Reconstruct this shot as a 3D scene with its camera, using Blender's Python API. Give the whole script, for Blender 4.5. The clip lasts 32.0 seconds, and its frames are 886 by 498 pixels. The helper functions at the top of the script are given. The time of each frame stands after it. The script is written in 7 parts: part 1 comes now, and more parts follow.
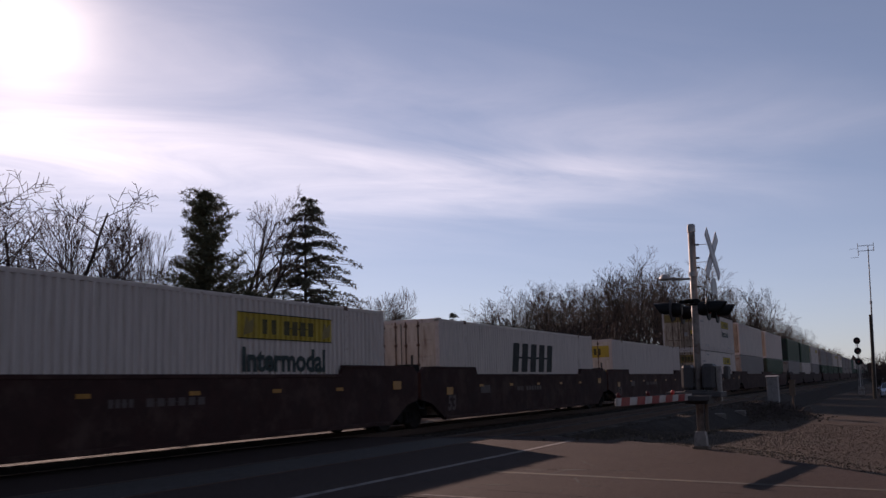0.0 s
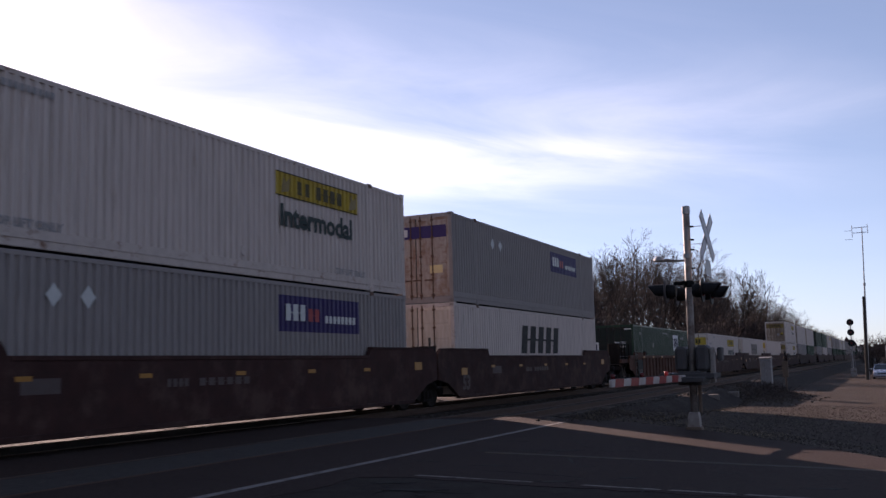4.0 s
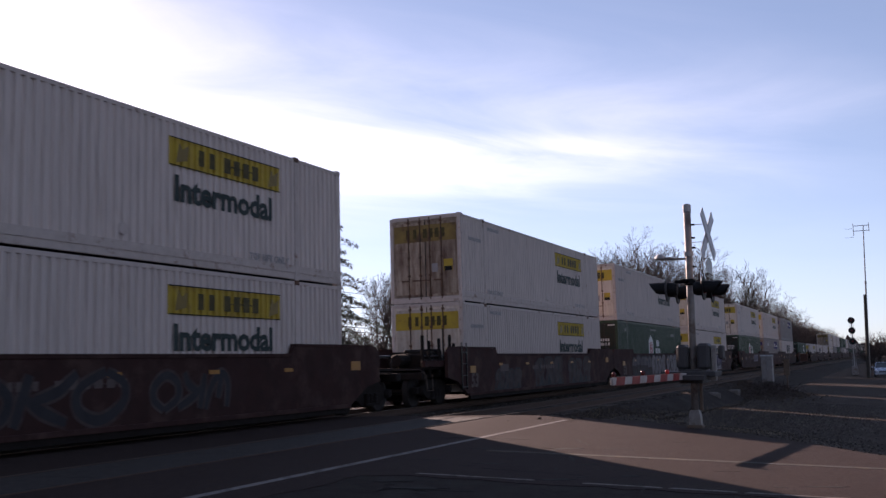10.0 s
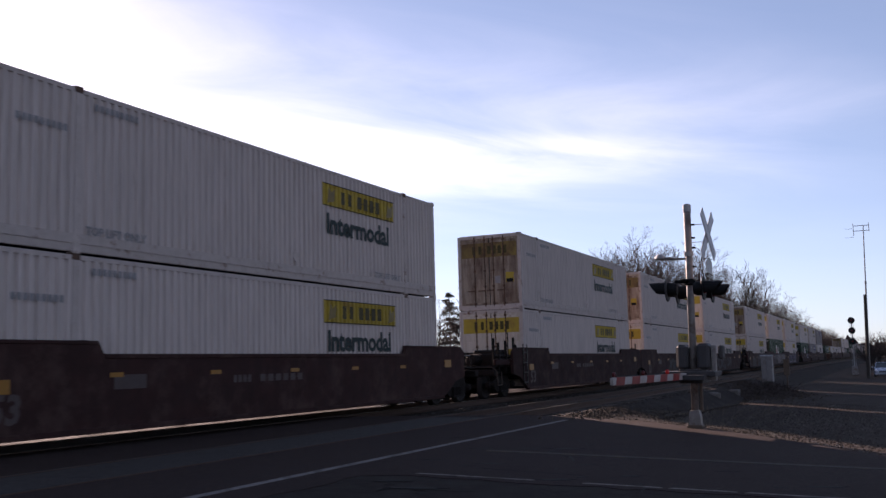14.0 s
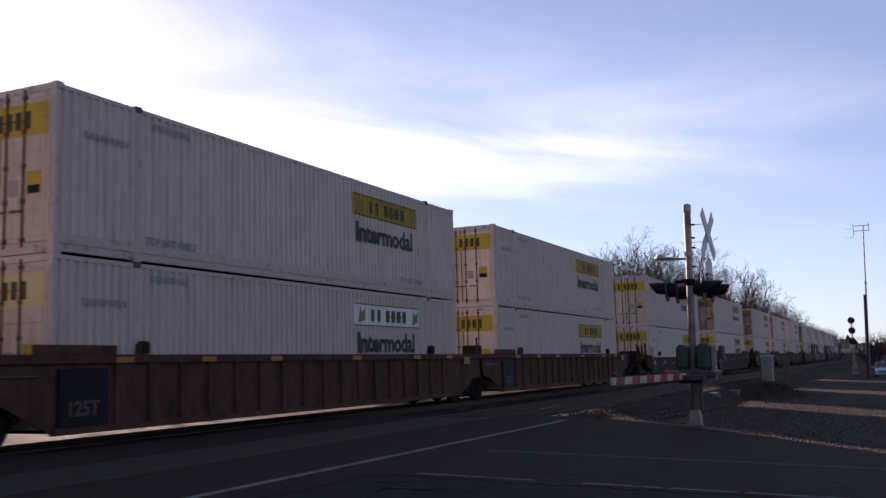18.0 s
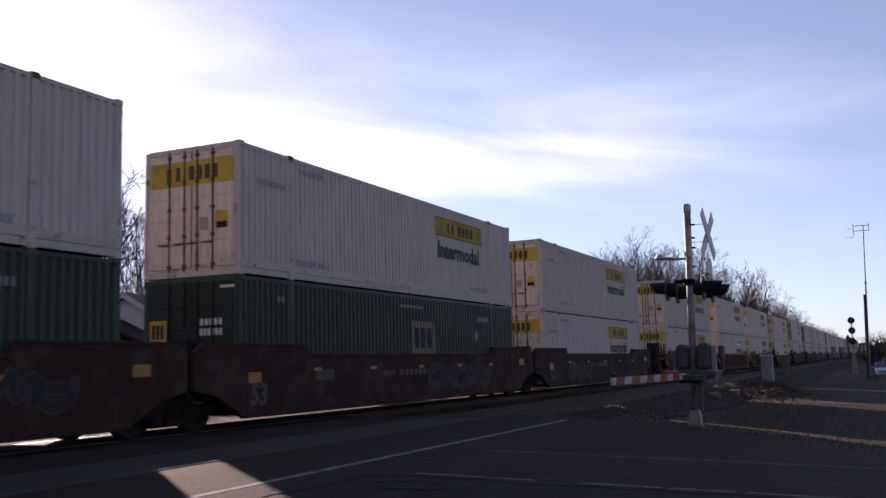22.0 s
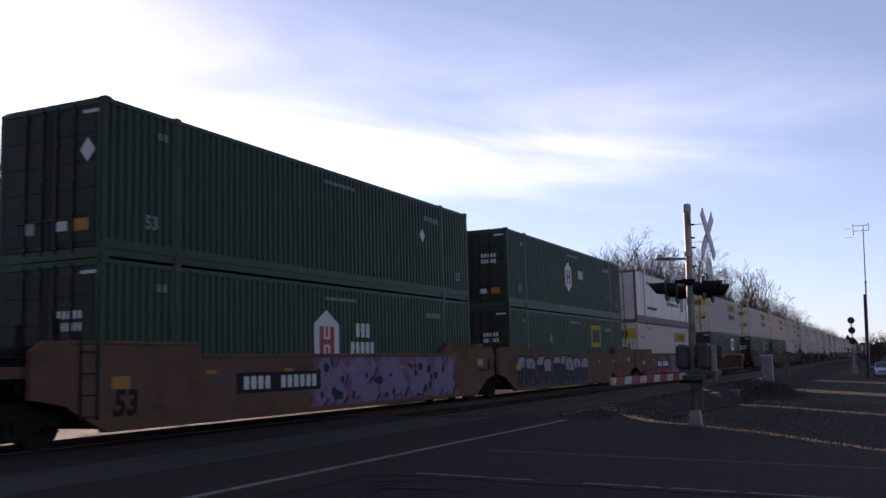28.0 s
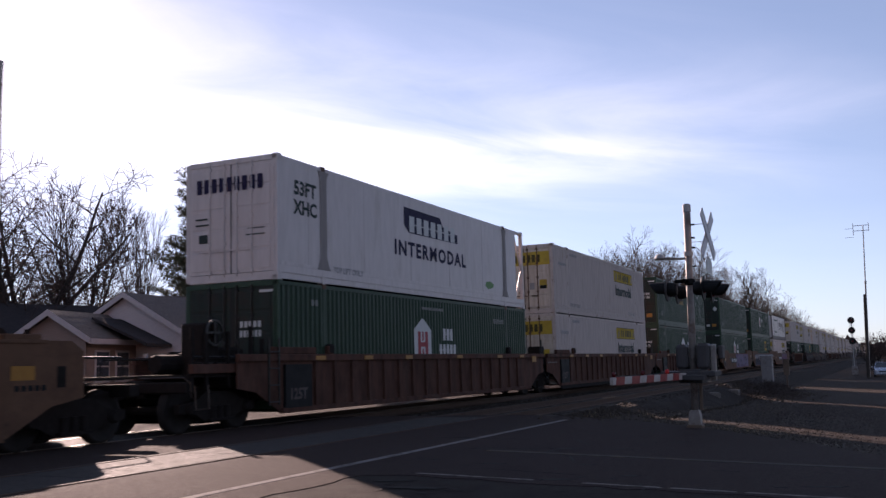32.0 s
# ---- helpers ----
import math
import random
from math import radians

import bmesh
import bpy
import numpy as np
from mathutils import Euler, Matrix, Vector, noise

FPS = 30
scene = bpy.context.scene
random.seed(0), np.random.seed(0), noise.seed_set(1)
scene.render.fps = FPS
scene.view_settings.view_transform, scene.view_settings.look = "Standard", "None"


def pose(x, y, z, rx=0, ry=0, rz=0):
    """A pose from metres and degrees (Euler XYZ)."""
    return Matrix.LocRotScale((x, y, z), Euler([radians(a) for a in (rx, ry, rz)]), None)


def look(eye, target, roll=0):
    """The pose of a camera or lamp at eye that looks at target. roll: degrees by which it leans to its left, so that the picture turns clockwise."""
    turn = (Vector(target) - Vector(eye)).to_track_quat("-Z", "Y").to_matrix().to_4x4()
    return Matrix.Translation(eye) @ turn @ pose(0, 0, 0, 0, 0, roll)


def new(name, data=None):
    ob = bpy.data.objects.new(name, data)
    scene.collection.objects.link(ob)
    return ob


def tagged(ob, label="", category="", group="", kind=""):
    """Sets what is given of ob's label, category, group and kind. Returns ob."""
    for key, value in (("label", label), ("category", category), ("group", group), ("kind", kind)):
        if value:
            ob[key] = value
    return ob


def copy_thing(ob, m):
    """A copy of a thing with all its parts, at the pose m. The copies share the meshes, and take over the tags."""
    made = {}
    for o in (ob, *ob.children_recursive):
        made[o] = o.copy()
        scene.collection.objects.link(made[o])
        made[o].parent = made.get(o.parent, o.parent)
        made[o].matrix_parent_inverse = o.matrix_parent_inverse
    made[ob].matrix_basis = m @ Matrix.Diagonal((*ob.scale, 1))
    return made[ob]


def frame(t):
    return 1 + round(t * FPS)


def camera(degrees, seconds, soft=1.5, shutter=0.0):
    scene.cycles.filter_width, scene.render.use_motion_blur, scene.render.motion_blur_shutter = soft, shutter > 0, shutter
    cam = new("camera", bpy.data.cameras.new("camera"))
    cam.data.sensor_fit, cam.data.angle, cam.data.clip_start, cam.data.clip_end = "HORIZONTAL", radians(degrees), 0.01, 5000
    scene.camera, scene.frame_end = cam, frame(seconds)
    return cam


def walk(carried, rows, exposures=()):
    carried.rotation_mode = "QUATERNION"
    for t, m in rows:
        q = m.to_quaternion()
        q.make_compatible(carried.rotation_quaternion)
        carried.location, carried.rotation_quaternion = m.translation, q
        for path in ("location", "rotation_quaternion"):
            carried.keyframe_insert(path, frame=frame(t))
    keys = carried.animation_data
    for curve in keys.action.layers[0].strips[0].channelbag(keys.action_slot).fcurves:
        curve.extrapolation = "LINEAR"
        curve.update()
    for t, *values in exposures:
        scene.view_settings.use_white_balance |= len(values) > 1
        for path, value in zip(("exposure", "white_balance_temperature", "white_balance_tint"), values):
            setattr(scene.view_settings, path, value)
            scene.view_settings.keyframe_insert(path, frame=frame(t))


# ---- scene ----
# ---- camera and its path ----
EYE = (0.0, 0.0, 1.213)
YAW, PITCH, ROLL = 24.733, 6.953, -1.548


def view(dyaw, dpitch):
    """Camera pose, turned by some degrees from the resting view."""
    a, b = radians(YAW + dyaw), radians(PITCH + dpitch)
    way = Vector((math.cos(a) * math.cos(b), math.sin(a) * math.cos(b), math.sin(b)))
    return look(EYE, Vector(EYE) + 10 * way, ROLL)


cam = camera(49.88, 32.0, soft=1.45, shutter=0.12)
walk(cam, [(0.0, view(0.22, 1.22)), (0.5, view(0.275, 1.16)), (1.0, view(0.27, 1.00)), (1.5, view(0.20, 0.84)),
           (2.0, view(0.18, 0.665)), (2.5, view(0.0, 0.43)), (3.0, view(-0.05, 0.26)), (3.5, view(-0.09, 0.155)),
           (4.5, view(-0.03, 0.07)), (5.5, view(0.0, 0.03)), (6.0, view(0.0, 0.0)), (18.0, view(0.0, 0.0)), (32.0, view(-0.01, -0.01))],
     exposures=[(0.0, 0.42, 7600, 36), (2.0, 0.46, 7600, 36), (3.0, 0.92, 7300, 36), (5.5, 1.16, 7300, 36), (32.0, 1.16, 7300, 36)])

# ---- sky and sun ----
SUN_AZ, SUN_EL = radians(48.9), radians(20.0)
SUN_WAY = Vector((math.cos(SUN_AZ) * math.cos(SUN_EL), math.sin(SUN_AZ) * math.cos(SUN_EL), math.sin(SUN_EL)))


def make_world():
    world = bpy.data.worlds.new("sky")
    scene.world = world
    world.use_nodes = True
    nt = world.node_tree
    nt.nodes.clear()

    sky = nt.nodes.new("ShaderNodeTexSky")
    sky.sky_type = "NISHITA"
    sky.sun_disc = False
    sky.sun_elevation = SUN_EL
    sky.sun_rotation = math.pi / 2 - SUN_AZ
    sky.altitude = 200
    sky.air_density, sky.dust_density, sky.ozone_density = 0.8, 0.05, 1.4
    co = nt.nodes.new("ShaderNodeTexCoord")
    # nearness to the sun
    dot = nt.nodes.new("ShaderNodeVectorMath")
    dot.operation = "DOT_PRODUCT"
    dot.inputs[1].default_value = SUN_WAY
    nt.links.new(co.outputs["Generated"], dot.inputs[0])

    def math_node(op, a, b=None, clamp=False):
        m = nt.nodes.new("ShaderNodeMath")
        m.operation, m.use_clamp = op, clamp
        for i, v in enumerate((a, b)):
            if v is None:
                continue
            if isinstance(v, (int, float)):
                m.inputs[i].default_value = v
            else:
                nt.links.new(v, m.inputs[i])
        return m.outputs[0]

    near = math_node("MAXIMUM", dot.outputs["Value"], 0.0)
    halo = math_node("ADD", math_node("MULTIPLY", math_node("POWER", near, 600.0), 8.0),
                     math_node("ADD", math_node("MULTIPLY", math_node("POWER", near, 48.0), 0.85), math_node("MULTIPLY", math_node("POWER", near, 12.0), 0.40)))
    # high thin cloud on a flat layer overhead
    sep = nt.nodes.new("ShaderNodeSeparateXYZ")
    nt.links.new(co.outputs["Generated"], sep.inputs[0])
    up = math_node("MAXIMUM", math_node("ADD", sep.outputs["Z"], 0.05), 0.02)
    comb = nt.nodes.new("ShaderNodeCombineXYZ")
    nt.links.new(math_node("DIVIDE", sep.outputs["X"], up), comb.inputs[0])
    nt.links.new(math_node("DIVIDE", sep.outputs["Y"], up), comb.inputs[1])
    turn = nt.nodes.new("ShaderNodeMapping")
    turn.vector_type = "TEXTURE"
    turn.inputs["Rotation"].default_value = (0, 0, radians(139))
    turn.inputs["Scale"].default_value = (1.5, 0.8, 1)
    turn.inputs["Location"].default_value = (0.35, 0.2, 0)
    nt.links.new(comb.outputs[0], turn.inputs[0])
    n1 = nt.nodes.new("ShaderNodeTexNoise")
    n1.inputs["Scale"].default_value, n1.inputs["Detail"].default_value, n1.inputs["Roughness"].default_value = 0.9, 8, 0.60
    n1.inputs["Distortion"].default_value = 0.9
    nt.links.new(turn.outputs[0], n1.inputs["Vector"])
    ramp = nt.nodes.new("ShaderNodeMapRange")
    ramp.inputs["From Min"].default_value, ramp.inputs["From Max"].default_value = 0.24, 0.72
    nt.links.new(n1.outputs["Fac"], ramp.inputs["Value"])
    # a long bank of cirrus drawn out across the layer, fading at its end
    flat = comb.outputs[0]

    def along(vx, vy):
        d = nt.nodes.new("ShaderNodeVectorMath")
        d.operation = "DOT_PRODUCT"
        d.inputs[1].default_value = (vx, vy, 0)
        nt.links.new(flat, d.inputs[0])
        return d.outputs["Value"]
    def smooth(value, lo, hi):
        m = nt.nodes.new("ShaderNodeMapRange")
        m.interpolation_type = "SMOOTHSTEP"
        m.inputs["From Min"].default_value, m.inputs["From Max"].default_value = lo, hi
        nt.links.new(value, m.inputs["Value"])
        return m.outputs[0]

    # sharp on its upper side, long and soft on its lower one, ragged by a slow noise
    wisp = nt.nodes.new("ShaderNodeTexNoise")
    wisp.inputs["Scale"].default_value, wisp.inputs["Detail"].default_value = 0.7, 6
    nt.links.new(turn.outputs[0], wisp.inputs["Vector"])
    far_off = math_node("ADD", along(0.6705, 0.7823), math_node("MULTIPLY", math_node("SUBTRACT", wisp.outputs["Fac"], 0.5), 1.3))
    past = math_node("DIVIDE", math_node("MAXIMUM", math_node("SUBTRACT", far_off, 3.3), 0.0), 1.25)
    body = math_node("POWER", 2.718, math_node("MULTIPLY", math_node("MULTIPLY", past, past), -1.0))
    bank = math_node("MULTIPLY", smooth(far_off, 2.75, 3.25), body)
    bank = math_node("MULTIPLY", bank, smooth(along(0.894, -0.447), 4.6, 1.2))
    # a thinner veil above it
    upper = math_node("MULTIPLY", math_node("MULTIPLY", smooth(far_off, 1.8, 2.5), smooth(far_off, 4.2, 3.0)), smooth(along(0.894, -0.447), 3.5, 2.5))
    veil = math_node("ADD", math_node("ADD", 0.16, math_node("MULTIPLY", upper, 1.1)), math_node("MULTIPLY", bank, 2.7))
    low = math_node("MULTIPLY", math_node("SUBTRACT", sep.outputs["Z"], 0.03), 9.0, True)
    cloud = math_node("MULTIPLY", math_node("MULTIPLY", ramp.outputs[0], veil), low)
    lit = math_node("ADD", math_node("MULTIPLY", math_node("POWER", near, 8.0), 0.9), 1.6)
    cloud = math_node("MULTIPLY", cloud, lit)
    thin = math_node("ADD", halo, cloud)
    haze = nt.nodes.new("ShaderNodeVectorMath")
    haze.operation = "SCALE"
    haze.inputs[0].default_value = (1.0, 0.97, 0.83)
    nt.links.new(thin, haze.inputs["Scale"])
    # cool haze low over the horizon
    depth = math_node("POWER", 2.718, math_node("MULTIPLY", math_node("MAXIMUM", sep.outputs["Z"], 0.0), -9.0))
    rim = nt.nodes.new("ShaderNodeVectorMath")
    rim.operation = "SCALE"
    rim.inputs[0].default_value = (0.39, 0.95, 1.31)
    nt.links.new(math_node("ADD", math_node("MULTIPLY", depth, 0.4), 0.55), rim.inputs["Scale"])
    both = nt.nodes.new("ShaderNodeVectorMath")
    nt.links.new(haze.outputs[0], both.inputs[0])
    nt.links.new(rim.outputs[0], both.inputs[1])
    tint = nt.nodes.new("ShaderNodeMix")
    tint.data_type = "RGBA"
    tint.blend_type = "ADD"
    tint.inputs["Factor"].default_value = 1.0
    # dull blue distance in the air low down
    dull = nt.nodes.new("ShaderNodeMix")
    dull.data_type = "RGBA"
    dull.blend_type = "MULTIPLY"
    dull.inputs["B"].default_value = (0.50, 0.62, 0.86, 1.0)
    nt.links.new(depth, dull.inputs["Factor"])
    nt.links.new(sky.outputs[0], dull.inputs["A"])
    nt.links.new(dull.outputs["Result"], tint.inputs["A"])
    nt.links.new(both.outputs[0], tint.inputs["B"])
    bg = nt.nodes.new("ShaderNodeBackground")
    bg.inputs["Strength"].default_value = SKY_STRENGTH
    nt.links.new(tint.outputs["Result"], bg.inputs["Color"])
    out = nt.nodes.new("ShaderNodeOutputWorld")
    nt.links.new(bg.outputs[0], out.inputs[0])


SKY_STRENGTH = 0.06
make_world()
sun = bpy.data.lights.new("sun", "SUN")
sun.energy, sun.angle, sun.color = 3.55, radians(0.55), (1.0, 0.91, 0.80)
sun_ob = new("sun", sun)
sun_ob.matrix_world = look((0, 0, 60), Vector((0, 0, 60)) - SUN_WAY)

# ---- materials ----
MATS = {}


def mat(name, colour, rough=0.6, metal=0.0, grain=None, amount=0.25, grain_scale=6.0, stretch=(1, 1, 1), bump=0.0, bump_scale=40.0,
        second=None, second_scale=1.5, second_amount=0.5, second_edge=0.12, second_stretch=(1, 1, 1), vary=0.0, spec=0.25):
    """A procedural surface: a base colour, a fine grain, larger stains of a second colour, relief, and a little change from object to object."""
    if name in MATS:
        return MATS[name]
    m = bpy.data.materials.new(name)
    m.use_nodes = True
    nt = m.node_tree
    b = nt.nodes["Principled BSDF"]
    b.inputs["Roughness"].default_value, b.inputs["Metallic"].default_value = rough, metal
    b.inputs["Specular IOR Level"].default_value = spec
    co = nt.nodes.new("ShaderNodeTexCoord")
    info = nt.nodes.new("ShaderNodeObjectInfo")
    seed = nt.nodes.new("ShaderNodeMath")
    seed.operation = "MULTIPLY"
    seed.inputs[1].default_value = 37.0
    nt.links.new(info.outputs["Random"], seed.inputs[0])

    def mapped(st):
        mp = nt.nodes.new("ShaderNodeMapping")
        mp.inputs["Scale"].default_value = st
        nt.links.new(co.outputs["Object"], mp.inputs["Vector"])
        cb = nt.nodes.new("ShaderNodeCombineXYZ")
        nt.links.new(seed.outputs[0], cb.inputs[0])
        nt.links.new(seed.outputs[0], cb.inputs[2])
        nt.links.new(cb.outputs[0], mp.inputs["Location"])
        return mp.outputs[0]

    def noise_node(scale, st, detail=6, rough_=0.62):
        n = nt.nodes.new("ShaderNodeTexNoise")
        n.inputs["Scale"].default_value, n.inputs["Detail"].default_value, n.inputs["Roughness"].default_value = scale, detail, rough_
        nt.links.new(mapped(st), n.inputs["Vector"])
        return n.outputs["Fac"]

    def mix(fac, a, c):
        x = nt.nodes.new("ShaderNodeMix")
        x.data_type = "RGBA"
        for socket, v in ((x.inputs["Factor"], fac), (x.inputs["A"], a), (x.inputs["B"], c)):
            if isinstance(v, (int, float)):
                socket.default_value = v
            elif isinstance(v, tuple):
                socket.default_value = (*v, 1)
            else:
                nt.links.new(v, socket)
        return x.outputs["Result"]

    def ramp(v, lo, hi, top=1.0):
        r = nt.nodes.new("ShaderNodeMapRange")
        r.inputs["From Min"].default_value, r.inputs["From Max"].default_value, r.inputs["To Max"].default_value = lo, hi, top
        nt.links.new(v, r.inputs["Value"])
        return r.outputs[0]

    dark = grain or tuple(c * 0.55 for c in colour)
    col = mix(ramp(noise_node(grain_scale, stretch), 0.35, 0.75, amount * 2), colour, dark)
    if second:
        e = 0.5 + second_edge * (1 - 2 * second_amount)
        col = mix(ramp(noise_node(second_scale, second_stretch, 8, 0.7), e - 0.02, e + second_edge, 0.9), col, second)
    if vary:
        v = nt.nodes.new("ShaderNodeHueSaturation")
        nt.links.new(ramp(info.outputs["Random"], 0, 1), v.inputs["Value"])
        mr = v.inputs["Value"].links[0].from_node
        mr.inputs["To Min"].default_value, mr.inputs["To Max"].default_value = 1 - vary, 1 + vary
        nt.links.new(col, v.inputs["Color"])
        col = v.outputs[0]
    nt.links.new(col, b.inputs["Base Color"])
    rr = ramp(noise_node(grain_scale * 0.6, stretch), 0.3, 0.8)
    rn = rr.node
    rn.inputs["To Min"].default_value, rn.inputs["To Max"].default_value = max(rough - 0.12, 0.02), min(rough + 0.15, 1.0)
    nt.links.new(rr, b.inputs["Roughness"])
    if bump:
        bn = nt.nodes.new("ShaderNodeBump")
        bn.inputs["Strength"].default_value, bn.inputs["Distance"].default_value = 1.0, bump
        nt.links.new(noise_node(bump_scale, (1, 1, 1)), bn.inputs["Height"])
        nt.links.new(bn.outputs[0], b.inputs["Normal"])
    MATS[name] = m
    return m


def glow(name, colour, strength):
    m = bpy.data.materials.new(name)
    m.use_nodes = True
    b = m.node_tree.nodes["Principled BSDF"]
    b.inputs["Base Color"].default_value = (*colour, 1)
    b.inputs["Emission Color"].default_value = (*colour, 1)
    b.inputs["Emission Strength"].default_value = strength
    return m


RUST = (0.16, 0.062, 0.03)
asphalt = mat("asphalt", (0.056, 0.0362, 0.0312), 0.92, spec=0.06, grain=(0.019, 0.0145, 0.0135), amount=0.4, grain_scale=22, bump=0.006, bump_scale=90,
              second=(0.038, 0.0245, 0.0214), second_scale=0.5, second_amount=0.5, second_edge=0.2)
worn_asphalt = mat("worn_asphalt", (0.042, 0.0297, 0.0253), 0.95, spec=0.06, grain=(0.022, 0.018, 0.016), amount=0.5, grain_scale=9, bump=0.010, bump_scale=55,
                   second=(0.04, 0.033, 0.028), second_scale=2.2, second_amount=0.6, second_edge=0.1)
gravel = mat("gravel", (0.053, 0.0335, 0.0255), 0.95, spec=0.1, grain=(0.027, 0.02, 0.016), amount=0.5, grain_scale=16, bump=0.04, bump_scale=22,
             second=(0.037, 0.027, 0.02), second_scale=0.35, second_amount=0.6, second_edge=0.2)
ballast_mat = mat("ballast", (0.043, 0.0295, 0.0245), 0.95, spec=0.06, grain=(0.025, 0.021, 0.018), amount=0.5, grain_scale=14, bump=0.06, bump_scale=16,
                  second=(0.05, 0.04, 0.034), second_scale=0.8, second_amount=0.5)
stone_mat = mat("ballast_stone", (0.058, 0.043, 0.034), 0.9, spec=0.1, amount=0.4, grain_scale=30, vary=0.3)
road_paint = mat("road_paint", (0.215, 0.185, 0.172), 0.9, spec=0.08, grain=(0.15, 0.135, 0.125), amount=0.4, grain_scale=14, second=(0.10, 0.09, 0.08), second_scale=5, second_amount=0.35, second_edge=0.08)
yellow_paint = mat("faded_yellow_paint", (0.085, 0.056, 0.028), 0.9, grain=(0.045, 0.033, 0.024), amount=0.5, grain_scale=12, second=(0.034, 0.026, 0.023), second_scale=3, second_amount=0.95, second_edge=0.12)
rail_top = mat("rail_steel", (0.20, 0.18, 0.165), 0.42, 0.8, amount=0.2, grain_scale=20)
rail_rust = mat("rail_rust", (0.09, 0.05, 0.035), 0.8, amount=0.4, grain_scale=20, bump=0.002)
tie_wood = mat("tie_wood", (0.07, 0.055, 0.045), 0.9, amount=0.5, grain_scale=8, stretch=(1, 0.2, 1), bump=0.01, vary=0.3)
panel_mat = mat("crossing_panel", (0.042, 0.034, 0.03), 0.85, amount=0.4, grain_scale=18, bump=0.006, bump_scale=60)
crack_mat = mat("tar_crack", (0.024, 0.0185, 0.0165), 0.9, spec=0.2, amount=0.3)

white_side = mat("white_container_paint", (0.60, 0.485, 0.43), 0.7, spec=0.1, grain=(0.33, 0.27, 0.23), amount=0.3, grain_scale=2.2, stretch=(6, 5, 0.35),
                 second=(0.36, 0.27, 0.215), second_scale=1.3, second_amount=0.2, second_edge=0.16, second_stretch=(3, 1, 0.35), vary=0.06)
smooth_white = mat("smooth_white_paint", (0.575, 0.485, 0.455), 0.42, grain=(0.36, 0.30, 0.27), amount=0.22, grain_scale=2.0, stretch=(3, 3, 0.6), second=(0.40, 0.32, 0.27), second_scale=0.8, second_amount=0.35, second_edge=0.2, second_stretch=(2.5, 1, 0.5), vary=0.04)
white_rail = mat("white_frame_paint", (0.53, 0.425, 0.375), 0.7, spec=0.1, grain=(0.30, 0.24, 0.20), amount=0.22, grain_scale=5, second=RUST, second_scale=3, second_amount=0.08, second_edge=0.1, vary=0.06)
door_rust = mat("rust_streaked_door_paint", (0.46, 0.35, 0.26), 0.6, grain=(0.20, 0.115, 0.075), amount=0.5, grain_scale=2.4, stretch=(3, 3, 0.45),
                second=(0.105, 0.048, 0.029), second_scale=1.2, second_amount=0.62, second_edge=0.22, second_stretch=(1, 1.8, 0.5), vary=0.2)
door_white = mat("white_door_paint", (0.57, 0.47, 0.385), 0.55, grain=(0.33, 0.235, 0.17), amount=0.34, grain_scale=3, stretch=(3, 3, 0.5),
                 second=(0.20, 0.095, 0.055), second_scale=1.5, second_amount=0.22, second_edge=0.16, second_stretch=(1, 2.2, 0.6), vary=0.16)
green_side = mat("green_container_paint", (0.0235, 0.050, 0.0265), 0.5, grain=(0.008, 0.022, 0.016), amount=0.25, grain_scale=3, stretch=(4, 4, 0.5),
                 second=(0.03, 0.042, 0.032), second_scale=1.2, second_amount=0.15, second_stretch=(2, 1, 0.4), vary=0.12)
green_door = mat("grimy_green_door_paint", (0.014, 0.024, 0.0165), 0.6, grain=(0.02, 0.016, 0.012), amount=0.4, grain_scale=3, stretch=(3, 3, 0.5),
                 second=(0.03, 0.018, 0.012), second_scale=1.3, second_amount=0.35, vary=0.15)
grey_side = mat("grey_container_paint", (0.28, 0.236, 0.218), 0.7, spec=0.1, grain=(0.19, 0.16, 0.15), amount=0.3, grain_scale=3, stretch=(4, 4, 0.5), vary=0.06)
grey_door = mat("rusty_grey_door", (0.36, 0.31, 0.27), 0.6, grain=RUST, amount=0.35, grain_scale=2.5, stretch=(2, 3, 0.4), second=(0.2, 0.1, 0.06), second_scale=1.6, second_amount=0.5)
roof_mat = mat("container_roof_metal", (0.55, 0.54, 0.53), 0.55, amount=0.3, grain_scale=3, second=RUST, second_scale=1.2, second_amount=0.2)
seal_mat = mat("black_gasket", (0.02, 0.018, 0.016), 0.7)
worn_steel = mat("worn_bare_steel", (0.09, 0.07, 0.06), 0.48, 0.85, grain=(0.06, 0.04, 0.03), amount=0.45, grain_scale=14)
hose_mat = mat("black_rubber_hose", (0.012, 0.011, 0.011), 0.55)
rusty_rod = mat("rusty_lock_rod", (0.085, 0.048, 0.034), 0.65, grain=RUST, amount=0.4, grain_scale=12)
yellow_sign = mat("yellow_sign", (0.47, 0.315, 0.045), 0.6, spec=0.12, grain=(0.33, 0.20, 0.04), amount=0.35, grain_scale=3, second=(0.24, 0.13, 0.05), second_scale=1.4, second_amount=0.25, second_edge=0.15, vary=0.1)
faded_sign = mat("faded_yellow_sign", (0.55, 0.42, 0.20), 0.55, grain=(0.4, 0.32, 0.22), amount=0.35, grain_scale=4, vary=0.1)
grimy_sign = mat("grimy_yellow_sign", (0.26, 0.17, 0.05), 0.65, spec=0.12, grain=(0.15, 0.085, 0.045), amount=0.45, grain_scale=3, second=(0.11, 0.06, 0.035), second_scale=1.6, second_amount=0.5, second_edge=0.15)
white_sign = mat("white_sign", (0.70, 0.68, 0.66), 0.5, amount=0.12, grain_scale=5)
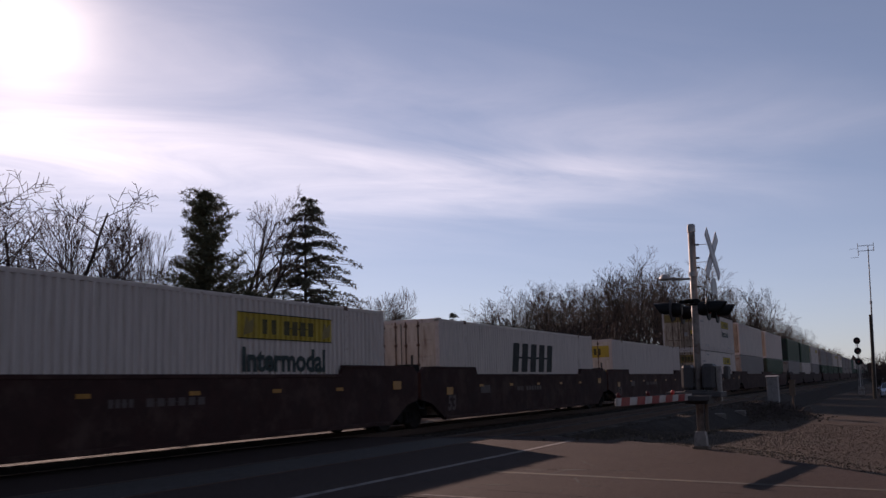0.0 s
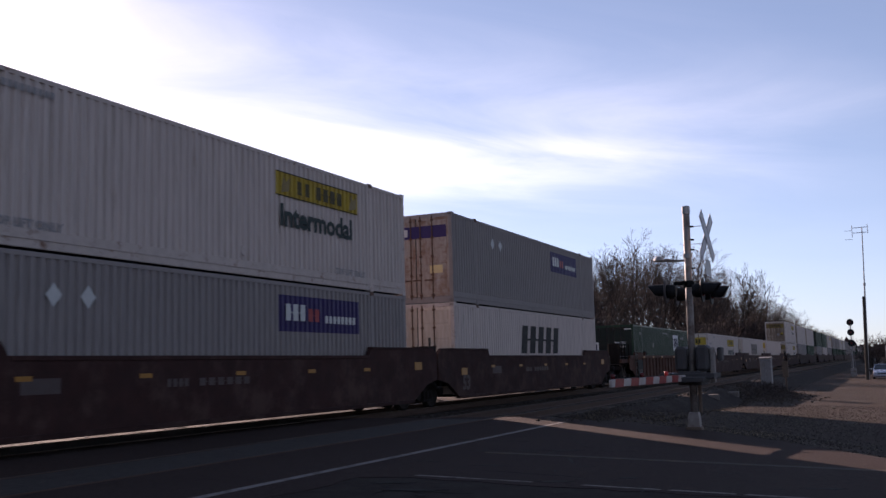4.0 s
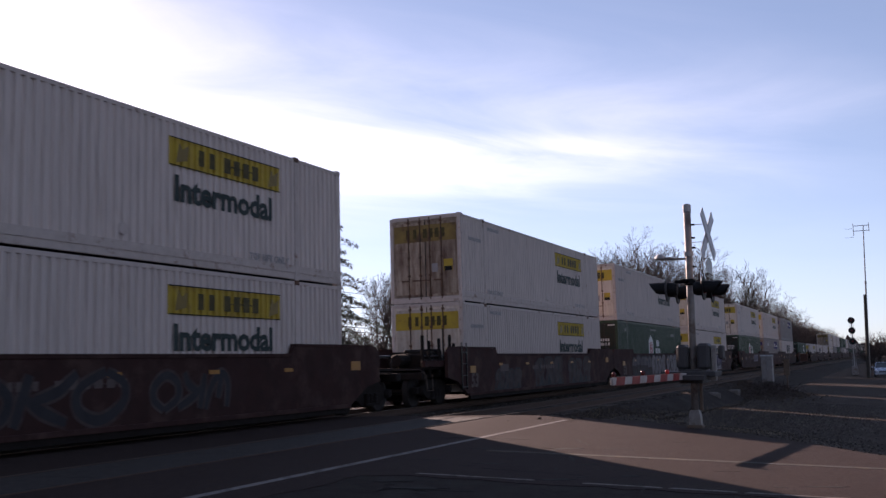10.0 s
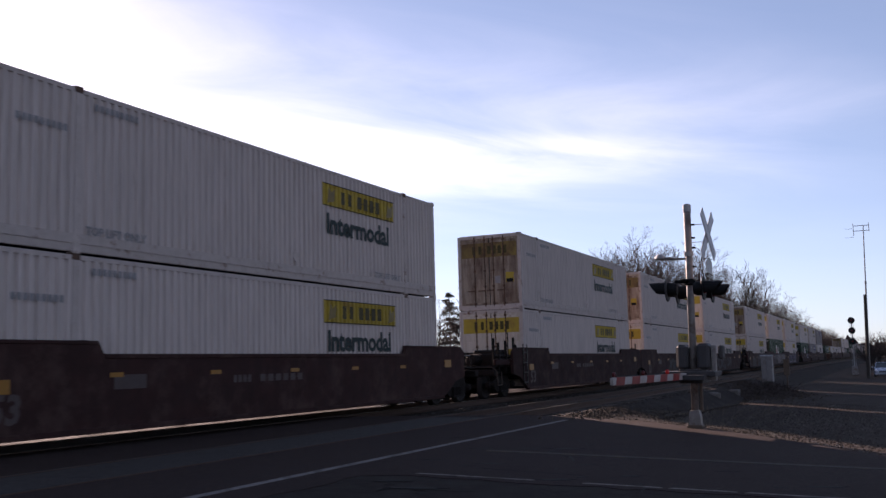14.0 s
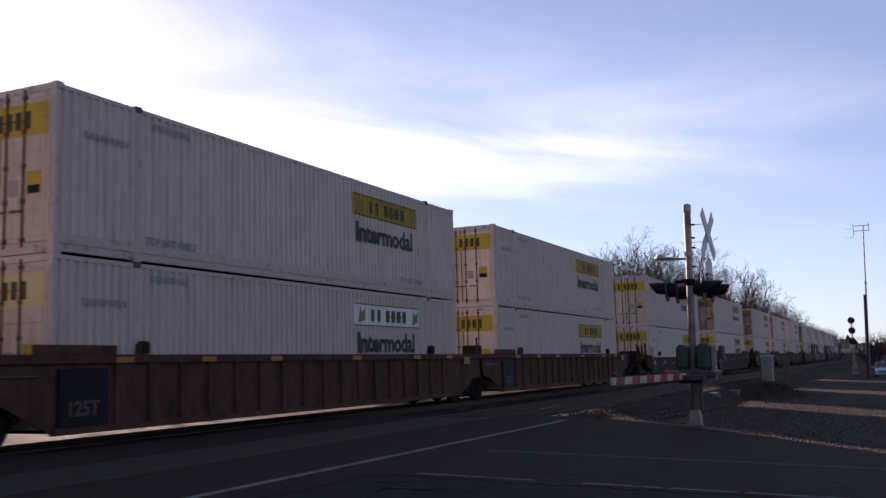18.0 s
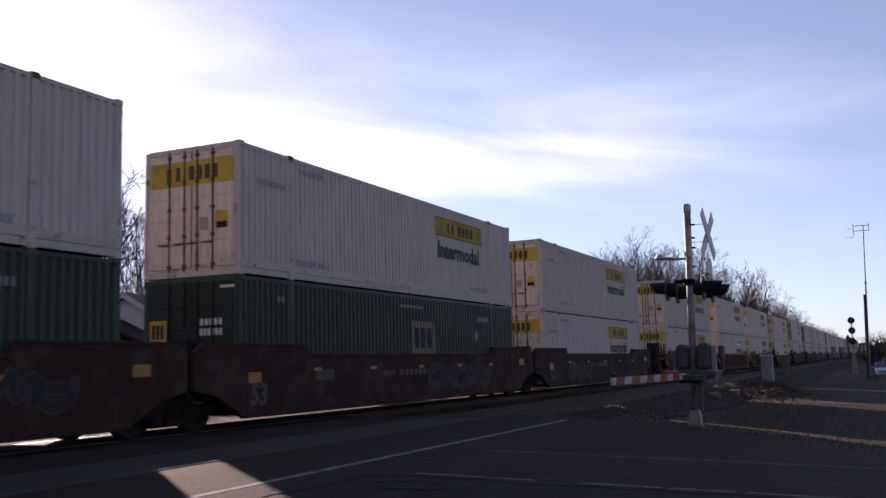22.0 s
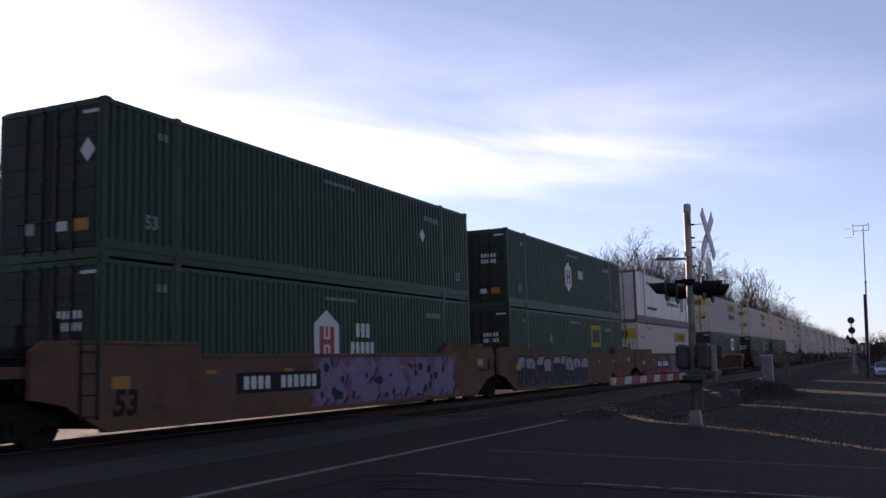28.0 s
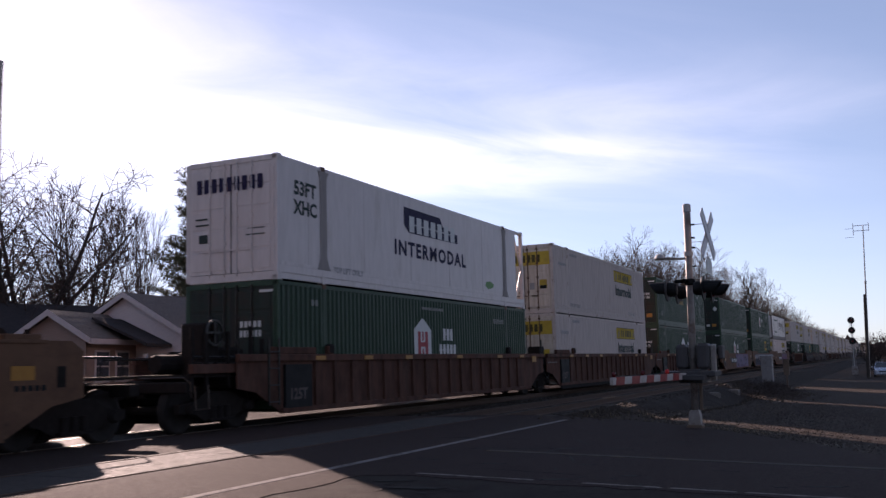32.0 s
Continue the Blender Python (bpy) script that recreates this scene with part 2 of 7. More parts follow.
sign_ink = mat("worn_black_sign_paint", (0.052, 0.042, 0.022), 0.6, spec=0.1, grain=(0.16, 0.11, 0.03), amount=0.3, grain_scale=6)
dim_mark = mat("dim_white_lettering", (0.17, 0.175, 0.155), 0.6, amount=0.3, grain_scale=9)
black_mark = mat("black_lettering", (0.016, 0.014, 0.014), 0.6, spec=0.1)
grey_mark = mat("dark_green_lettering", (0.036, 0.048, 0.044), 0.6, spec=0.1)
grimy_rail = mat("grimy_brown_rail_paint", (0.17, 0.125, 0.11), 0.6, grain=(0.09, 0.06, 0.05), amount=0.45, grain_scale=4, vary=0.05)
faint_mark = mat("faded_lettering", (0.30, 0.27, 0.26), 0.6)
white_mark = mat("white_lettering", (0.52, 0.50, 0.47), 0.55, amount=0.15, grain_scale=9)
navy_mark = mat("navy_lettering", (0.022, 0.016, 0.045), 0.6, spec=0.1)
purple_sign = mat("purple_sign", (0.03, 0.014, 0.085), 0.45, amount=0.12)
red_mark = mat("red_lettering", (0.34, 0.03, 0.035), 0.5)
maroon_mark = mat("maroon_lettering", (0.095, 0.05, 0.05), 0.5, grain=(0.2, 0.14, 0.13), amount=0.4, grain_scale=5)
orange_mark = mat("orange_reflector", (0.36, 0.15, 0.025), 0.4)
leaf_mark = mat("green_leaf_mark", (0.08, 0.22, 0.06), 0.5)

maroon_car = mat("dark_maroon_car_paint", (0.050, 0.0215, 0.0185), 0.8, spec=0.1, grain=(0.02, 0.012, 0.011), amount=0.3, grain_scale=3, second=(0.074, 0.040, 0.032), second_scale=1.1, second_amount=0.42, bump=0.003, bump_scale=8, vary=0.15)
brown_car = mat("red_brown_car_paint", (0.102, 0.044, 0.031), 0.78, spec=0.12, grain=(0.045, 0.02, 0.014), amount=0.5, grain_scale=1.8, stretch=(2, 2, 0.7), second=(0.115, 0.06, 0.043), second_scale=1.0, second_amount=0.36, second_edge=0.2, vary=0.1)
tan_car = mat("tan_yellow_car_paint", (0.142, 0.071, 0.043), 0.8, spec=0.12, grain=(0.09, 0.044, 0.026), amount=0.35, grain_scale=2.4, second=(0.07, 0.035, 0.024), second_scale=1.1, second_amount=0.5, second_edge=0.22, second_stretch=(1, 1, 1.8), vary=0.08)
under_mat = mat("grimy_underframe", (0.018, 0.0130, 0.0112), 0.85, spec=0.12, amount=0.4, grain_scale=8)
truck_mat = mat("truck_cast_iron", (0.019, 0.0135, 0.0112), 0.85, spec=0.12, amount=0.4, grain_scale=10, bump=0.004)
wheel_mat = mat("wheel_steel", (0.020, 0.0145, 0.0122), 0.75, 0.0, spec=0.2, amount=0.3, grain_scale=9)
grab_mat = mat("grab_iron", (0.014, 0.011, 0.01), 0.35, 0.0)
worn_mark = mat("worn_white_lettering", (0.085, 0.062, 0.056), 0.7, grain=(0.08, 0.05, 0.045), amount=0.45, grain_scale=7)
scroll_mark = mat("brown_scroll", (0.22, 0.14, 0.035), 0.5)
case_paint = mat("dull_silver_paint", (0.23, 0.205, 0.195), 0.6, 0.1, amount=0.3, grain_scale=5, second=(0.13, 0.10, 0.085), second_scale=2.5, second_amount=0.35)
dull_rail = mat("dull_rail_steel", (0.05, 0.042, 0.037), 0.75, 0.0, spec=0.15, amount=0.3, grain_scale=20)

# ---- mesh tools ----
class Mesh:
    """Collects vertices and faces for one mesh."""

    def __init__(self):
        self.v, self.f = [], []

    def box(self, x0, y0, z0, x1, y1, z1, c=0.0):
        n = len(self.v)
        if c <= 0:
            self.v += [(x, y, z) for z in (z0, z1) for y in (y0, y1) for x in (x0, x1)]
            self.f += [tuple(n + i for i in q) for q in ((0, 2, 3, 1), (4, 5, 7, 6), (0, 1, 5, 4), (2, 6, 7, 3), (0, 4, 6, 2), (1, 3, 7, 5))]
            return self
        # all edges chamfered by c
        bm = bmesh.new()
        bmesh.ops.create_cube(bm, size=1.0)
        for v in bm.verts:
            v.co = ((x0 + x1) / 2 + v.co.x * (x1 - x0), (y0 + y1) / 2 + v.co.y * (y1 - y0), (z0 + z1) / 2 + v.co.z * (z1 - z0))
        bmesh.ops.bevel(bm, geom=bm.edges[:], offset=c, segments=1, affect="EDGES")
        self.add_bm(bm)
        return self

    def add_bm(self, bm):
        n = len(self.v)
        bm.verts.index_update()
        self.v += [tuple(v.co) for v in bm.verts]
        self.f += [tuple(n + v.index for v in f.verts) for f in bm.faces]
        bm.free()

    def tube(self, p0, p1, r0, r1=None, n=8, cap=True):
        p0, p1 = Vector(p0), Vector(p1)
        r1 = r0 if r1 is None else r1
        d = (p1 - p0).normalized()
        a = d.orthogonal().normalized()
        b = d.cross(a)
        k = len(self.v)
        for p, r in ((p0, r0), (p1, r1)):
            for i in range(n):
                t = 2 * math.pi * i / n
                self.v.append(tuple(p + r * (a * math.cos(t) + b * math.sin(t))))
        for i in range(n):
            j = (i + 1) % n
            self.f.append((k + i, k + j, k + n + j, k + n + i))
        if cap:
            self.f.append(tuple(k + i for i in reversed(range(n))))
            self.f.append(tuple(k + n + i for i in range(n)))
        return self

    def bend(self, pts, r, n=6):
        """One round bar led through several points."""
        pts = [Vector(p) for p in pts]
        k = len(self.v)
        side = None
        for i, p in enumerate(pts):
            a, b = pts[max(i - 1, 0)], pts[min(i + 1, len(pts) - 1)]
            d = (b - a).normalized()
            if side is None:
                side = d.orthogonal().normalized()
            side = (side - d * side.dot(d)).normalized()
            up = d.cross(side)
            wide = r * (1.3 if 0 < i < len(pts) - 1 else 1.0)
            self.v += [tuple(p + wide * (side * math.cos(6.2832 * j / n) + up * math.sin(6.2832 * j / n))) for j in range(n)]
        for i in range(len(pts) - 1):
            for j in range(n):
                self.f.append((k + i * n + j, k + i * n + (j + 1) % n, k + (i + 1) * n + (j + 1) % n, k + (i + 1) * n + j))
        return self

    def plate(self, pts, axis, lo, hi):
        """A flat outline drawn in the plane across an axis ('x', 'y' or 'z'), given depth along it."""
        def put(a, b, d):
            return {"x": (d, a, b), "y": (a, d, b), "z": (a, b, d)}[axis]
        k, n = len(self.v), len(pts)
        self.v += [put(a, b, lo) for a, b in pts] + [put(a, b, hi) for a, b in pts]
        self.f.append(tuple(k + i for i in range(n)))
        self.f.append(tuple(k + n + i for i in reversed(range(n))))
        for i in range(n):
            j = (i + 1) % n
            self.f.append((k + j, k + i, k + n + i, k + n + j))
        return self

    def lathe(self, profile, n=24, axis="y", at=(0, 0, 0)):
        """A closed ring from (radius, along) pairs turned round an axis."""
        k, m = len(self.v), len(profile)
        for i in range(n):
            t = 2 * math.pi * i / n
            for r, h in profile:
                a, b = r * math.cos(t), r * math.sin(t)
                p = {"y": (a, h, b), "x": (h, a, b), "z": (a, b, h)}[axis]
                self.v.append((p[0] + at[0], p[1] + at[1], p[2] + at[2]))
        for i in range(n):
            for j in range(m - 1):
                a, b = k + i * m + j, k + ((i + 1) % n) * m + j
                self.f.append((a, b, b + 1, a + 1))
        return self

    def data(self, name, material, smooth=False, fix=True):
        me = bpy.data.meshes.new(name)
        me.from_pydata(self.v, [], self.f)
        if fix and len(self.f) < 6000:
            bm = bmesh.new()
            bm.from_mesh(me)
            bmesh.ops.recalc_face_normals(bm, faces=bm.faces)
            bm.to_mesh(me)
            bm.free()
        me.materials.append(material)
        if smooth:
            me.shade_smooth()
        me.update()
        return me


def part(name, shape, material, parent, label="", at=None, smooth=False):
    """One mesh object under a thing or a part; shape is a Mesh or mesh data to share."""
    me = shape.data(name, material, smooth) if isinstance(shape, Mesh) else shape
    ob = new(name, me)
    ob.parent = parent
    if at is not None:
        ob.matrix_basis = at if isinstance(at, Matrix) else Matrix.Translation(at)
    if label:
        ob["label"] = label
    return ob


def thing(name, label, category, m=None, group="", kind=""):
    ob = new(name)
    ob.empty_display_size = 0.3
    if m is not None:
        ob.matrix_basis = m
    return tagged(ob, label, category, group, kind)


def solid(name, shape, material, label, category, kind="", smooth=False, group="", m=None):
    ob = new(name, shape.data(name, material, smooth) if isinstance(shape, Mesh) else shape)
    if m is not None:
        ob.matrix_basis = m
    return tagged(ob, label, category, group, kind)


def text_data(words, size, material, depth=0.0, shear=0.0, spacing=1.0, stretch=1.0):
    """Lettering with the built-in font, as a mesh standing in the x-z plane, facing -y."""
    cu = bpy.data.curves.new("lettering", "FONT")
    cu.body, cu.size, cu.shear, cu.space_character, cu.resolution_u = words, size, shear, spacing, 2
    cu.offset = size * 0.035
    ob = new("lettering", cu)
    me = bpy.data.meshes.new_from_object(ob.evaluated_get(bpy.context.evaluated_depsgraph_get()))
    bpy.data.objects.remove(ob)
    bpy.data.curves.remove(cu)
    me.transform(pose(0, 0, 0, 90, 0, 0) @ Matrix.Diagonal((stretch, 1, 1, 1)))
    me.materials.clear()
    me.materials.append(material)
    return me

# ---- ground, road and tracks ----
NEAR_TRACK, FAR_TRACK = 9.22, 13.60
CROSS_L, CROSS_R = -15.0, 20.6
rng = random.Random(7)
# where the pavement ends on the far side of the road
EDGE_Y, EDGE_X = (-4, 0.14, 2.13, 4.3, 6.63, 8), (13.9, 15.2, 17.96, 20.25, 21.5, 21.7)


def ease(a, b, v):
    t = min(max((v - a) / (b - a), 0.0), 1.0)
    return t * t * (3 - 2 * t)


def fall(y):
    """The near side falls away gently from the tracks, then levels out behind the camera."""
    return -0.03 * min(max(8.0 - y, 0.0), 12.0)


def lie(x, y):
    """Height of the ground; rail heads lie at 0."""
    bed = ease(5.6, 7.6, y) * (1 - ease(15.3, 17.2, y))
    away = max(ease(CROSS_R - 0.2, CROSS_R + 1.2, x), 1 - ease(CROSS_L - 1.2, CROSS_L + 0.2, x))
    z = -0.032 + fall(y) - 0.175 * bed * away - 0.04 * ease(15, 18, y)
    past = x - np.interp(y, EDGE_Y, EDGE_X)
    z += np.interp(past, (0, 3.4, 6, 22, 48), (0, -0.21, -0.42, -0.73, -0.88)) * (1 - ease(6.4, 7.8, y))
    z += 0.03 * noise.noise((x * 0.25, y * 0.25, 0)) * (0.3 + 0.7 * away)
    z += 0.32 * math.exp(-((x - 24.5) / 2.6) ** 2 - ((y - 6.6) / 0.8) ** 2)
    z += 0.66 * math.exp(-((x - 54.0) / 4.2) ** 2 - ((y - 6.1) / 1.3) ** 2)
    return z


def build_ground():
    def steps(lo, hi, inner_lo, inner_hi, step):
        out, s, v = [], step, inner_hi
        k = int((inner_hi - inner_lo) / step)
        mid = [inner_lo + (inner_hi - inner_lo) * i / k for i in range(k + 1)]
        while v < hi:
            s *= 1.35
            v = min(v + s, hi)
            out.append(v)
        low, s, v = [], step, inner_lo
        while v > lo:
            s *= 1.35
            v = max(v - s, lo)
            low.append(v)
        return low[::-1] + mid + out
    xs, ys = steps(-1500, 2500, -6, 80, 0.5), steps(-1500, 1500, -4, 20, 0.4)
    g = Mesh()
    g.v = [(x, y, lie(x, y)) for y in ys for x in xs]
    n = len(xs)
    g.f = [(j * n + i, j * n + i + 1, (j + 1) * n + i + 1, (j + 1) * n + i) for j in range(len(ys) - 1) for i in range(n - 1)]
    solid("ground", g, gravel, "uneven brown gravel ground beside the railway", "ground", "structure", True)


def sheet(pts, lo, hi):
    return Mesh().plate(pts, "z", lo, hi)


def slab(pts, over, depth=0.3):
    """A paved sheet that follows the fall of the ground, its top a little over it."""
    m = Mesh()
    n = len(pts)
    m.v = [(x, y, fall(y) + over - depth) for x, y in pts] + [(x, y, fall(y) + over) for x, y in pts]
    m.f = [tuple(range(n)), tuple(reversed(range(n, 2 * n)))] + [((i + 1) % n, i, n + i, n + (i + 1) % n) for i in range(n)]
    return m


build_ground()
rag = [(10.45 + rng.uniform(-0.10, 0.06), -3.6 + 0.3 * k) for k in range(31)] + [(10.2 - 0.35 * k, 5.92 + rng.uniform(-0.10, 0.06)) for k in range(40)]
road = solid("road", slab([(10.45, -4)] + rag + [(CROSS_L, 5.95), (CROSS_L, 8), (CROSS_R + 1.0, 8), (21.6, 7.2), (21.4, 6.4), (20.9, 5.3), (20.2, 4.25),
                           (19.2, 3.2), (17.9, 2.1), (16.6, 1.1), (15.2, 0.1), (14.2, -1.6), (13.9, -4)], -0.012), asphalt,
             "worn grey asphalt road over the level crossing", "road", "structure")
part("crossing_deck", slab([(CROSS_L, 8), (CROSS_L, 17.2), (-6, 17.6), (3, 70), (40, 70), (22, 17.6), (CROSS_R, 17.2), (CROSS_R + 1.0, 8)], -0.012), asphalt, road)
part("road_behind", slab([(10.45, -40), (10.45, -4), (13.9, -4), (13.9, -40)], -0.012), asphalt, road)
shoulder = solid("road_shoulder", slab([(10.7, -4), (10.7, 6.2), (CROSS_L, 6.2), (CROSS_L, -4)], -0.02), worn_asphalt,
                 "broken dark asphalt shoulder with loose grit", "road shoulder", "structure")
part("shoulder_behind", slab([(10.44, -40), (10.44, -4), (CROSS_L, -4), (CROSS_L, -40)], -0.02), worn_asphalt, shoulder)
# painted lines
solid("stop_line", slab([(-12, 6.48), (20.4, 6.48), (20.4, 6.60), (-12, 6.60)], -0.008, 0.004), road_paint, "worn white stop line painted along the tracks", "road marking", "structure")
for y0, y1 in ((5.35, 3.82), (3.25, 2.34), (2.28, 1.55), (1.48, 0.4), (0.2, -1.6)):
    xa = 10.65 + rng.uniform(-0.012, 0.012)
    mid = (y0 + y1) / 2
    solid("edge_line", slab([(xa - 0.03, y0), (xa + 0.03, y0 - 0.05), (xa + 0.036, mid + 0.2), (xa + 0.024, mid), (xa + 0.034, y1 + 0.08), (xa, y1), (xa - 0.035, y1 + 0.03), (xa - 0.028, mid - 0.1)], -0.008, 0.004), road_paint, "chipped white edge line on the asphalt", "road marking", "structure", group="dashes of the edge line")
solid("centre_line", slab([(13.47, 5.6), (13.66, 5.6), (13.66, -2.4), (13.47, -2.4)], -0.009, 0.003), yellow_paint, "faded yellow centre line, almost worn away", "road marking", "structure")
# tar filled cracks and pits
for k in range(16):
    x, y = rng.uniform(9.0, 18.5), rng.uniform(-0.5, 6.2)
    if x > 13.5 + y:
        continue
    ang, length = rng.choice([0.1, 0.25, 1.4, 1.7]) + rng.uniform(-0.3, 0.3), rng.uniform(0.3, 1.6)
    left, right, w = [], [], rng.uniform(0.006, 0.022)
    for i in range(7):
        t = i / 6 * length
        px, py = x + math.cos(ang) * t + rng.uniform(-0.03, 0.03), y + math.sin(ang) * t + rng.uniform(-0.03, 0.03)
        ww = w * (0.3 + math.sin(math.pi * i / 6)) * rng.uniform(0.6, 1.3)
        left.append((px - math.sin(ang) * ww, py + math.cos(ang) * ww))
        right.append((px + math.sin(ang) * ww, py - math.cos(ang) * ww))
    solid("road_crack", slab(left + right[::-1], -0.0095, 0.0025), crack_mat, "dark tar crack in the road", "crack", "structure", group="cracks in the road")

# place, length and width of the larger broken spots
PITS = [(14.1, 5.15, 0.7, 0.10), (14.35, 4.6, 0.6, 0.16), (14.6, 3.9, 0.5, 0.10), (13.8, 5.7, 0.5, 0.10), (12.0, 4.9, 0.5, 0.12), (10.82, 3.6, 0.55, 0.16), (12.4, 3.7, 0.25, 0.10),
        (11.5, 2.9, 0.3, 0.12), (11.5, 0.7, 0.6, 0.08), (9.5, 4.8, 0.8, 0.16), (9.9, 5.3, 0.6, 0.10), (12.1, 5.85, 0.4, 0.08), (8.6, 4.4, 0.7, 0.2), (16.2, 3.2, 0.3, 0.08)]


def pit(x, y, length, width, turn):
    """A ragged dark pit where the surface has broken away."""
    a = radians(turn)
    n, ring = 22, []
    for i in range(n):
        t = 6.2832 * i / n
        f = rng.uniform(0.45, 1.15)
        u, v = math.cos(t) * length / 2 * f, math.sin(t) * width / 2 * rng.uniform(0.4, 1.3)
        ring.append((x + u * math.cos(a) - v * math.sin(a), y + u * math.sin(a) + v * math.cos(a)))
    solid("road_pit", slab(ring, -0.0098, 0.0022), crack_mat, "dark ragged pit in the worn asphalt", "pothole", "structure", group="pits in the road")


for x, y, length, width in PITS:
    pit(x, y, length, width, rng.uniform(-85, -50))
    for _ in range(1):
        pit(x + rng.uniform(-0.4, 0.4), y + rng.uniform(-0.5, 0.5), length * rng.uniform(0.15, 0.4), width * rng.uniform(0.4, 0.9), rng.uniform(-90, 0))

RAIL = [(-0.07, -0.175), (0.07, -0.175), (0.07, -0.16), (0.012, -0.14), (0.012, -0.045), (0.036, -0.035), (0.036, -0.004), (0.03, 0.0), (-0.03, 0.0), (-0.036, -0.004), (-0.036, -0.035), (-0.012, -0.045), (-0.012, -0.14), (-0.07, -0.16)]
for track, nm in ((NEAR_TRACK, "near"), (FAR_TRACK, "far")):
    for s in (-1, 1):
        y = track + s * 0.7525
        m = Mesh().plate([(y + a, b) for a, b in RAIL], "x", -160, 900)
        r = solid("rail", m, rail_rust, "steel rail with rusty web and polished head", "rail", "structure", group="rails of the two tracks")
        head = rail_top if track == FAR_TRACK else dull_rail
        part("railhead", Mesh().box(-160, y - 0.022, 0.0, 900, y + 0.022, 0.0025), head, r, "running surface of the rail")
        # slot beside the rail in the crossing, and rubber flangeway strips
        part("flangeway", Mesh().box(CROSS_L, y - s * 0.065 - 0.03, -0.0115, CROSS_R, y - s * 0.065 + 0.03, -0.008), crack_mat, r, "dark flangeway filler")
    for a, b in ((-0.70, -0.24), (-0.23, 0.23), (0.24, 0.70)):
        for i in range(12):
            x0 = CROSS_L + (CROSS_R - CROSS_L) * i / 12
            m = Mesh().box(x0 + 0.01, track + a * 0.92, -0.0115, x0 + (CROSS_R - CROSS_L) / 12 - 0.01, track + b * 0.92, -0.006)
            solid("crossing_panel", m, panel_mat, "flat dark crossing panel between the rails", "crossing panel", "structure", group="crossing panels")
tie = Mesh().box(-0.115, -1.30, -0.34, 0.115, 1.30, -0.178, 0.012).data("tie", tie_wood)
for track in (NEAR_TRACK, FAR_TRACK):
    bed = new("track_bed", Mesh().plate([(-3.5, -1.2), (-1.75, -0.25), (-1.35, -0.205), (1.35, -0.205), (1.75, -0.25), (2.6, -0.7)] if track == NEAR_TRACK else [(-2.0, -0.3), (-1.35, -0.205), (1.35, -0.205), (2.0, -0.3)], "x", CROSS_R + 0.3, 900).data("track_bed", ballast_mat))
    bed.matrix_basis = Matrix.Translation((0, track, 0))
    tagged(bed, "dark crushed stone ballast under the rails", "track bed", kind="structure")
    for i in range(110):
        part("tie", tie, tie_wood, bed, at=(CROSS_R + 0.8 + i * 0.54 + rng.uniform(-0.03, 0.03), 0, rng.uniform(-0.012, 0.008)))


def scatter(name, label, count, where, size, material, parent=None):
    m = Mesh()
    for _ in range(count):
        x, y = where()
        s = rng.uniform(*size)
        z = lie(x, y)
        a = rng.uniform(0, 6.28)
        k = len(m.v)
        base = [(s * rng.uniform(0.7, 1.2) * math.cos(a + t), s * rng.uniform(0.7, 1.2) * math.sin(a + t)) for t in (0, 1.5, 3.1, 4.6)]
        m.v += [(x + p, y + q, z - s * 0.2) for p, q in base] + [(x + p * 0.6, y + q * 0.6, z + s * rng.uniform(0.5, 0.9)) for p, q in base]
        m.f += [tuple(k + i for i in q) for q in ((0, 1, 5, 4), (1, 2, 6, 5), (2, 3, 7, 6), (3, 0, 4, 7), (4, 5, 6, 7))]
    return solid(name, m, material, label, "stones", "stuff")


def lot():
    while True:
        x, y = rng.uniform(13, 46), rng.triangular(-3, 7.4, 3)
        if x > np.interp(y, EDGE_Y, EDGE_X) + rng.uniform(-0.25, 0.3):
            return x, y


def edge():
    y = rng.uniform(-1.5, 6.8)
    return np.interp(y, EDGE_Y, EDGE_X) + rng.gauss(0.12, 0.18), y


scatter("loose_gravel", "loose brown gravel scattered on the ground", 9000, lot, (0.007, 0.024), stone_mat)
scatter("edge_gravel", "loose grit along the broken road edge", 2600, edge, (0.006, 0.022), stone_mat)
scatter("pale_gravel", "scattered pale stones in the gravel", 900, lot, (0.012, 0.034), mat("pale_stone", (0.13, 0.108, 0.09), 0.9, amount=0.3, grain_scale=20))
scatter("track_stones", "crushed stones along the track edge", 5200, lambda: (rng.uniform(21, 62), rng.choice([rng.uniform(5.9, 8.2), rng.uniform(10.2, 12.6), rng.gauss(6.7, 0.4)])), (0.02, 0.055), stone_mat)
scatter("rubble_heap", "dark heap of rubble round the relay case", 900, lambda: (rng.gauss(53.0, 2.6), rng.gauss(5.6, 0.8)), (0.03, 0.11), stone_mat)
scatter("stone_heap", "small heap of pale crushed stones", 700, lambda: (rng.gauss(24.3, 1.5), rng.gauss(6.6, 0.45)), (0.02, 0.06), stone_mat)

# ---- the train: containers ----
LONG, WIDE, TALL = 16.154, 2.591, 2.896
SIDE_Y, SPEED = 12.308, 17.1
POSTS = (1.96, 14.18)
TRAIN = []          # (thing, place on the train, height)


def wave(x, depth=0.05, pitch=0.2):
    """How far a corrugated side lies behind its crest at x."""
    t = (x / pitch) % 1.0
    return depth * (0.0 if t < 0.36 else (t - 0.36) / 0.14 if t < 0.5 else 1.0 if t < 0.86 else (1.0 - t) / 0.14)


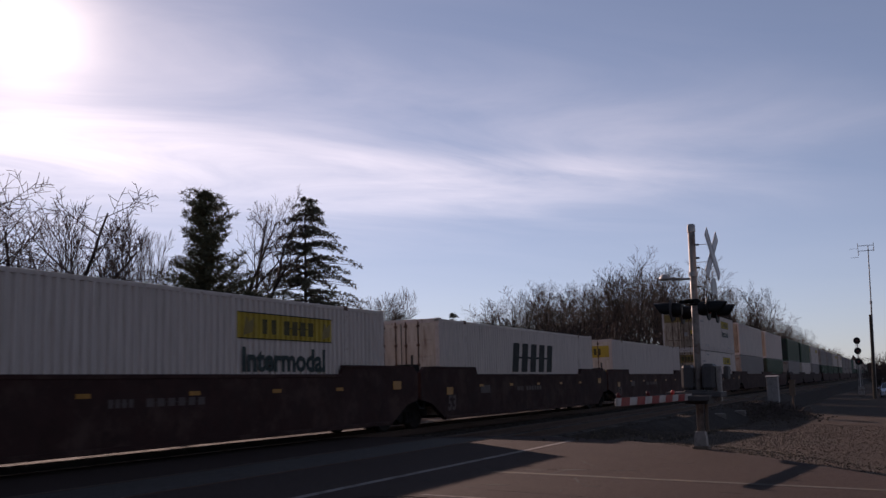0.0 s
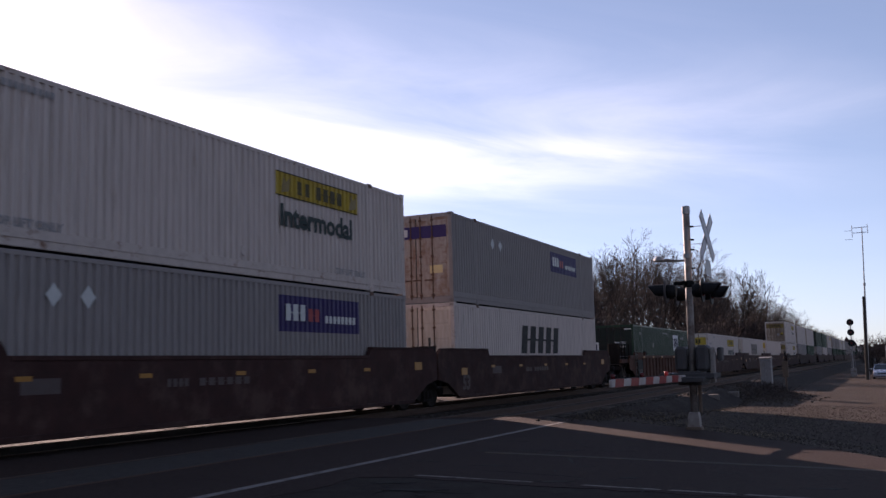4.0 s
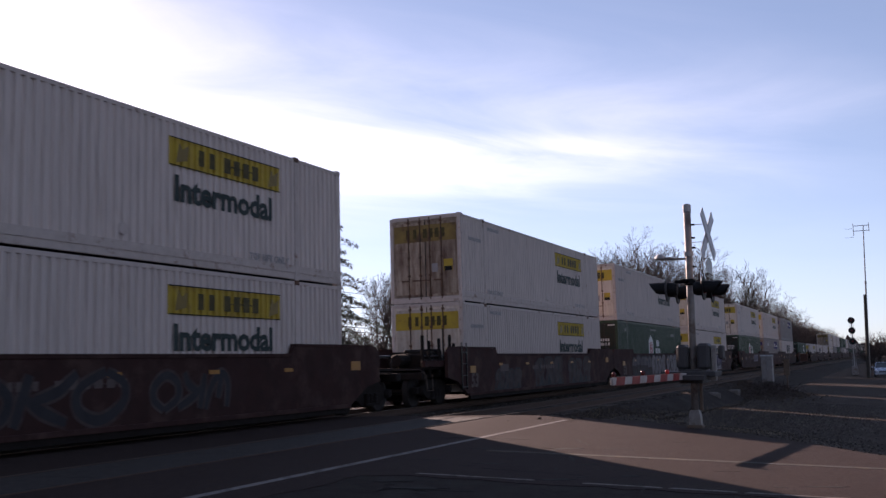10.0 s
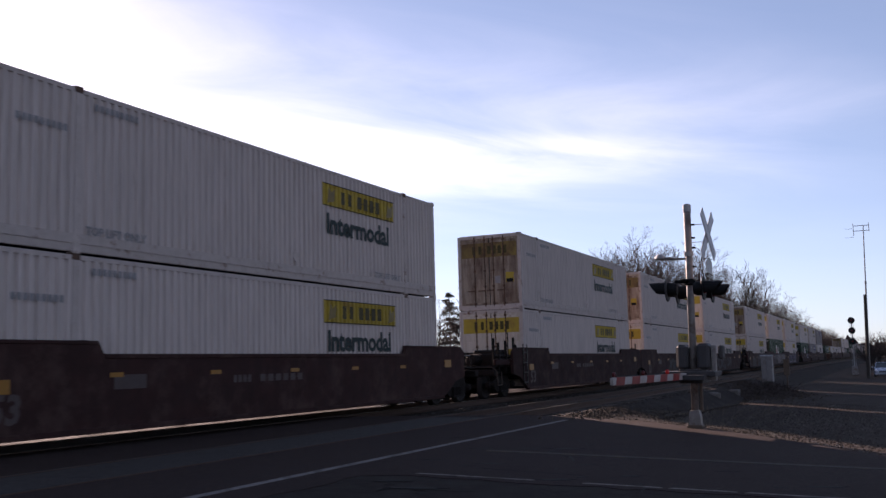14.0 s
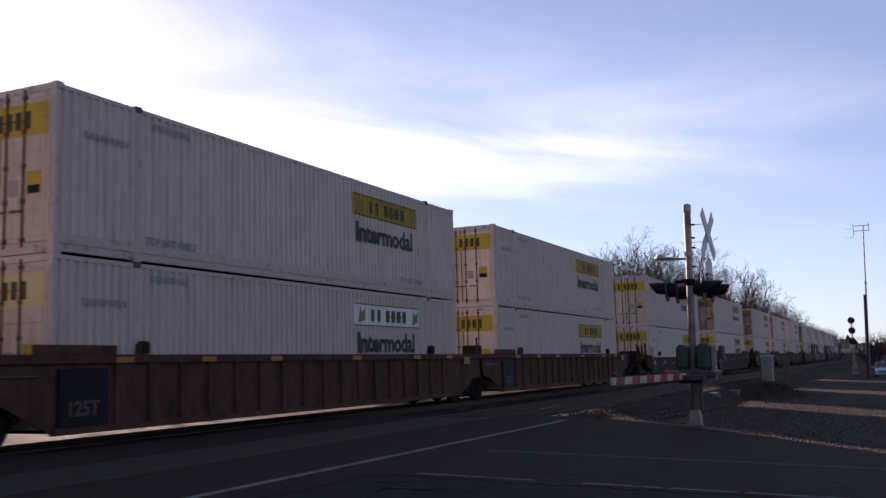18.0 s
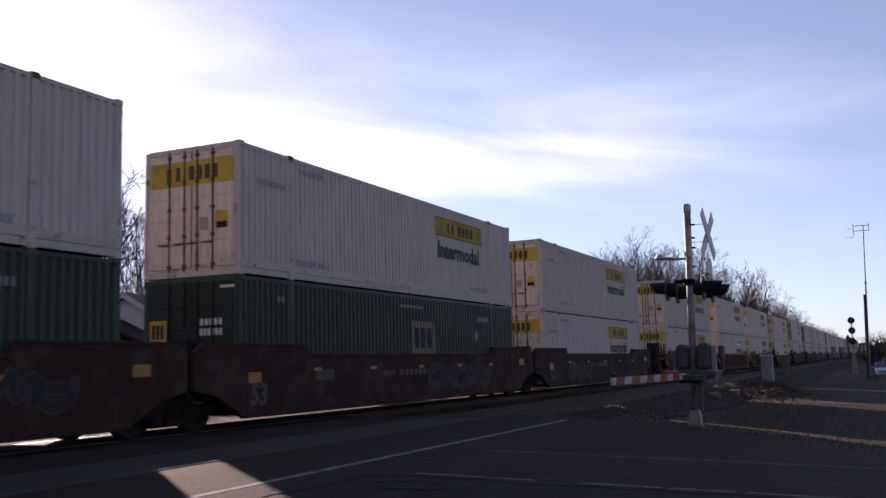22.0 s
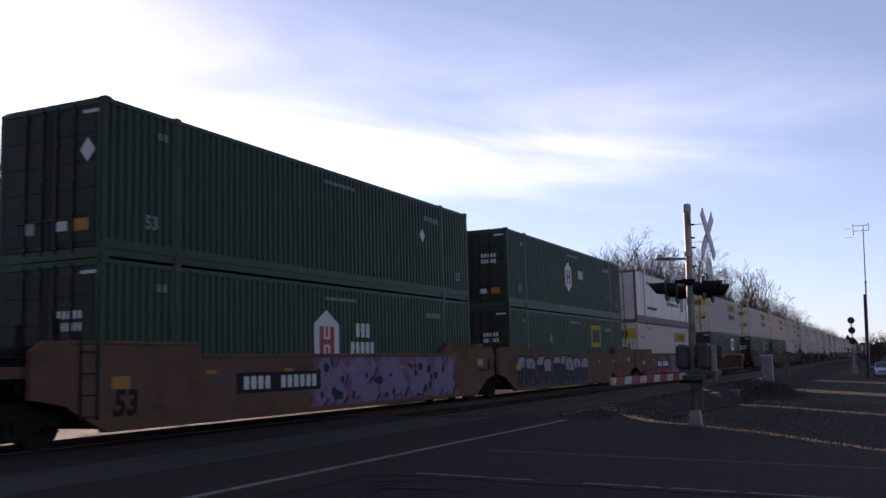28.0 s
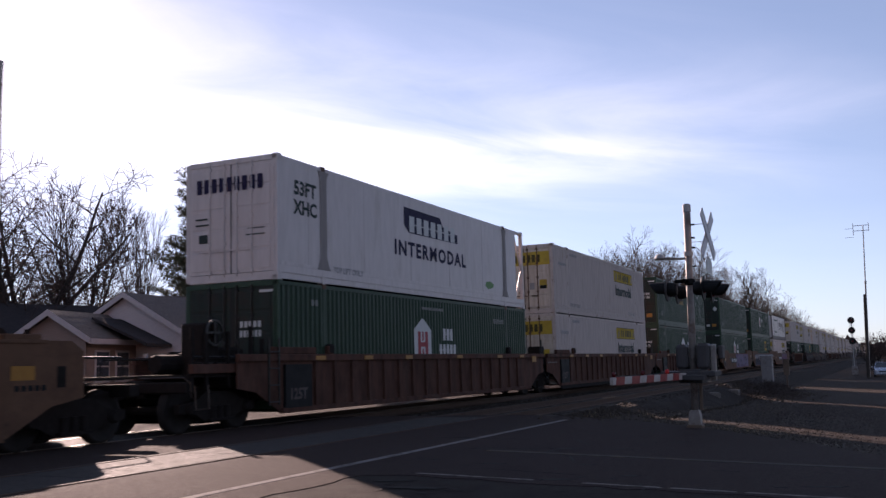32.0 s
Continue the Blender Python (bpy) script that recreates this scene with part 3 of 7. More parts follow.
def ripple(x0, x1, z0, z1, off):
    """A strip of corrugated sheet between x0 and x1."""
    m, pitch = Mesh(), 0.2
    xs = {x0, x1}
    for k in range(int(x0 / pitch) - 1, int(x1 / pitch) + 2):
        xs |= {k * pitch + t * pitch for t in (0, 0.36, 0.5, 0.86) if x0 < k * pitch + t * pitch < x1}
    xs = sorted(xs)
    for x in xs:
        y = off + wave(x)
        m.v += [(x, y, z0), (x, y, z1)]
    m.f = [(2 * i, 2 * i + 2, 2 * i + 3, 2 * i + 1) for i in range(len(xs) - 1)]
    return m


SHARED = {}


def shared(key, make):
    if key not in SHARED:
        SHARED[key] = make()
    return SHARED[key]


def bars(spans, z0, z1, y, gap=0.0):
    """Plain upright bars in place of lettering: spans of (start, end)."""
    m = Mesh()
    for a, b in spans:
        m.box(a, y - 0.004, z0, b, y, z1)
    return m


def word_bars(x0, x1, z0, z1, y, n, seed=1):
    """One plain shape of a word's size: blocks on a thin joining bar."""
    w, mid, h = (x1 - x0) / n, (z0 + z1) / 2, (z1 - z0) * 0.035
    up, down = [], []
    for i in range(n):
        a, b = x0 + i * w + w * 0.17, x0 + (i + 1) * w - w * 0.17
        up += [(a, mid + h), (a, z1), (b, z1), (b, mid + h)]
        down += [(a, mid - h), (a, z0), (b, z0), (b, mid - h)]
    return Mesh().plate(up[1:-1] + down[1:-1][::-1], "y", y - 0.004, y)


STYLE = {  # label, side, frame, door, smooth, mark
    "hauler": ("white corrugated 53-foot container with a yellow sign panel", white_side, white_rail, door_white),
    "hauler_rusty": ("white corrugated container with heavily rusted doors and a yellow sign", white_side, white_rail, door_rust),
    "hauler_faded": ("white corrugated container with an outlined white sign panel", white_side, white_rail, door_white),
    "hauler_streaked": ("white corrugated container with rust streaks along its lower edge", white_side, white_rail, door_white),
    "plain_white": ("plain white corrugated container, far along the train", white_side, white_rail, door_white),
    "house_green": ("dark green corrugated container with a white house emblem", green_side, green_side, green_door),
    "shield_green": ("dark green corrugated container with a small white shield emblem", green_side, green_side, green_door),
    "plain_green": ("dark green corrugated container with white diamond placards", green_side, green_side, green_door),
    "square_white": ("dark green corrugated container with a white square emblem", green_side, green_side, green_door),
    "square_dim": ("dark green corrugated container with a dull yellow square emblem", green_side, green_side, green_door),
    "square_olive": ("dark green corrugated container with a large olive square emblem", green_side, green_side, green_door),
    "square_yellow": ("dark green corrugated container with a yellow square emblem", green_side, green_side, green_door),
    "parcel_grey": ("grey corrugated container with a purple sign and rusty doors", grey_side, grey_side, grey_door),
    "slant_white": ("white corrugated container with large slanted black lettering", white_side, white_rail, door_white),
    "prime_smooth": ("smooth white refrigerated container with purple-shaded lettering", smooth_white, smooth_white, smooth_white),
    "crest_smooth": ("smooth white refrigerated container with maroon lettering and a crest", smooth_white, grimy_rail, smooth_white),
}


def door_parts(c, style, door):
    """Two door leaves on the rear end, with rods, hinges and signs."""
    green = style.endswith("green") or style.startswith("square")
    frame_m = STYLE[style][2]
    rod_mat = grab_mat if green else frame_m if style.endswith("smooth") else rusty_rod
    for s in (0, 1):
        y0, y1 = (0.10, 1.285) if s == 0 else (1.305, WIDE - 0.10)
        leaf = part("door", shared(("leaf", style, s), lambda: Mesh().box(0.012, y0, 0.20, 0.055, y1, 2.76, 0.008).data("door", door)), door, c)
        # pressed fields of the leaf
        def fields():
            edge = []
            for k in range(5):
                z0 = 0.28 + k * 0.49
                edge += [(0.0115, z0), (0.003, z0 + 0.012), (0.003, z0 + 0.42), (0.0115, z0 + 0.432)]
            return Mesh().plate([(b, a) for a, b in [(z, x) for x, z in edge]] + [(0.02, edge[-1][1]), (0.02, edge[0][1])], "y", y0 + 0.10, y1 - 0.10).data("door_field", door)
        part("door_field", shared(("field", style, s), fields), door, leaf)
        part("gasket", shared(("gasket", s), lambda: Mesh().box(0.008, (y1 if s == 0 else y0 - 0.03), 0.18, 0.02, (y1 + 0.02 if s == 0 else y0 - 0.01), 2.78).data("gasket", seal_mat)), seal_mat, leaf)
        for j, yy in enumerate((0.70, 1.12) if s == 0 else (1.47, 1.89)):

            def rod():
                m = Mesh().tube((-0.012, yy, 0.12), (-0.012, yy, 2.82), 0.021, n=6)
                for z in (0.24, 0.9, 1.5, 2.1, 2.68):
                    m.box(-0.03, yy - 0.045, z - 0.035, 0.012, yy + 0.045, z + 0.035)
                m.box(-0.035, yy - 0.02, 0.72, -0.01, yy + 0.28, 0.755)
                return m.data("lock_rod", rod_mat)
            part("lock_rod", shared(("rod", s, j, rod_mat.name), rod), rod_mat, leaf)
        if s == 0:
            def hinges(yh=0.075):
                edge = []
                for z in (0.4, 0.95, 1.5, 2.05, 2.6):
                    edge += [(yh, z - 0.05), (yh - 0.045, z - 0.05), (yh - 0.045, z + 0.05), (yh, z + 0.05)]
                return Mesh().plate(edge + [(yh + 0.045, 2.65), (yh + 0.045, 0.35)], "x", -0.02, 0.012).data("hinge", frame_m)
            part("hinge", shared(("hinge", style), hinges), frame_m, leaf)
    if style.startswith("hauler") or style == "plain_white":
        sign = grimy_sign if style == "hauler_rusty" else faded_sign if style in ("hauler_faded", "hauler_streaked") else yellow_sign
        part("door_sign", shared(("dsign", style), lambda: Mesh().box(-0.002, 0.16, 2.02, 0.004, WIDE - 0.16, 2.58).data("door_sign", sign)), sign, c, "yellow sign panel across the doors")
        def dletters():
            return word_bars(0, 0.86, 0, 0.31, 0, 4).data("sign_mark", sign_ink)
        part("sign_mark", shared("dletters", dletters), sign_ink, c, "black block marks on the sign", at=pose(-0.002, WIDE - 1.20, 2.14, 0, 0, -90))
        part("sign_mark", shared("dletter", lambda: Mesh().box(0, -0.004, 0, 0.12, 0, 0.31).data("sign_mark", sign_ink)), sign_ink, c, at=pose(-0.002, WIDE - 0.62, 2.14, 0, 0, -90))
        part("sign_mark", shared("dletter", None), sign_ink, c, at=pose(-0.002, WIDE - 0.88, 2.14, 0, 0, -90))
        part("warning_plate", shared("warn", lambda: Mesh().box(-0.004, 0.30, 1.02, 0.004, 0.62, 1.40).data("warning_plate", yellow_sign)), yellow_sign, c, "small yellow warning plate")
        part("warning_mark", shared("warnm", lambda: Mesh().box(-0.008, 0.32, 1.02, -0.003, 0.60, 1.16).data("warning_mark", black_mark)), black_mark, c)
        part("data_plate", shared("plate", lambda: Mesh().box(-0.004, 0.84, 1.0, 0.004, 1.06, 1.28).data("data_plate", faint_mark)), faint_mark, c)
    elif style.startswith("square"):
        sg = white_sign if style == "square_white" else yellow_sign
        part("door_emblem", shared(("demb", style), lambda: Mesh().box(-0.002, 1.95, 1.5, 0.006, 2.42, 1.98).data("door_emblem", sg)), sg, c)
        part("door_emblem_mark", shared("dembm", lambda: word_bars(0, 0.36, 0, 0.3, 0, 3, 5).data("door_emblem_mark", navy_mark)), navy_mark, c, at=pose(-0.003, 2.37, 1.58, 0, 0, -90))
    elif style.startswith("parcel"):
        part("door_sign", shared("pds", lambda: Mesh().box(-0.002, 0.2, 2.1, 0.006, 2.2, 2.5).data("door_sign", purple_sign)), purple_sign, c, "purple sign with white block marks")
        part("sign_mark", shared("pdb", lambda: word_bars(0, 0.55, 0, 0.24, 0, 3, 2).data("sign_mark", white_mark)), white_mark, c, at=pose(-0.004, 2.1, 2.18, 0, 0, -90))
        part("paper_label", shared("ppl", lambda: Mesh().box(-0.004, 0.35, 0.95, 0.004, 0.8, 1.2).data("paper_label", faded_sign)), faded_sign, c)
    if style == "plain_green":
        part("hazard_diamond", shared("ddiam", lambda: Mesh().plate([(0.2, 1.95), (0.38, 2.17), (0.56, 1.95), (0.38, 1.73)], "x", -0.006, 0.004).data("hazard_diamond", white_mark)), white_mark, c, "white diamond placard")
    if green and style != "plain_green":
        def codes():
            return word_bars(0, 0.62, 0.22, 0.36, 0, 5, 3).data("code_mark", white_mark)
        part("code_mark", shared("codes", codes), white_mark, c, "white block marks", at=pose(-0.004, 1.05, 1.62, 0, 0, -90))
        part("code_mark", shared("codes2", lambda: word_bars(0, 0.62, 0, 0.15, 0, 6, 4).data("code_mark", white_mark)), white_mark, c, "white block marks", at=pose(-0.004, 1.05, 1.62, 0, 0, -90))
    if green:
        part("reflective_strip", shared("strip", lambda: Mesh().box(-0.006, 0.13, 2.62, 0.006, 0.5, 2.68).data("reflective_strip", white_mark)), white_mark, c)
        part("warning_plate", shared("gw", lambda: Mesh().box(-0.004, 0.34, 0.5, 0.004, 0.72, 0.72).data("warning_plate", orange_mark)), orange_mark, c)
        part("paper_label", shared("gpl2", lambda: Mesh().box(-0.004, 1.65, 0.5, 0.004, 1.9, 0.72).data("paper_label", faint_mark)), faint_mark, c)
        part("data_plate", shared("gdp", lambda: Mesh().box(-0.004, 2.05, 0.48, 0.004, 2.4, 0.82).data("data_plate", grey_mark)), grey_mark, c)
        part("paper_label", shared("gpl", lambda: Mesh().box(-0.004, 0.85, 0.52, 0.004, 1.15, 0.7).data("paper_label", white_mark)), white_mark, c)


def side_marks(c, style):
    y = -0.003
    if style.startswith("hauler"):
        sign = {"hauler": yellow_sign, "hauler_rusty": yellow_sign, "hauler_faded": white_sign, "hauler_streaked": yellow_sign}[style]
        part("sign_panel", shared(("sign", sign.name), lambda: ripple(9.79, 13.5, 1.95, 2.52, -0.004).data("sign_panel", sign)), sign, c, "sign panel on the corrugated side")
        def letters():
            return word_bars(11.42, 12.72, 2.07, 2.39, -0.005, 4).data("sign_mark", sign_ink)
        part("sign_mark", shared("letters", letters), sign_ink, c, "black block marks")
        initial = shared("initial", lambda: Mesh().box(0, -0.009, 2.07, 0.17, -0.005, 2.39).data("sign_mark", sign_ink))
        part("sign_mark", initial, sign_ink, c, at=(10.66, 0, 0))
        part("sign_mark", initial, sign_ink, c, at=(11.0, 0, 0))
        scroll = shared("scroll", lambda: Mesh().plate([(0, 2.02), (0.34, 2.1), (0.38, 2.42), (0.2, 2.30), (0.1, 2.44)], "y", -0.009, -0.005).data("scroll_mark", scroll_mark))
        part("scroll_mark", scroll, scroll_mark, c, "brown scroll shape", at=(9.98, 0, 0))
        part("scroll_mark", scroll, scroll_mark, c, at=(13.05, 0, 0))
        border = shared("border", lambda: Mesh().box(9.80, -0.009, 0, 13.49, -0.005, 0.022).data("sign_border", black_mark))
        part("sign_border", border, black_mark, c, at=(0, 0, 1.952))
        part("sign_border", border, black_mark, c, at=(0, 0, 2.50))
        part("lettering", shared("intermodal", lambda: text_data("Intermodal", 0.70, grey_mark, spacing=0.98, stretch=1.08)), grey_mark, c, "dark lettering on the side", at=(9.92, -0.005, 1.28))
        part("lettering", shared("toplift", lambda: text_data("TOP LIFT ONLY", 0.21, faint_mark)), faint_mark, c, "faded stencilled lettering", at=(2.15, -0.012, 0.335))
        part("lettering", shared("toplift", None), faint_mark, c, at=(12.35, -0.012, 0.335))
        part("code_mark", shared("jbcodes", lambda: word_bars(0, 1.1, 0, 0.12, 0, 9, 11).data("code_mark", faint_mark)), faint_mark, c, at=(2.3, -0.004, 2.55))
        part("code_mark", shared("jbcodes", None), faint_mark, c, at=(0.62, -0.004, 2.05))
        part("vent_plate", shared("vent", lambda: Mesh().lathe([(0.0, -0.012), (0.12, -0.012), (0.13, 0.02)], 8).data("vent_plate", white_rail)), white_rail, c, at=(8.6, 0, 0.55))
        if style == "hauler_streaked":
            def streaks():
                r, edge = random.Random(4), []
                for i in range(26):
                    x = 4.0 + i * 0.22 + r.uniform(-0.05, 0.05)
                    h = r.uniform(0.08, 0.34)
                    edge += [(x, 0.338), (x + 0.013, 0.338 + h), (x + 0.022, 0.338 + h), (x + 0.036, 0.338)]
                return Mesh().plate([(3.95, 0.33)] + edge + [(9.75, 0.33)], "y", -0.007, -0.004).data("rust_streak", rusty_rod)
            part("rust_streak", shared("streaks", streaks), rusty_rod, c, "rust streaks above the lower rail")
    elif style == "house_green":
        def house():
            return Mesh().plate([(6.78, 1.0), (7.92, 1.0), (7.92, 1.92), (7.35, 2.26), (6.78, 1.92)], "y", -0.006, -0.002).data("house_emblem", white_mark)
        part("house_emblem", shared("house", house), white_mark, c, "white house-shaped emblem")
        part("emblem_mark", shared("househ", lambda: Mesh().box(7.02, -0.010, 1.05, 7.2, -0.006, 1.86).box(7.5, -0.010, 1.05, 7.68, -0.006, 1.86).box(7.02, -0.0104, 1.42, 7.68, -0.0064, 1.55).box(7.30, -0.010, 1.05, 7.4, -0.006, 1.36).box(7.30, -0.010, 1.6, 7.4, -0.006, 1.86).data("emblem_mark", red_mark)), red_mark, c, "red bars of the emblem")
        part("name_mark", shared("hubbars", lambda: word_bars(8.72, 9.5, 1.62, 1.98, -0.003, 3, 12).data("name_mark", white_mark)), white_mark, c, "white block marks")
        part("name_mark", shared("hubbars2", lambda: word_bars(8.45, 9.72, 1.17, 1.50, -0.003, 5, 14).data("name_mark", white_mark)), white_mark, c)
    elif style == "shield_green":
        part("shield_emblem", shared("shield", lambda: Mesh().plate([(6.85, 1.25), (7.3, 0.95), (7.75, 1.25), (7.75, 1.95), (7.3, 2.25), (6.85, 1.95)], "y", -0.006, -0.002).data("shield_emblem", white_mark)), white_mark, c, "white shield-shaped emblem")
        part("emblem_mark", shared("shieldh", lambda: Mesh().box(7.05, -0.010, 1.3, 7.2, -0.006, 1.9).box(7.4, -0.010, 1.3, 7.55, -0.006, 1.9).box(7.05, -0.0104, 1.55, 7.55, -0.0064, 1.66).data("emblem_mark", red_mark)), red_mark, c)
        part("name_mark", shared("hubbars", None), white_mark, c)
    elif style.startswith("square"):
        sg = white_sign if style == "square_white" else yellow_sign
        sg = scroll_mark if style in ("square_dim", "square_olive") else sg
        shift = {"square_dim": (-2.5, 0, -0.35), "square_olive": (-4.0, 0, 0.05)}.get(style, (0, 0, 0))
        part("square_emblem", shared(("sq", style), lambda: ripple(10.5, 12.05, 1.5, 2.5, -0.004).data("square_emblem", sg)), sg, c, "square emblem panel on the side", at=shift)
        part("emblem_mark", shared("sqm", lambda: word_bars(10.66, 11.9, 1.72, 2.3, -0.005, 3, 21).data("emblem_mark", navy_mark)), navy_mark, c, "dark block marks", at=shift)
    elif style == "parcel_grey":
        part("sign_panel", shared("psign", lambda: ripple(9.9, 13.5, 1.75, 2.58, -0.004).data("sign_panel", purple_sign)), purple_sign, c, "purple sign panel")
        part("sign_mark", shared("pb1", lambda: word_bars(10.1, 11.0, 2.0, 2.38, -0.005, 3, 31).data("sign_mark", white_mark)), white_mark, c, "white block marks")
        part("sign_mark", shared("pb2", lambda: word_bars(11.05, 11.6, 2.0, 2.3, -0.005, 2, 32).data("sign_mark", red_mark)), red_mark, c, "red block marks")
        part("sign_mark", shared("pb3", lambda: word_bars(11.8, 13.3, 1.98, 2.16, -0.005, 8, 33).data("sign_mark", white_mark)), white_mark, c)
    elif style == "slant_white":
        def slant():
            m = word_bars(5.85, 10.5, 1.28, 2.32, -0.003, 5)
            m.v = [(x + (z - 1.28) * 0.22, y, z) for x, y, z in m.v]
            return m.data("slanted_mark", black_mark)
        part("slanted_mark", shared("slant", slant), black_mark, c, "large slanted black block marks")
    elif style == "prime_smooth":
        def shade():
            m = word_bars(6.5, 8.9, 2.0, 2.52, -0.003, 4, 41)
            q = word_bars(8.95, 10.05, 1.82, 2.2, -0.003, 3, 42)
            n = len(m.v)
            m.v += q.v
            m.f += [tuple(n + i for i in t) for t in q.f]
            return m
        part("shaded_mark", shared("pshade", lambda: Mesh().plate([(6.3, 2.0), (6.3, 2.53), (8.75, 2.50), (8.95, 2.25), (9.2, 2.2), (10.05, 2.1), (10.05, 1.82), (6.6, 1.80)], "y", -0.004, -0.001).data("shaded_mark", navy_mark)), navy_mark, c, "purple-black shaded block marks")
        part("block_mark", shared("pmarks", lambda: word_bars(6.55, 9.9, 1.83, 2.3, -0.005, 7, 43).data("block_mark", white_mark)), white_mark, c, "white block marks")
        part("lettering", shared("intermodal2", lambda: text_data("INTERMODAL", 0.58, navy_mark, spacing=1.22, stretch=1.19)), navy_mark, c, "dark capital lettering", at=(5.67, -0.004, 1.12))
        part("lettering", shared("53ft", lambda: text_data("53FT\nXHC", 0.46, grey_mark)), grey_mark, c, "dark lettering", at=(0.68, -0.004, 2.05))
        part("lettering", shared("toplift", lambda: text_data("TOP LIFT ONLY", 0.21, faint_mark)), faint_mark, c, at=(2.4, -0.008, 0.32))
        part("leaf_badge", shared("leaf", lambda: Mesh().plate([(12.3, 0.62), (12.6, 0.52), (13.0, 0.60), (13.1, 0.72), (12.75, 0.80), (12.4, 0.76)], "y", -0.006, -0.002).data("leaf_badge", leaf_mark)), leaf_mark, c, "small green badge")
        part("block_mark", shared("pdoor", lambda: word_bars(0, 1.95, 0, 0.34, 0, 9, 44).data("block_mark", navy_mark)), navy_mark, c, at=pose(-0.012, 2.3, 2.12, 0, 0, -90))
        part("paper_label", shared("pdl", lambda: Mesh().box(-0.016, 0.35, 1.2, -0.004, 0.8, 1.22).box(-0.016, 0.35, 1.05, -0.004, 0.85, 1.08).box(-0.016, 1.9, 1.5, -0.004, 2.3, 1.54).box(-0.016, 1.9, 1.36, -0.004, 2.3, 1.4).box(-0.016, 1.95, 0.95, -0.004, 2.2, 1.15).data("paper_label", grey_mark)), grey_mark, c)
    elif style == "crest_smooth":
        part("name_mark", shared("cname", lambda: word_bars(7.5, 12.05, 1.62, 2.16, -0.003, 9, 51).data("name_mark", maroon_mark)), maroon_mark, c, "maroon block marks")
        part("lettering", shared("gtrans", lambda: text_data("GLOBAL TRANSPORTATION", 0.27, black_mark, spacing=1.12)), black_mark, c, "small dark capital lettering", at=(7.9, -0.004, 1.28))
        part("crest", shared("crest", lambda: Mesh().plate([(12.35, 1.0), (12.62, 1.06), (12.8, 0.96), (12.98, 1.06), (13.28, 1.0), (13.2, 1.25), (13.34, 1.42), (13.22, 1.62), (13.36, 1.86), (13.14, 1.95), (13.1, 2.12), (12.95, 2.14), (13.0, 2.36), (12.86, 2.30), (12.82, 2.46), (12.78, 2.30), (12.64, 2.36), (12.68, 2.14), (12.52, 2.12), (12.48, 1.95), (12.26, 1.86), (12.4, 1.62), (12.28, 1.42), (12.42, 1.25)], "y", -0.006, -0.002).data("crest", maroon_mark)), maroon_mark, c, "dark crest shape")
        part("block_mark", shared("cstack", lambda: word_bars(2.6, 6.0, 2.22, 2.42, -0.003, 9, 52).data("block_mark", grey_mark)), grey_mark, c, "grey block marks")
        part("block_mark", shared("cweb", lambda: word_bars(2.55, 5.1, 0.82, 0.98, -0.003, 13, 53).data("block_mark", grey_mark)), grey_mark, c)
        part("lettering", shared("toplift", lambda: text_data("TOP LIFT ONLY", 0.21, faint_mark)), faint_mark, c, at=(2.05, -0.008, 0.32))
    if style.endswith("green") or style.startswith("square"):
        part("lettering", shared("53", lambda: text_data("53", 0.36, dim_mark)), dim_mark, c, "white lettering", at=(1.05, -0.004, 0.62))
        part("lettering", shared("53", None), dim_mark, c, at=(15.1, -0.004, 0.62))
        part("code_mark", shared("gc", lambda: word_bars(0, 1.0, 0, 0.16, 0, 8, 61).data("code_mark", dim_mark)), dim_mark, c, at=(12.9, -0.004, 2.25))
        part("code_mark", shared("gc2", lambda: word_bars(0, 1.5, 0, 0.09, 0, 14, 62).data("code_mark", dim_mark)), dim_mark, c, at=(7.3, -0.004, 2.5))
        part("code_mark", shared("gc3", lambda: word_bars(0, 0.34, 0, 0.15, 0, 2, 63).data("code_mark", dim_mark)), dim_mark, c, at=(1.35, -0.004, 2.35))
        if style not in ("house_green", "shield_green"):
            part("hazard_diamond", shared(("diam", style == "plain_green"), lambda: Mesh().plate([(0, 0.2), (0.17, 0), (0.34, 0.2), (0.17, 0.4)], "y", -0.006, -0.002).data("hazard_diamond", white_mark if style == "plain_green" else dim_mark)), white_mark if style == "plain_green" else dim_mark, c, "white diamond placard", at=(4.5 if style in ("square_yellow", "square_white") else 12.6, 0, 1.6))
    if style == "parcel_grey":
        for x in (3.3, 4.05):
            part("hazard_diamond", shared("diam", lambda: Mesh().plate([(0, 0.2), (0.17, 0), (0.34, 0.2), (0.17, 0.4)], "y", -0.006, -0.002).data("hazard_diamond", white_mark)), white_mark, c, "white diamond placard", at=(x, 0, 2.0))


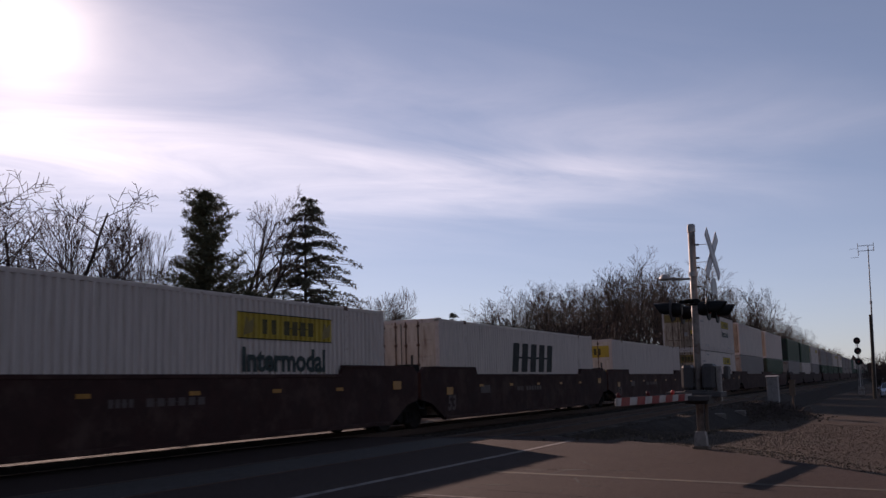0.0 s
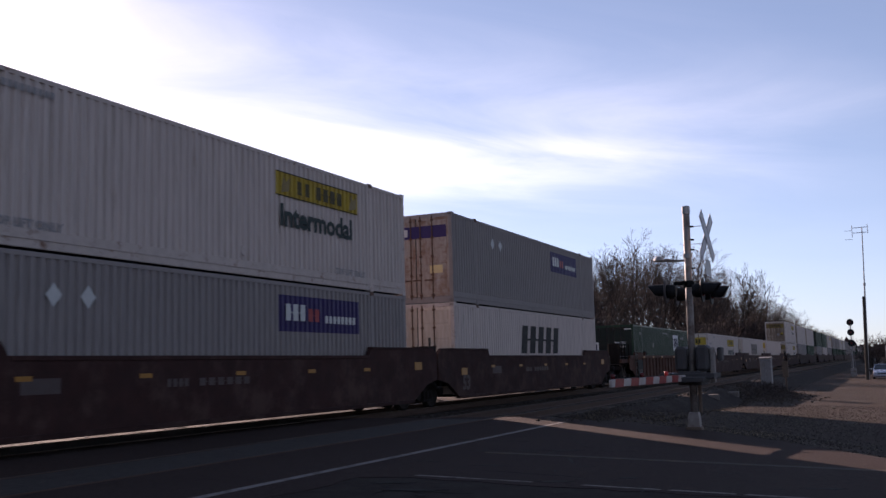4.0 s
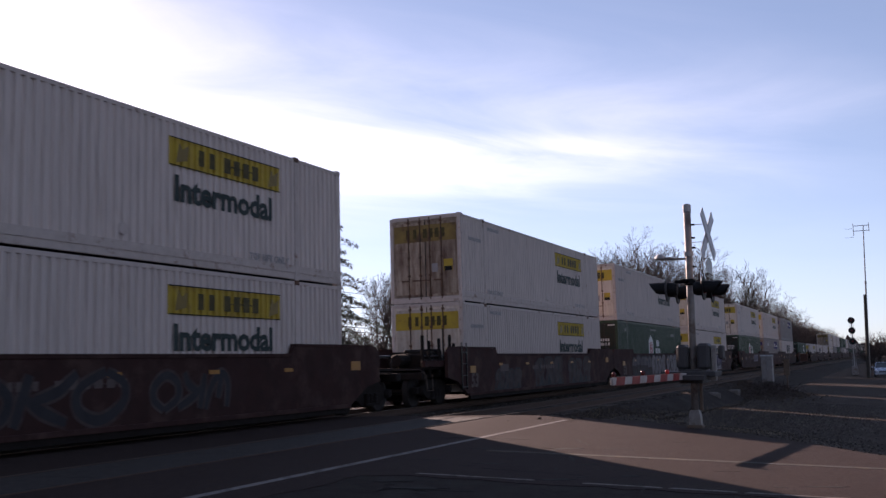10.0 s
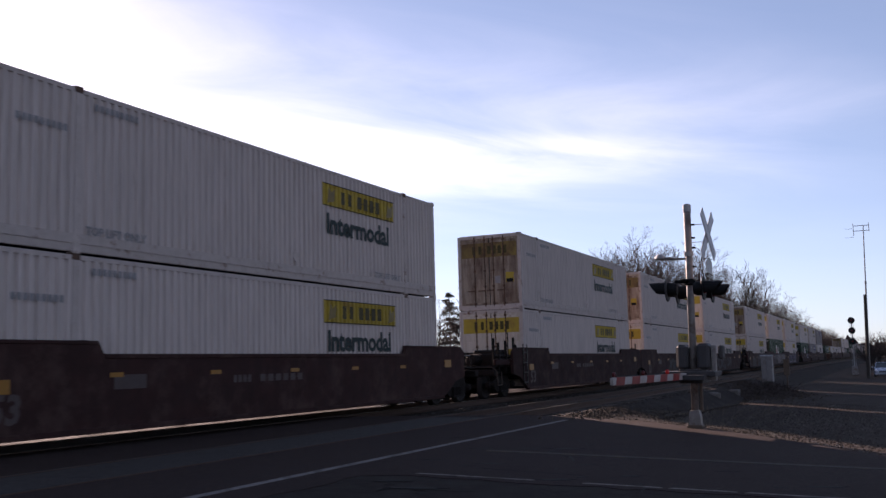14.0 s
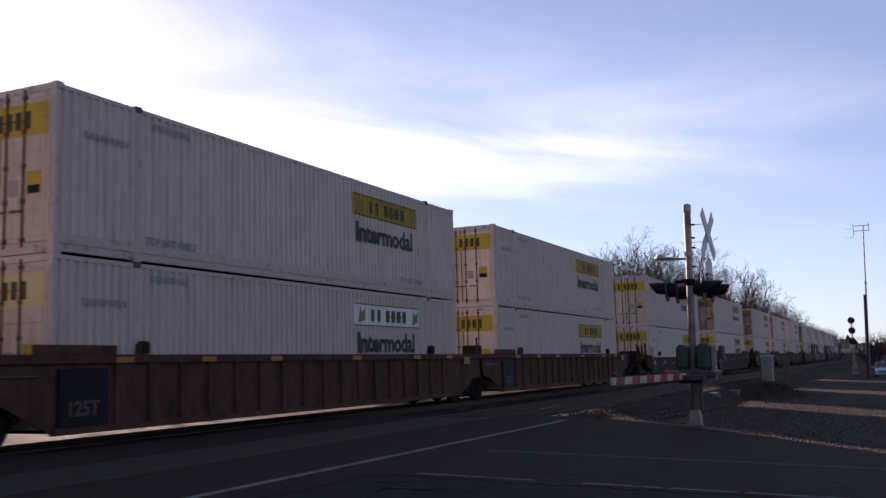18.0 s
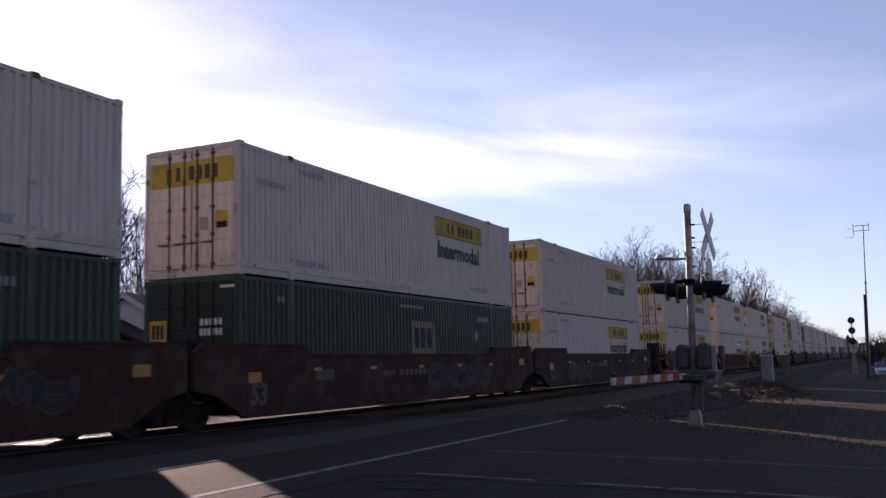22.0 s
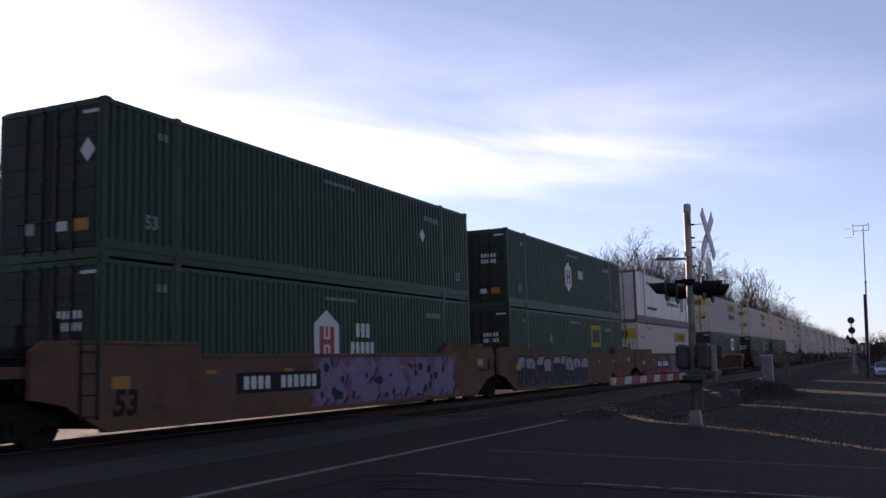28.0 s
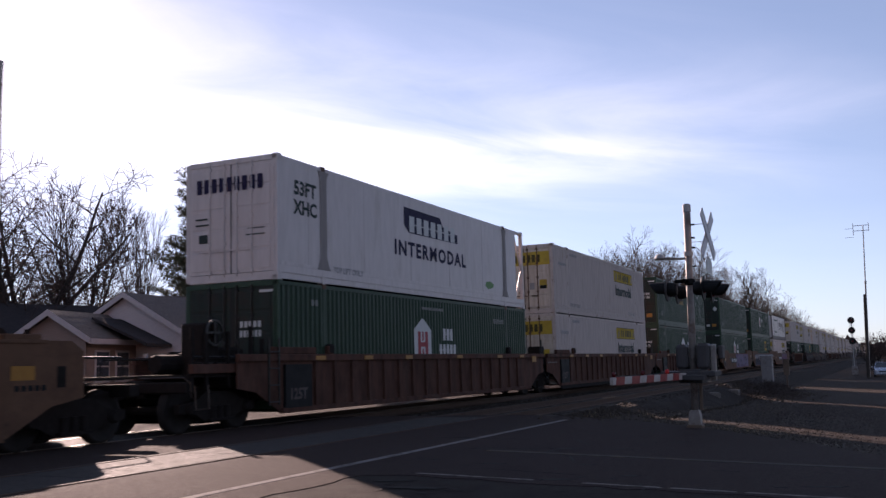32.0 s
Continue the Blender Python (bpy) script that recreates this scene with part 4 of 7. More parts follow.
def make_container(style, far=False):
    label, side, frame_m, door = STYLE[style]
    c = thing("container", label, "container", group="containers on the train")
    smooth = style.endswith("smooth")
    end = 15.35 if smooth else LONG - 0.03
    if smooth:
        def flat():
            m = Mesh().box(0.05, 0.004, 0.2, end, 0.03, 2.82)
            return m.data("side_panel", side)
        sd = shared(("flat", style), flat)
    else:
        sd = shared(("ripple", side.name), lambda: ripple(0.10, LONG - 0.10, 0.16, 2.80, 0.0).data("side_panel", side))
    part("side_panel", sd, side, c)
    part("side_panel", sd, side, c, at=pose(LONG - (LONG - end if smooth else 0) + (0.05 if smooth else 0), WIDE, 0, 0, 0, 180))
    part("roof", shared("roof", lambda: Mesh().box(0.05, 0.03, 2.80, 15.9, WIDE - 0.03, 2.86).data("roof", roof_mat)), roof_mat, c)
    part("floor", shared("floor", lambda: Mesh().box(0.05, 0.05, 0.02, 15.9, WIDE - 0.05, 0.16).data("floor", under_mat)), under_mat, c)
    part("front_wall", shared(("front", side.name, smooth), lambda: Mesh().box(end - 0.06, 0.03, 0.1, end, WIDE - 0.03, 2.84).data("front_wall", side)), side, c)
    key = frame_m.name
    low = shared(("low", key), lambda: Mesh().box(0.05, 0.012, 0.022, LONG - 0.05, 0.08, 0.17, 0.01).data("bottom_rail", frame_m))
    base = shared(("kick", key), lambda: Mesh().box(0.1, -0.004, 0.17, LONG - 0.1, 0.05, 0.335).data("lower_panel", frame_m))
    top = shared(("top", key), lambda: Mesh().box(0.05, 0.004, 2.785, LONG - 0.05, 0.06, TALL - 0.026, 0.008).data("top_rail", frame_m))
    both = ((0, 0),) if far else ((0, 0), (WIDE, 180))
    for y, r in both:
        at = pose(0 if r == 0 else LONG, y, 0, 0, 0, r)
        part("bottom_rail", low, frame_m, c, at=at)
        part("top_rail", top, frame_m, c, at=at)
        if not far:
            part("lower_panel", base, frame_m, c, at=at)
    post = shared(("post", key), lambda: Mesh().box(0, -0.002, 0.03, 0.11, 0.12, TALL - 0.03, 0.01).data("corner_post", frame_m))
    for x, y, r in ((0, 0, 0), (LONG - 0.11, 0, 0), (0.11, WIDE, 180), (LONG, WIDE, 180))[:2 if far else 4]:
        part("corner_post", post, frame_m, c, at=pose(x, y, 0, 0, 0, r))
    mid = shared(("mid", key), lambda: Mesh().box(-0.075, -0.008, 0.03, 0.075, 0.10, TALL - 0.02, 0.008).data("lift_post", frame_m))
    for x in POSTS:
        for y, r in both:
            part("lift_post", mid, frame_m, c, at=pose(x, y, 0, 0, 0, r))
    def casting(m):
        return Mesh().box(-0.09, -0.014, -0.012, 0.09, 0.15, 0.11, 0.012).data("corner_casting", m)
    for x in () if far else (0.09, POSTS[0], POSTS[1], LONG - 0.09):
        for z in (0.0, TALL - 0.105):
            worn = rusty_rod if x in POSTS and z else frame_m
            part("corner_casting", shared(("casting", worn.name), lambda: casting(worn)), worn, c, at=(x, 0, z))
    part("door_header", shared(("head", key), lambda: Mesh().box(0.0, 0.1, 2.76, 0.1, WIDE - 0.1, TALL - 0.01, 0.008).data("door_header", frame_m)), frame_m, c)
    part("door_sill", shared(("sill", key), lambda: Mesh().box(0.0, 0.1, 0.0, 0.1, WIDE - 0.1, 0.19, 0.008).data("door_sill", frame_m)), frame_m, c)
    if smooth and not far:
        for x in (1.3, 4.0, 6.7, 9.4, 12.1, 14.3):
            part("panel_seam", shared(("seam", key), lambda: Mesh().box(-0.012, -0.0015, 0.34, 0.012, 0.01, 2.78).data("panel_seam", frame_m)), frame_m, c, at=(x, 0, 0))
        part("lower_band", shared(("lband", key), lambda: Mesh().box(0.12, -0.006, 0.335, end - 0.05, 0.008, 0.42, 0.003).data("lower_band", frame_m)), frame_m, c)
    if style == "prime_smooth":
        cover = shared("liftcover", lambda: Mesh().plate([(-0.30, 0.34), (0.30, 0.34), (0.15, 0.62), (0.15, 2.62), (0.26, 2.78), (-0.26, 2.78), (-0.15, 2.62), (-0.15, 0.62)], "y", -0.012, -0.006).data("post_cover", grey_side))
        for x in POSTS:
            part("post_cover", cover, grey_side, c, "grey cover strip over the lifting post", at=(x, 0, 0))
    if smooth:
        brace = shared(("brace", key), lambda: Mesh().bend([(end, 0.06, 0.3), (LONG - 0.08, 0.06, 1.45), (end, 0.06, 2.75)], 0.03).data("front_brace", frame_m))
        part("front_brace", brace, frame_m, c, "open front frame round the cooling unit")
        part("front_brace", brace, frame_m, c, at=(0, WIDE - 0.12, 0))
        part("cooling_unit", shared("cool", lambda: Mesh().box(end, 0.55, 0.5, end + 0.42, WIDE - 0.55, 2.2, 0.03).data("cooling_unit", grey_side)), grey_side, c, "grey cooling unit")
    if far:
        part("door", shared(("fardoor", style), lambda: Mesh().box(0.012, 0.10, 0.20, 0.055, WIDE - 0.1, 2.76).data("door", door)), door, c)
        if style == "hauler":
            part("sign_panel", shared(("sign", yellow_sign.name), lambda: ripple(9.79, 13.5, 1.95, 2.52, -0.004).data("sign_panel", yellow_sign)), yellow_sign, c)
            part("door_sign", shared(("dsign", style), lambda: Mesh().box(-0.002, 0.16, 2.02, 0.004, WIDE - 0.16, 2.58).data("door_sign", yellow_sign)), yellow_sign, c)
    else:
        door_parts(c, style, door)
        side_marks(c, style)
    return c


FIRST = {}


def container(style, u, z, far=False):
    key = (style, far)
    m = Matrix.Translation((u, SIDE_Y, z))
    if key in FIRST:
        c = copy_thing(FIRST[key], m)
    else:
        c = FIRST[key] = make_container(style, far)
        c.matrix_basis = m
    TRAIN.append((c, u, z))
    return c

# ---- the train: articulated well cars ----
MID = WIDE / 2
WHEELS = {-1: [], 1: []}


def make_truck(parent, x, far=False):
    """A four-wheel truck under a car end: side frames, bolster, springs, bearings and two wheelsets."""
    def frame_shape():
        m = Mesh()
        for s in (-1, 1):
            y0, y1 = s * 1.0 - 0.07, s * 1.0 + 0.07
            m.plate([(-1.22, 0.40), (-1.22, 0.58), (-0.75, 0.62), (-0.42, 0.80), (0.42, 0.80), (0.75, 0.62), (1.22, 0.58), (1.22, 0.40), (0.72, 0.36), (0.45, 0.22), (-0.45, 0.22), (-0.72, 0.36)], "y", y0, y1)
        m.box(-0.24, -1.05, 0.52, 0.24, 1.05, 0.80, 0.02)
        m.tube((0, 0, 0.8), (0, 0, 0.95), 0.3, n=12)
        m.box(-0.5, -0.93, 0.17, 0.5, 0.93, 0.52, 0.02)
        return m.data("truck", truck_mat)
    t = part("truck", shared("truck", frame_shape), truck_mat, parent, "grimy cast truck frame", at=(x, MID, 0))

    def wheelset():
        m = Mesh()
        m.tube((0, -1.1, 0), (0, 1.1, 0), 0.085, n=10)
        for s in (-1, 1):
            ring = [(0.0, -0.09), (0.14, -0.09), (0.16, -0.05), (0.36, -0.035), (0.40, -0.065), (0.46, -0.065), (0.462, 0.045), (0.488, 0.062), (0.488, 0.085), (0.40, 0.085), (0.36, 0.02), (0.16, 0.04), (0.14, 0.09), (0.0, 0.09)]
            m.lathe([(r, s * (0.7525 - h)) for r, h in ring], 24)
        return m.data("wheelset", wheel_mat, True)
    for s in (-1, 1):
        w = part("wheelset", shared("wheelset", wheelset), wheel_mat, t, "steel wheels on an axle", at=(s * 0.915, 0, 0.46))
        WHEELS[s].append(w)

    if far:
        return t
    cap = shared("bearing", lambda: Mesh().lathe([(0.0, -0.12), (0.09, -0.12), (0.13, -0.05), (0.13, 0.0)], 12).data("bearing_cap", under_mat))
    for sx in (-0.915, 0.915):
        part("bearing_cap", cap, under_mat, t, at=(sx, -1.06, 0.47))

    def springs():
        m = Mesh().box(-0.36, -1.17, 0.22, 0.36, -1.0, 0.27)
        return m.data("spring_plank", under_mat)
    nest = part("spring_plank", shared("plank", springs), under_mat, t)
    coil = shared("coil", lambda: Mesh().tube((0, 0, 0), (0, 0, 0.25), 0.08, n=8).data("spring", under_mat))
    for sx in (-0.22, 0, 0.22):
        part("spring", coil, under_mat, nest, at=(sx, -1.085, 0.27))
    return t


# bold strokes of sprayed shapes, in a cell one wide and one high
BOLD = [
    [[(0.1, 0.08), (0.5, 0.0), (0.85, 0.2), (0.6, 0.48), (0.2, 0.62), (0.15, 0.88), (0.5, 1.0), (0.9, 0.86)]],
    [[(0.12, 0.0), (0.08, 0.6), (0.5, 1.0), (0.92, 0.6), (0.86, 0.0)], [(0.2, 0.36), (0.8, 0.42)]],
    [[(0.1, 1.0), (0.2, 0.3), (0.5, 0.02), (0.8, 0.3), (0.9, 1.0)], [(0.5, 0.1), (0.48, 0.75)]],
    [[(0.5, 1.0), (0.1, 0.68), (0.16, 0.22), (0.55, 0.0), (0.9, 0.3), (0.86, 0.72), (0.52, 0.98)]],
    [[(0.0, 1.0), (0.38, 0.55), (0.32, 0.0)], [(0.95, 0.96), (0.55, 0.62), (0.8, 0.3), (0.62, 0.0)]],
    [[(0.0, 0.0), (0.22, 0.92), (0.5, 0.28), (0.76, 1.0), (1.0, 0.04)]],
    [[(0.15, 1.0), (0.22, 0.0)], [(0.22, 0.42), (0.52, 0.72), (0.92, 0.96)], [(0.36, 0.52), (0.7, 0.34), (0.95, 0.0)]],
]


def graffiti(parent, x0, x1, z0, z1, fill, line, seed, letters):
    """Sprayed shapes that mean nothing: thin dark strokes, each with a faded edge."""
    r = random.Random(seed)
    step = (x1 - x0) / letters
    h = z1 - z0
    inner = min(0.18 * step, 0.17)
    layers = (Mesh(), Mesh())
    for i in range(letters):
        slant, lift = r.uniform(0.02, 0.22), r.uniform(-0.05, 0.05) * h
        over, back = r.random() < 0.5, r.random() < 0.5
        for a, stroke in enumerate(BOLD[(i * 3 + seed + r.randrange(2)) % len(BOLD)]):
            stroke = [(1 - px if back else px, 1 - pz if over else pz) for px, pz in stroke]
            pts = [(x0 + step * (i - 0.06 + 1.08 * px) + slant * (pz - 0.5), z0 + lift + 0.12 + (h - 0.24) * pz + r.uniform(-0.02, 0.02)) for px, pz in stroke]
            d = 0.0003 * i + 0.0001 * a
            ribbon(layers[0], pts, inner + 0.11, -0.1725 - d * 0.3, z0 - 0.03, z1 + 0.03)
            ribbon(layers[1], pts, inner, -0.1752 - d * 0.3, z0, z1)
    tagged(part("graffiti", layers[0], line, parent, "sprayed graffiti edge"), kind="stuff")
    tagged(part("graffiti", layers[1], fill, parent, "sprayed graffiti strokes"), kind="stuff")


def swells(parent, x0, x1, z0, z1, style, seed, count):
    """A sprayed piece of tall overlapping lumps that lean, with a pale rim, a darker foot, notches and slits."""
    body, foot, rim, hole, lean = {
        "navy": (spray["dusk"], spray["navy"], spray["white"], spray["white"], 0.34),
        "foam": (spray["white"], spray["navy"], spray["navy"], spray["dusk"], -0.12),
        "pale": (spray["pale"], spray["pale"], spray["black"], spray["smear"], 0.05),
        "grey": (spray["grey"], spray["smear"], spray["black"], spray["black"], 0.08),
        "smear": (spray["smear"], spray["smear"], spray["black"], spray["black"], 0.10),
    }[style]
    r = random.Random(seed)
    step, h = (x1 - x0 - abs(lean)) / count, z1 - z0
    edge = {"navy": 0.06, "foam": 0.08}.get(style, 0.05)
    rims, bodies, feet, holes = Mesh(), Mesh(), Mesh(), Mesh()
    for i in range(count):
        y = -0.1722 - 0.0011 * i
        half, mid = step * r.uniform(0.46, 0.60), x0 + step * (i + 0.5)
        top, low = z1 - r.uniform(0.0, 0.12) * h, z0 + r.uniform(0.0, 0.05) * h
        waist, sway = r.uniform(0.6, 0.85), r.uniform(-0.15, 0.15) * step
        tip = lean + r.uniform(-0.3, 0.3) * step

        def side(sign, grow_by, lo=0.0, hi=1.0):
            pts = []
            for k in range(9):
                q = lo + (hi - lo) * k / 8
                bulge = waist + (1 - waist) * abs(math.cos(math.pi * q * (1.0 if i % 2 else 1.5)))
                round_off = 1.0 - 0.45 * max(0.0, (q - 0.86) / 0.14) ** 2
                pts.append((mid + tip * q + sway * math.sin(3.1416 * q) + sign * (half * bulge * round_off + grow_by), low + (top - low) * q + (grow_by if q > 0.9 else -grow_by if q < 0.1 else 0.0)))
            return pts
        rims.plate([(px - edge * 0.6, max(min(pz, z1 + 0.03), z0 - 0.03)) for px, pz in side(-1, edge) + side(1, edge)[::-1]], "y", y - 0.0002, y)
        bodies.plate(side(-1, 0) + side(1, 0)[::-1], "y", y - 0.0005, y - 0.0003)
        split = r.uniform(0.5, 0.78) if style == "foam" else r.uniform(0.40, 0.58)
        feet.plate(side(-1, -0.004, 0, split) + side(1, -0.004, 0, split + r.uniform(-0.05, 0.05))[::-1], "y", y - 0.0008, y - 0.0006)
        # a notch at the foot, now and then one at the head, and a slit between
        w, cut = half * r.uniform(0.35, 0.6), r.uniform(0.2, 0.36) * h
        nx = mid + half * r.uniform(-0.3, 0.3)
        holes.plate([(nx - w, low - 0.01), (nx + w, low - 0.01), (nx + w * 0.3 + tip * 0.25, low + cut), (nx - w * 0.1 + tip * 0.25, low + cut * 0.92)], "y", y - 0.00105, y - 0.00085)
        if r.random() < 0.75:
            sx, q = mid + half * r.uniform(-0.2, 0.35) + tip * 0.62, low + 0.62 * h
            holes.plate([(sx - half * 0.16, q - 0.14 * h), (sx + half * 0.12, q - 0.12 * h), (sx + half * 0.2, q + 0.12 * h), (sx - half * 0.05, q + 0.16 * h)], "y", y - 0.00105, y - 0.00085)
    for m, paint, label in ((rims, rim, "sprayed rim of overlapping shapes"), (bodies, body, "sprayed filling of overlapping shapes"), (feet, foot, "darker sprayed lower half"), (holes, hole, "sprayed notches and slits")):
        tagged(part("graffiti", m, paint, parent, label), kind="stuff")


def blob(m, x, z, rx, rz, y, r, n=14, rough=0.12):
    """A flat patch with an uneven edge."""
    ring = [(x + rx * math.cos(6.2832 * i / n) * r.uniform(1 - rough, 1 + rough), z + rz * math.sin(6.2832 * i / n) * r.uniform(1 - rough, 1 + rough)) for i in range(n)]
    return m.plate(ring, "y", y - 0.0004, y)


def ribbon(m, pts, width, y, lo, hi):
    """A flat sprayed stroke that swells in its middle, kept between two heights."""
    fine = []
    for i in range(len(pts) - 1):
        p0, p1, p2, p3 = pts[max(i - 1, 0)], pts[i], pts[i + 1], pts[min(i + 2, len(pts) - 1)]
        for k in range(5):
            t = k / 5
            fine.append(tuple(0.5 * (2 * p1[a] + (p2[a] - p0[a]) * t + (2 * p0[a] - 5 * p1[a] + 4 * p2[a] - p3[a]) * t * t + (3 * p1[a] - p0[a] - 3 * p2[a] + p3[a]) * t ** 3) for a in (0, 1)))
    fine.append(pts[-1])
    n, k0 = len(fine), len(m.v)
    for i, (x, z) in enumerate(fine):
        (xa, za), (xb, zb) = fine[max(i - 1, 0)], fine[min(i + 1, n - 1)]
        d = math.hypot(xb - xa, zb - za) or 1.0
        e = width * (0.75 + 0.25 * math.sin(math.pi * i / (n - 1))) / 2
        nx, nz = -(zb - za) / d * e, (xb - xa) / d * e
        yy = y - 0.000015 * i
        m.v += [(x + nx, yy, min(max(z + nz, lo), hi)), (x - nx, yy, min(max(z - nz, lo), hi))]
    m.f += [(k0 + 2 * i, k0 + 2 * i + 1, k0 + 2 * i + 3, k0 + 2 * i + 2) for i in range(n - 1)]
    return m


# swelling strokes of abstract sprayed shapes, in a cell one wide and one high
GLYPHS = [
    [[(-0.1, 0.15), (0.2, 0.55), (0.55, 0.95), (0.8, 0.5), (1.1, 0.1)], [(0.3, 0.02), (0.5, 0.3), (0.85, 0.25)], [(-0.1, 0.95), (0.1, 0.8), (0.25, 0.95)]],
    [[(-0.1, 0.85), (0.3, 0.5), (0.15, 0.05)], [(0.35, 1.0), (0.6, 0.75), (1.0, 0.9)], [(0.5, 0.0), (0.62, 0.4), (1.1, 0.35)]],
    [[(0.0, 0.0), (0.3, 0.35), (0.2, 0.75), (0.5, 1.0)], [(0.5, 0.65), (0.85, 0.6), (1.05, 0.95)], [(0.45, 0.1), (0.75, 0.3), (1.1, 0.0)]],
    [[(-0.1, 0.6), (0.25, 0.98), (0.6, 0.7), (0.95, 1.0)], [(0.0, 0.2), (0.4, 0.4), (0.65, 0.05), (1.05, 0.3)]],
]


def mural(parent, x0, x1, z0, z1, colour, seed, spots):
    """A sprayed coloured field with large swelling shapes, pale edges and spots on it."""
    r = random.Random(seed)
    w, h = x1 - x0, z1 - z0
    pink = colour == "pink"

    def field(a, b, lo, hi, y, edge):
        n = 20
        top = [(a + (b - a) * i / n, hi - r.uniform(0, 0.05)) for i in range(n + 1)]
        low = [(a + (b - a) * i / n + r.uniform(-0.1, 0.1), lo + r.uniform(0, 0.07)) for i in range(n + 1)]
        right = [(b + r.uniform(-edge, edge), lo + h * k / 6) for k in range(1, 6)]
        left = [(a + r.uniform(-edge, edge), hi - h * k / 6) for k in range(1, 6)]
        return Mesh().plate(low + right + top[::-1] + left, "y", y - 0.0004, y)
    part("graffiti", field(x0, x1, z0, z1, -0.1712, 0.3), spray["grape" if pink else "pink"], parent, "sprayed mural field")
    edges, shades, lights, glints = Mesh(), Mesh(), Mesh(), Mesh()
    count = max(3, round(w / 1.75))
    step = w * 0.97 / count
    for k in range(count):
        cx = x0 + 0.1 + k * step
        wide, tilt = step * r.uniform(0.86, 0.98), r.uniform(-0.12, 0.12)
        for a, line in enumerate(GLYPHS[(k + seed) % 4]):
            pts = [(cx + wide * (0.1 + 0.8 * px) + tilt * (pz - 0.5) + r.uniform(-0.03, 0.03), z0 + 0.14 + (h - 0.28) * pz + r.uniform(-0.03, 0.03)) for px, pz in line]
            d = 0.0004 * k + 0.0002 * a
            ribbon(shades, [(px + 0.10, pz - 0.07) for px, pz in pts], 0.44, -0.1722 - d * 0.2, z0 + 0.03, z1 - 0.03)
            ribbon(edges, pts, 0.58, -0.1732 - d * 0.2, z0 + 0.02, z1 - 0.02)
            part("graffiti", ribbon(Mesh(), pts, 0.51, -0.1742 - d * 0.2, z0 + 0.04, z1 - 0.04), spray["pink" if pink else "lilac"], parent, "sprayed filling of a swelling shape")
            ribbon(lights, [(px - 0.05, pz + 0.05) for px, pz in pts[:3]], 0.07, -0.1752 - d * 0.2, z0 + 0.05, z1 - 0.05)
    for k in range(spots):
        x, z = r.uniform(x0 + 0.15, x1 - 0.3), r.uniform(z0 + 0.18, z1 - 0.18)
        rad = r.uniform(0.03, 0.09) if pink else r.uniform(0.06, 0.12)
        blob(glints, x, z, rad * r.uniform(0.7, 1.6), rad, -0.1764 - 0.0005 * (k % 5), r, 9)
    tagged(part("graffiti", shades, spray["navy"], parent, "sprayed dark shading of the shapes"), kind="stuff")
    tagged(part("graffiti", edges, spray["mauve" if pink else "blue"], parent, "sprayed pale outline of swelling shapes"), kind="stuff")
    tagged(part("graffiti", lights, spray["lilac" if pink else "pale"], parent, "sprayed highlights"), kind="stuff")
    tagged(part("graffiti", glints, spray["mauve" if pink else "navy"], parent, "sprayed spots"), kind="stuff")


spray = {
    "smear": mat("faded_grey_spray", (0.062, 0.046, 0.043), 0.8, grain=(0.04, 0.025, 0.022), amount=0.5, grain_scale=3, second=(0.045, 0.02, 0.017), second_scale=1.6, second_amount=0.5),
    "dusk": mat("dusky_violet_spray", (0.052, 0.036, 0.074), 0.75, grain=(0.035, 0.024, 0.055), amount=0.4, grain_scale=3),
    "white": mat("white_spray", (0.26, 0.225, 0.24), 0.7, grain=(0.17, 0.15, 0.155), amount=0.4, grain_scale=5),
    "navy": mat("navy_spray", (0.022, 0.017, 0.030), 0.75, grain=(0.02, 0.016, 0.025), amount=0.4, grain_scale=4),
    "pale": mat("pale_spray", (0.20, 0.165, 0.158), 0.75, grain=(0.10, 0.08, 0.08), amount=0.45, grain_scale=4),
    "grey": mat("grey_spray", (0.085, 0.066, 0.064), 0.75, grain=(0.12, 0.1, 0.1), amount=0.4, grain_scale=4),
    "black": mat("black_spray", (0.025, 0.022, 0.024), 0.7),
    "blue": mat("blue_spray", (0.07, 0.06, 0.18), 0.7, grain=(0.1, 0.1, 0.3), amount=0.3, grain_scale=4),
    "lilac": mat("lilac_spray", (0.185, 0.135, 0.21), 0.75, grain=(0.12, 0.085, 0.145), amount=0.3, grain_scale=3),
    "pink": mat("pink_spray", (0.19, 0.078, 0.125), 0.75, grain=(0.105, 0.042, 0.066), amount=0.3, grain_scale=3),
    "grape": mat("grape_spray", (0.10, 0.044, 0.076), 0.75, grain=(0.05, 0.026, 0.05), amount=0.4, grain_scale=2.2, second=(0.13, 0.085, 0.13), second_scale=1.3, second_amount=0.5, second_edge=0.25),
    "mauve": mat("mauve_spray", (0.175, 0.125, 0.175), 0.75, grain=(0.11, 0.07, 0.11), amount=0.4, grain_scale=4),
}

CAR = {
    "smooth": ("dark maroon articulated well car unit with smooth sides", maroon_car, 0.0),
    "ribbed": ("red-brown well car unit with ribbed steel sides", brown_car, 0.0),
    "tan": ("tan well car unit with smooth graffiti-covered sides", tan_car, 0.0),
    "low": ("dark brown well car unit with low plain sides", maroon_car, -0.22),
}


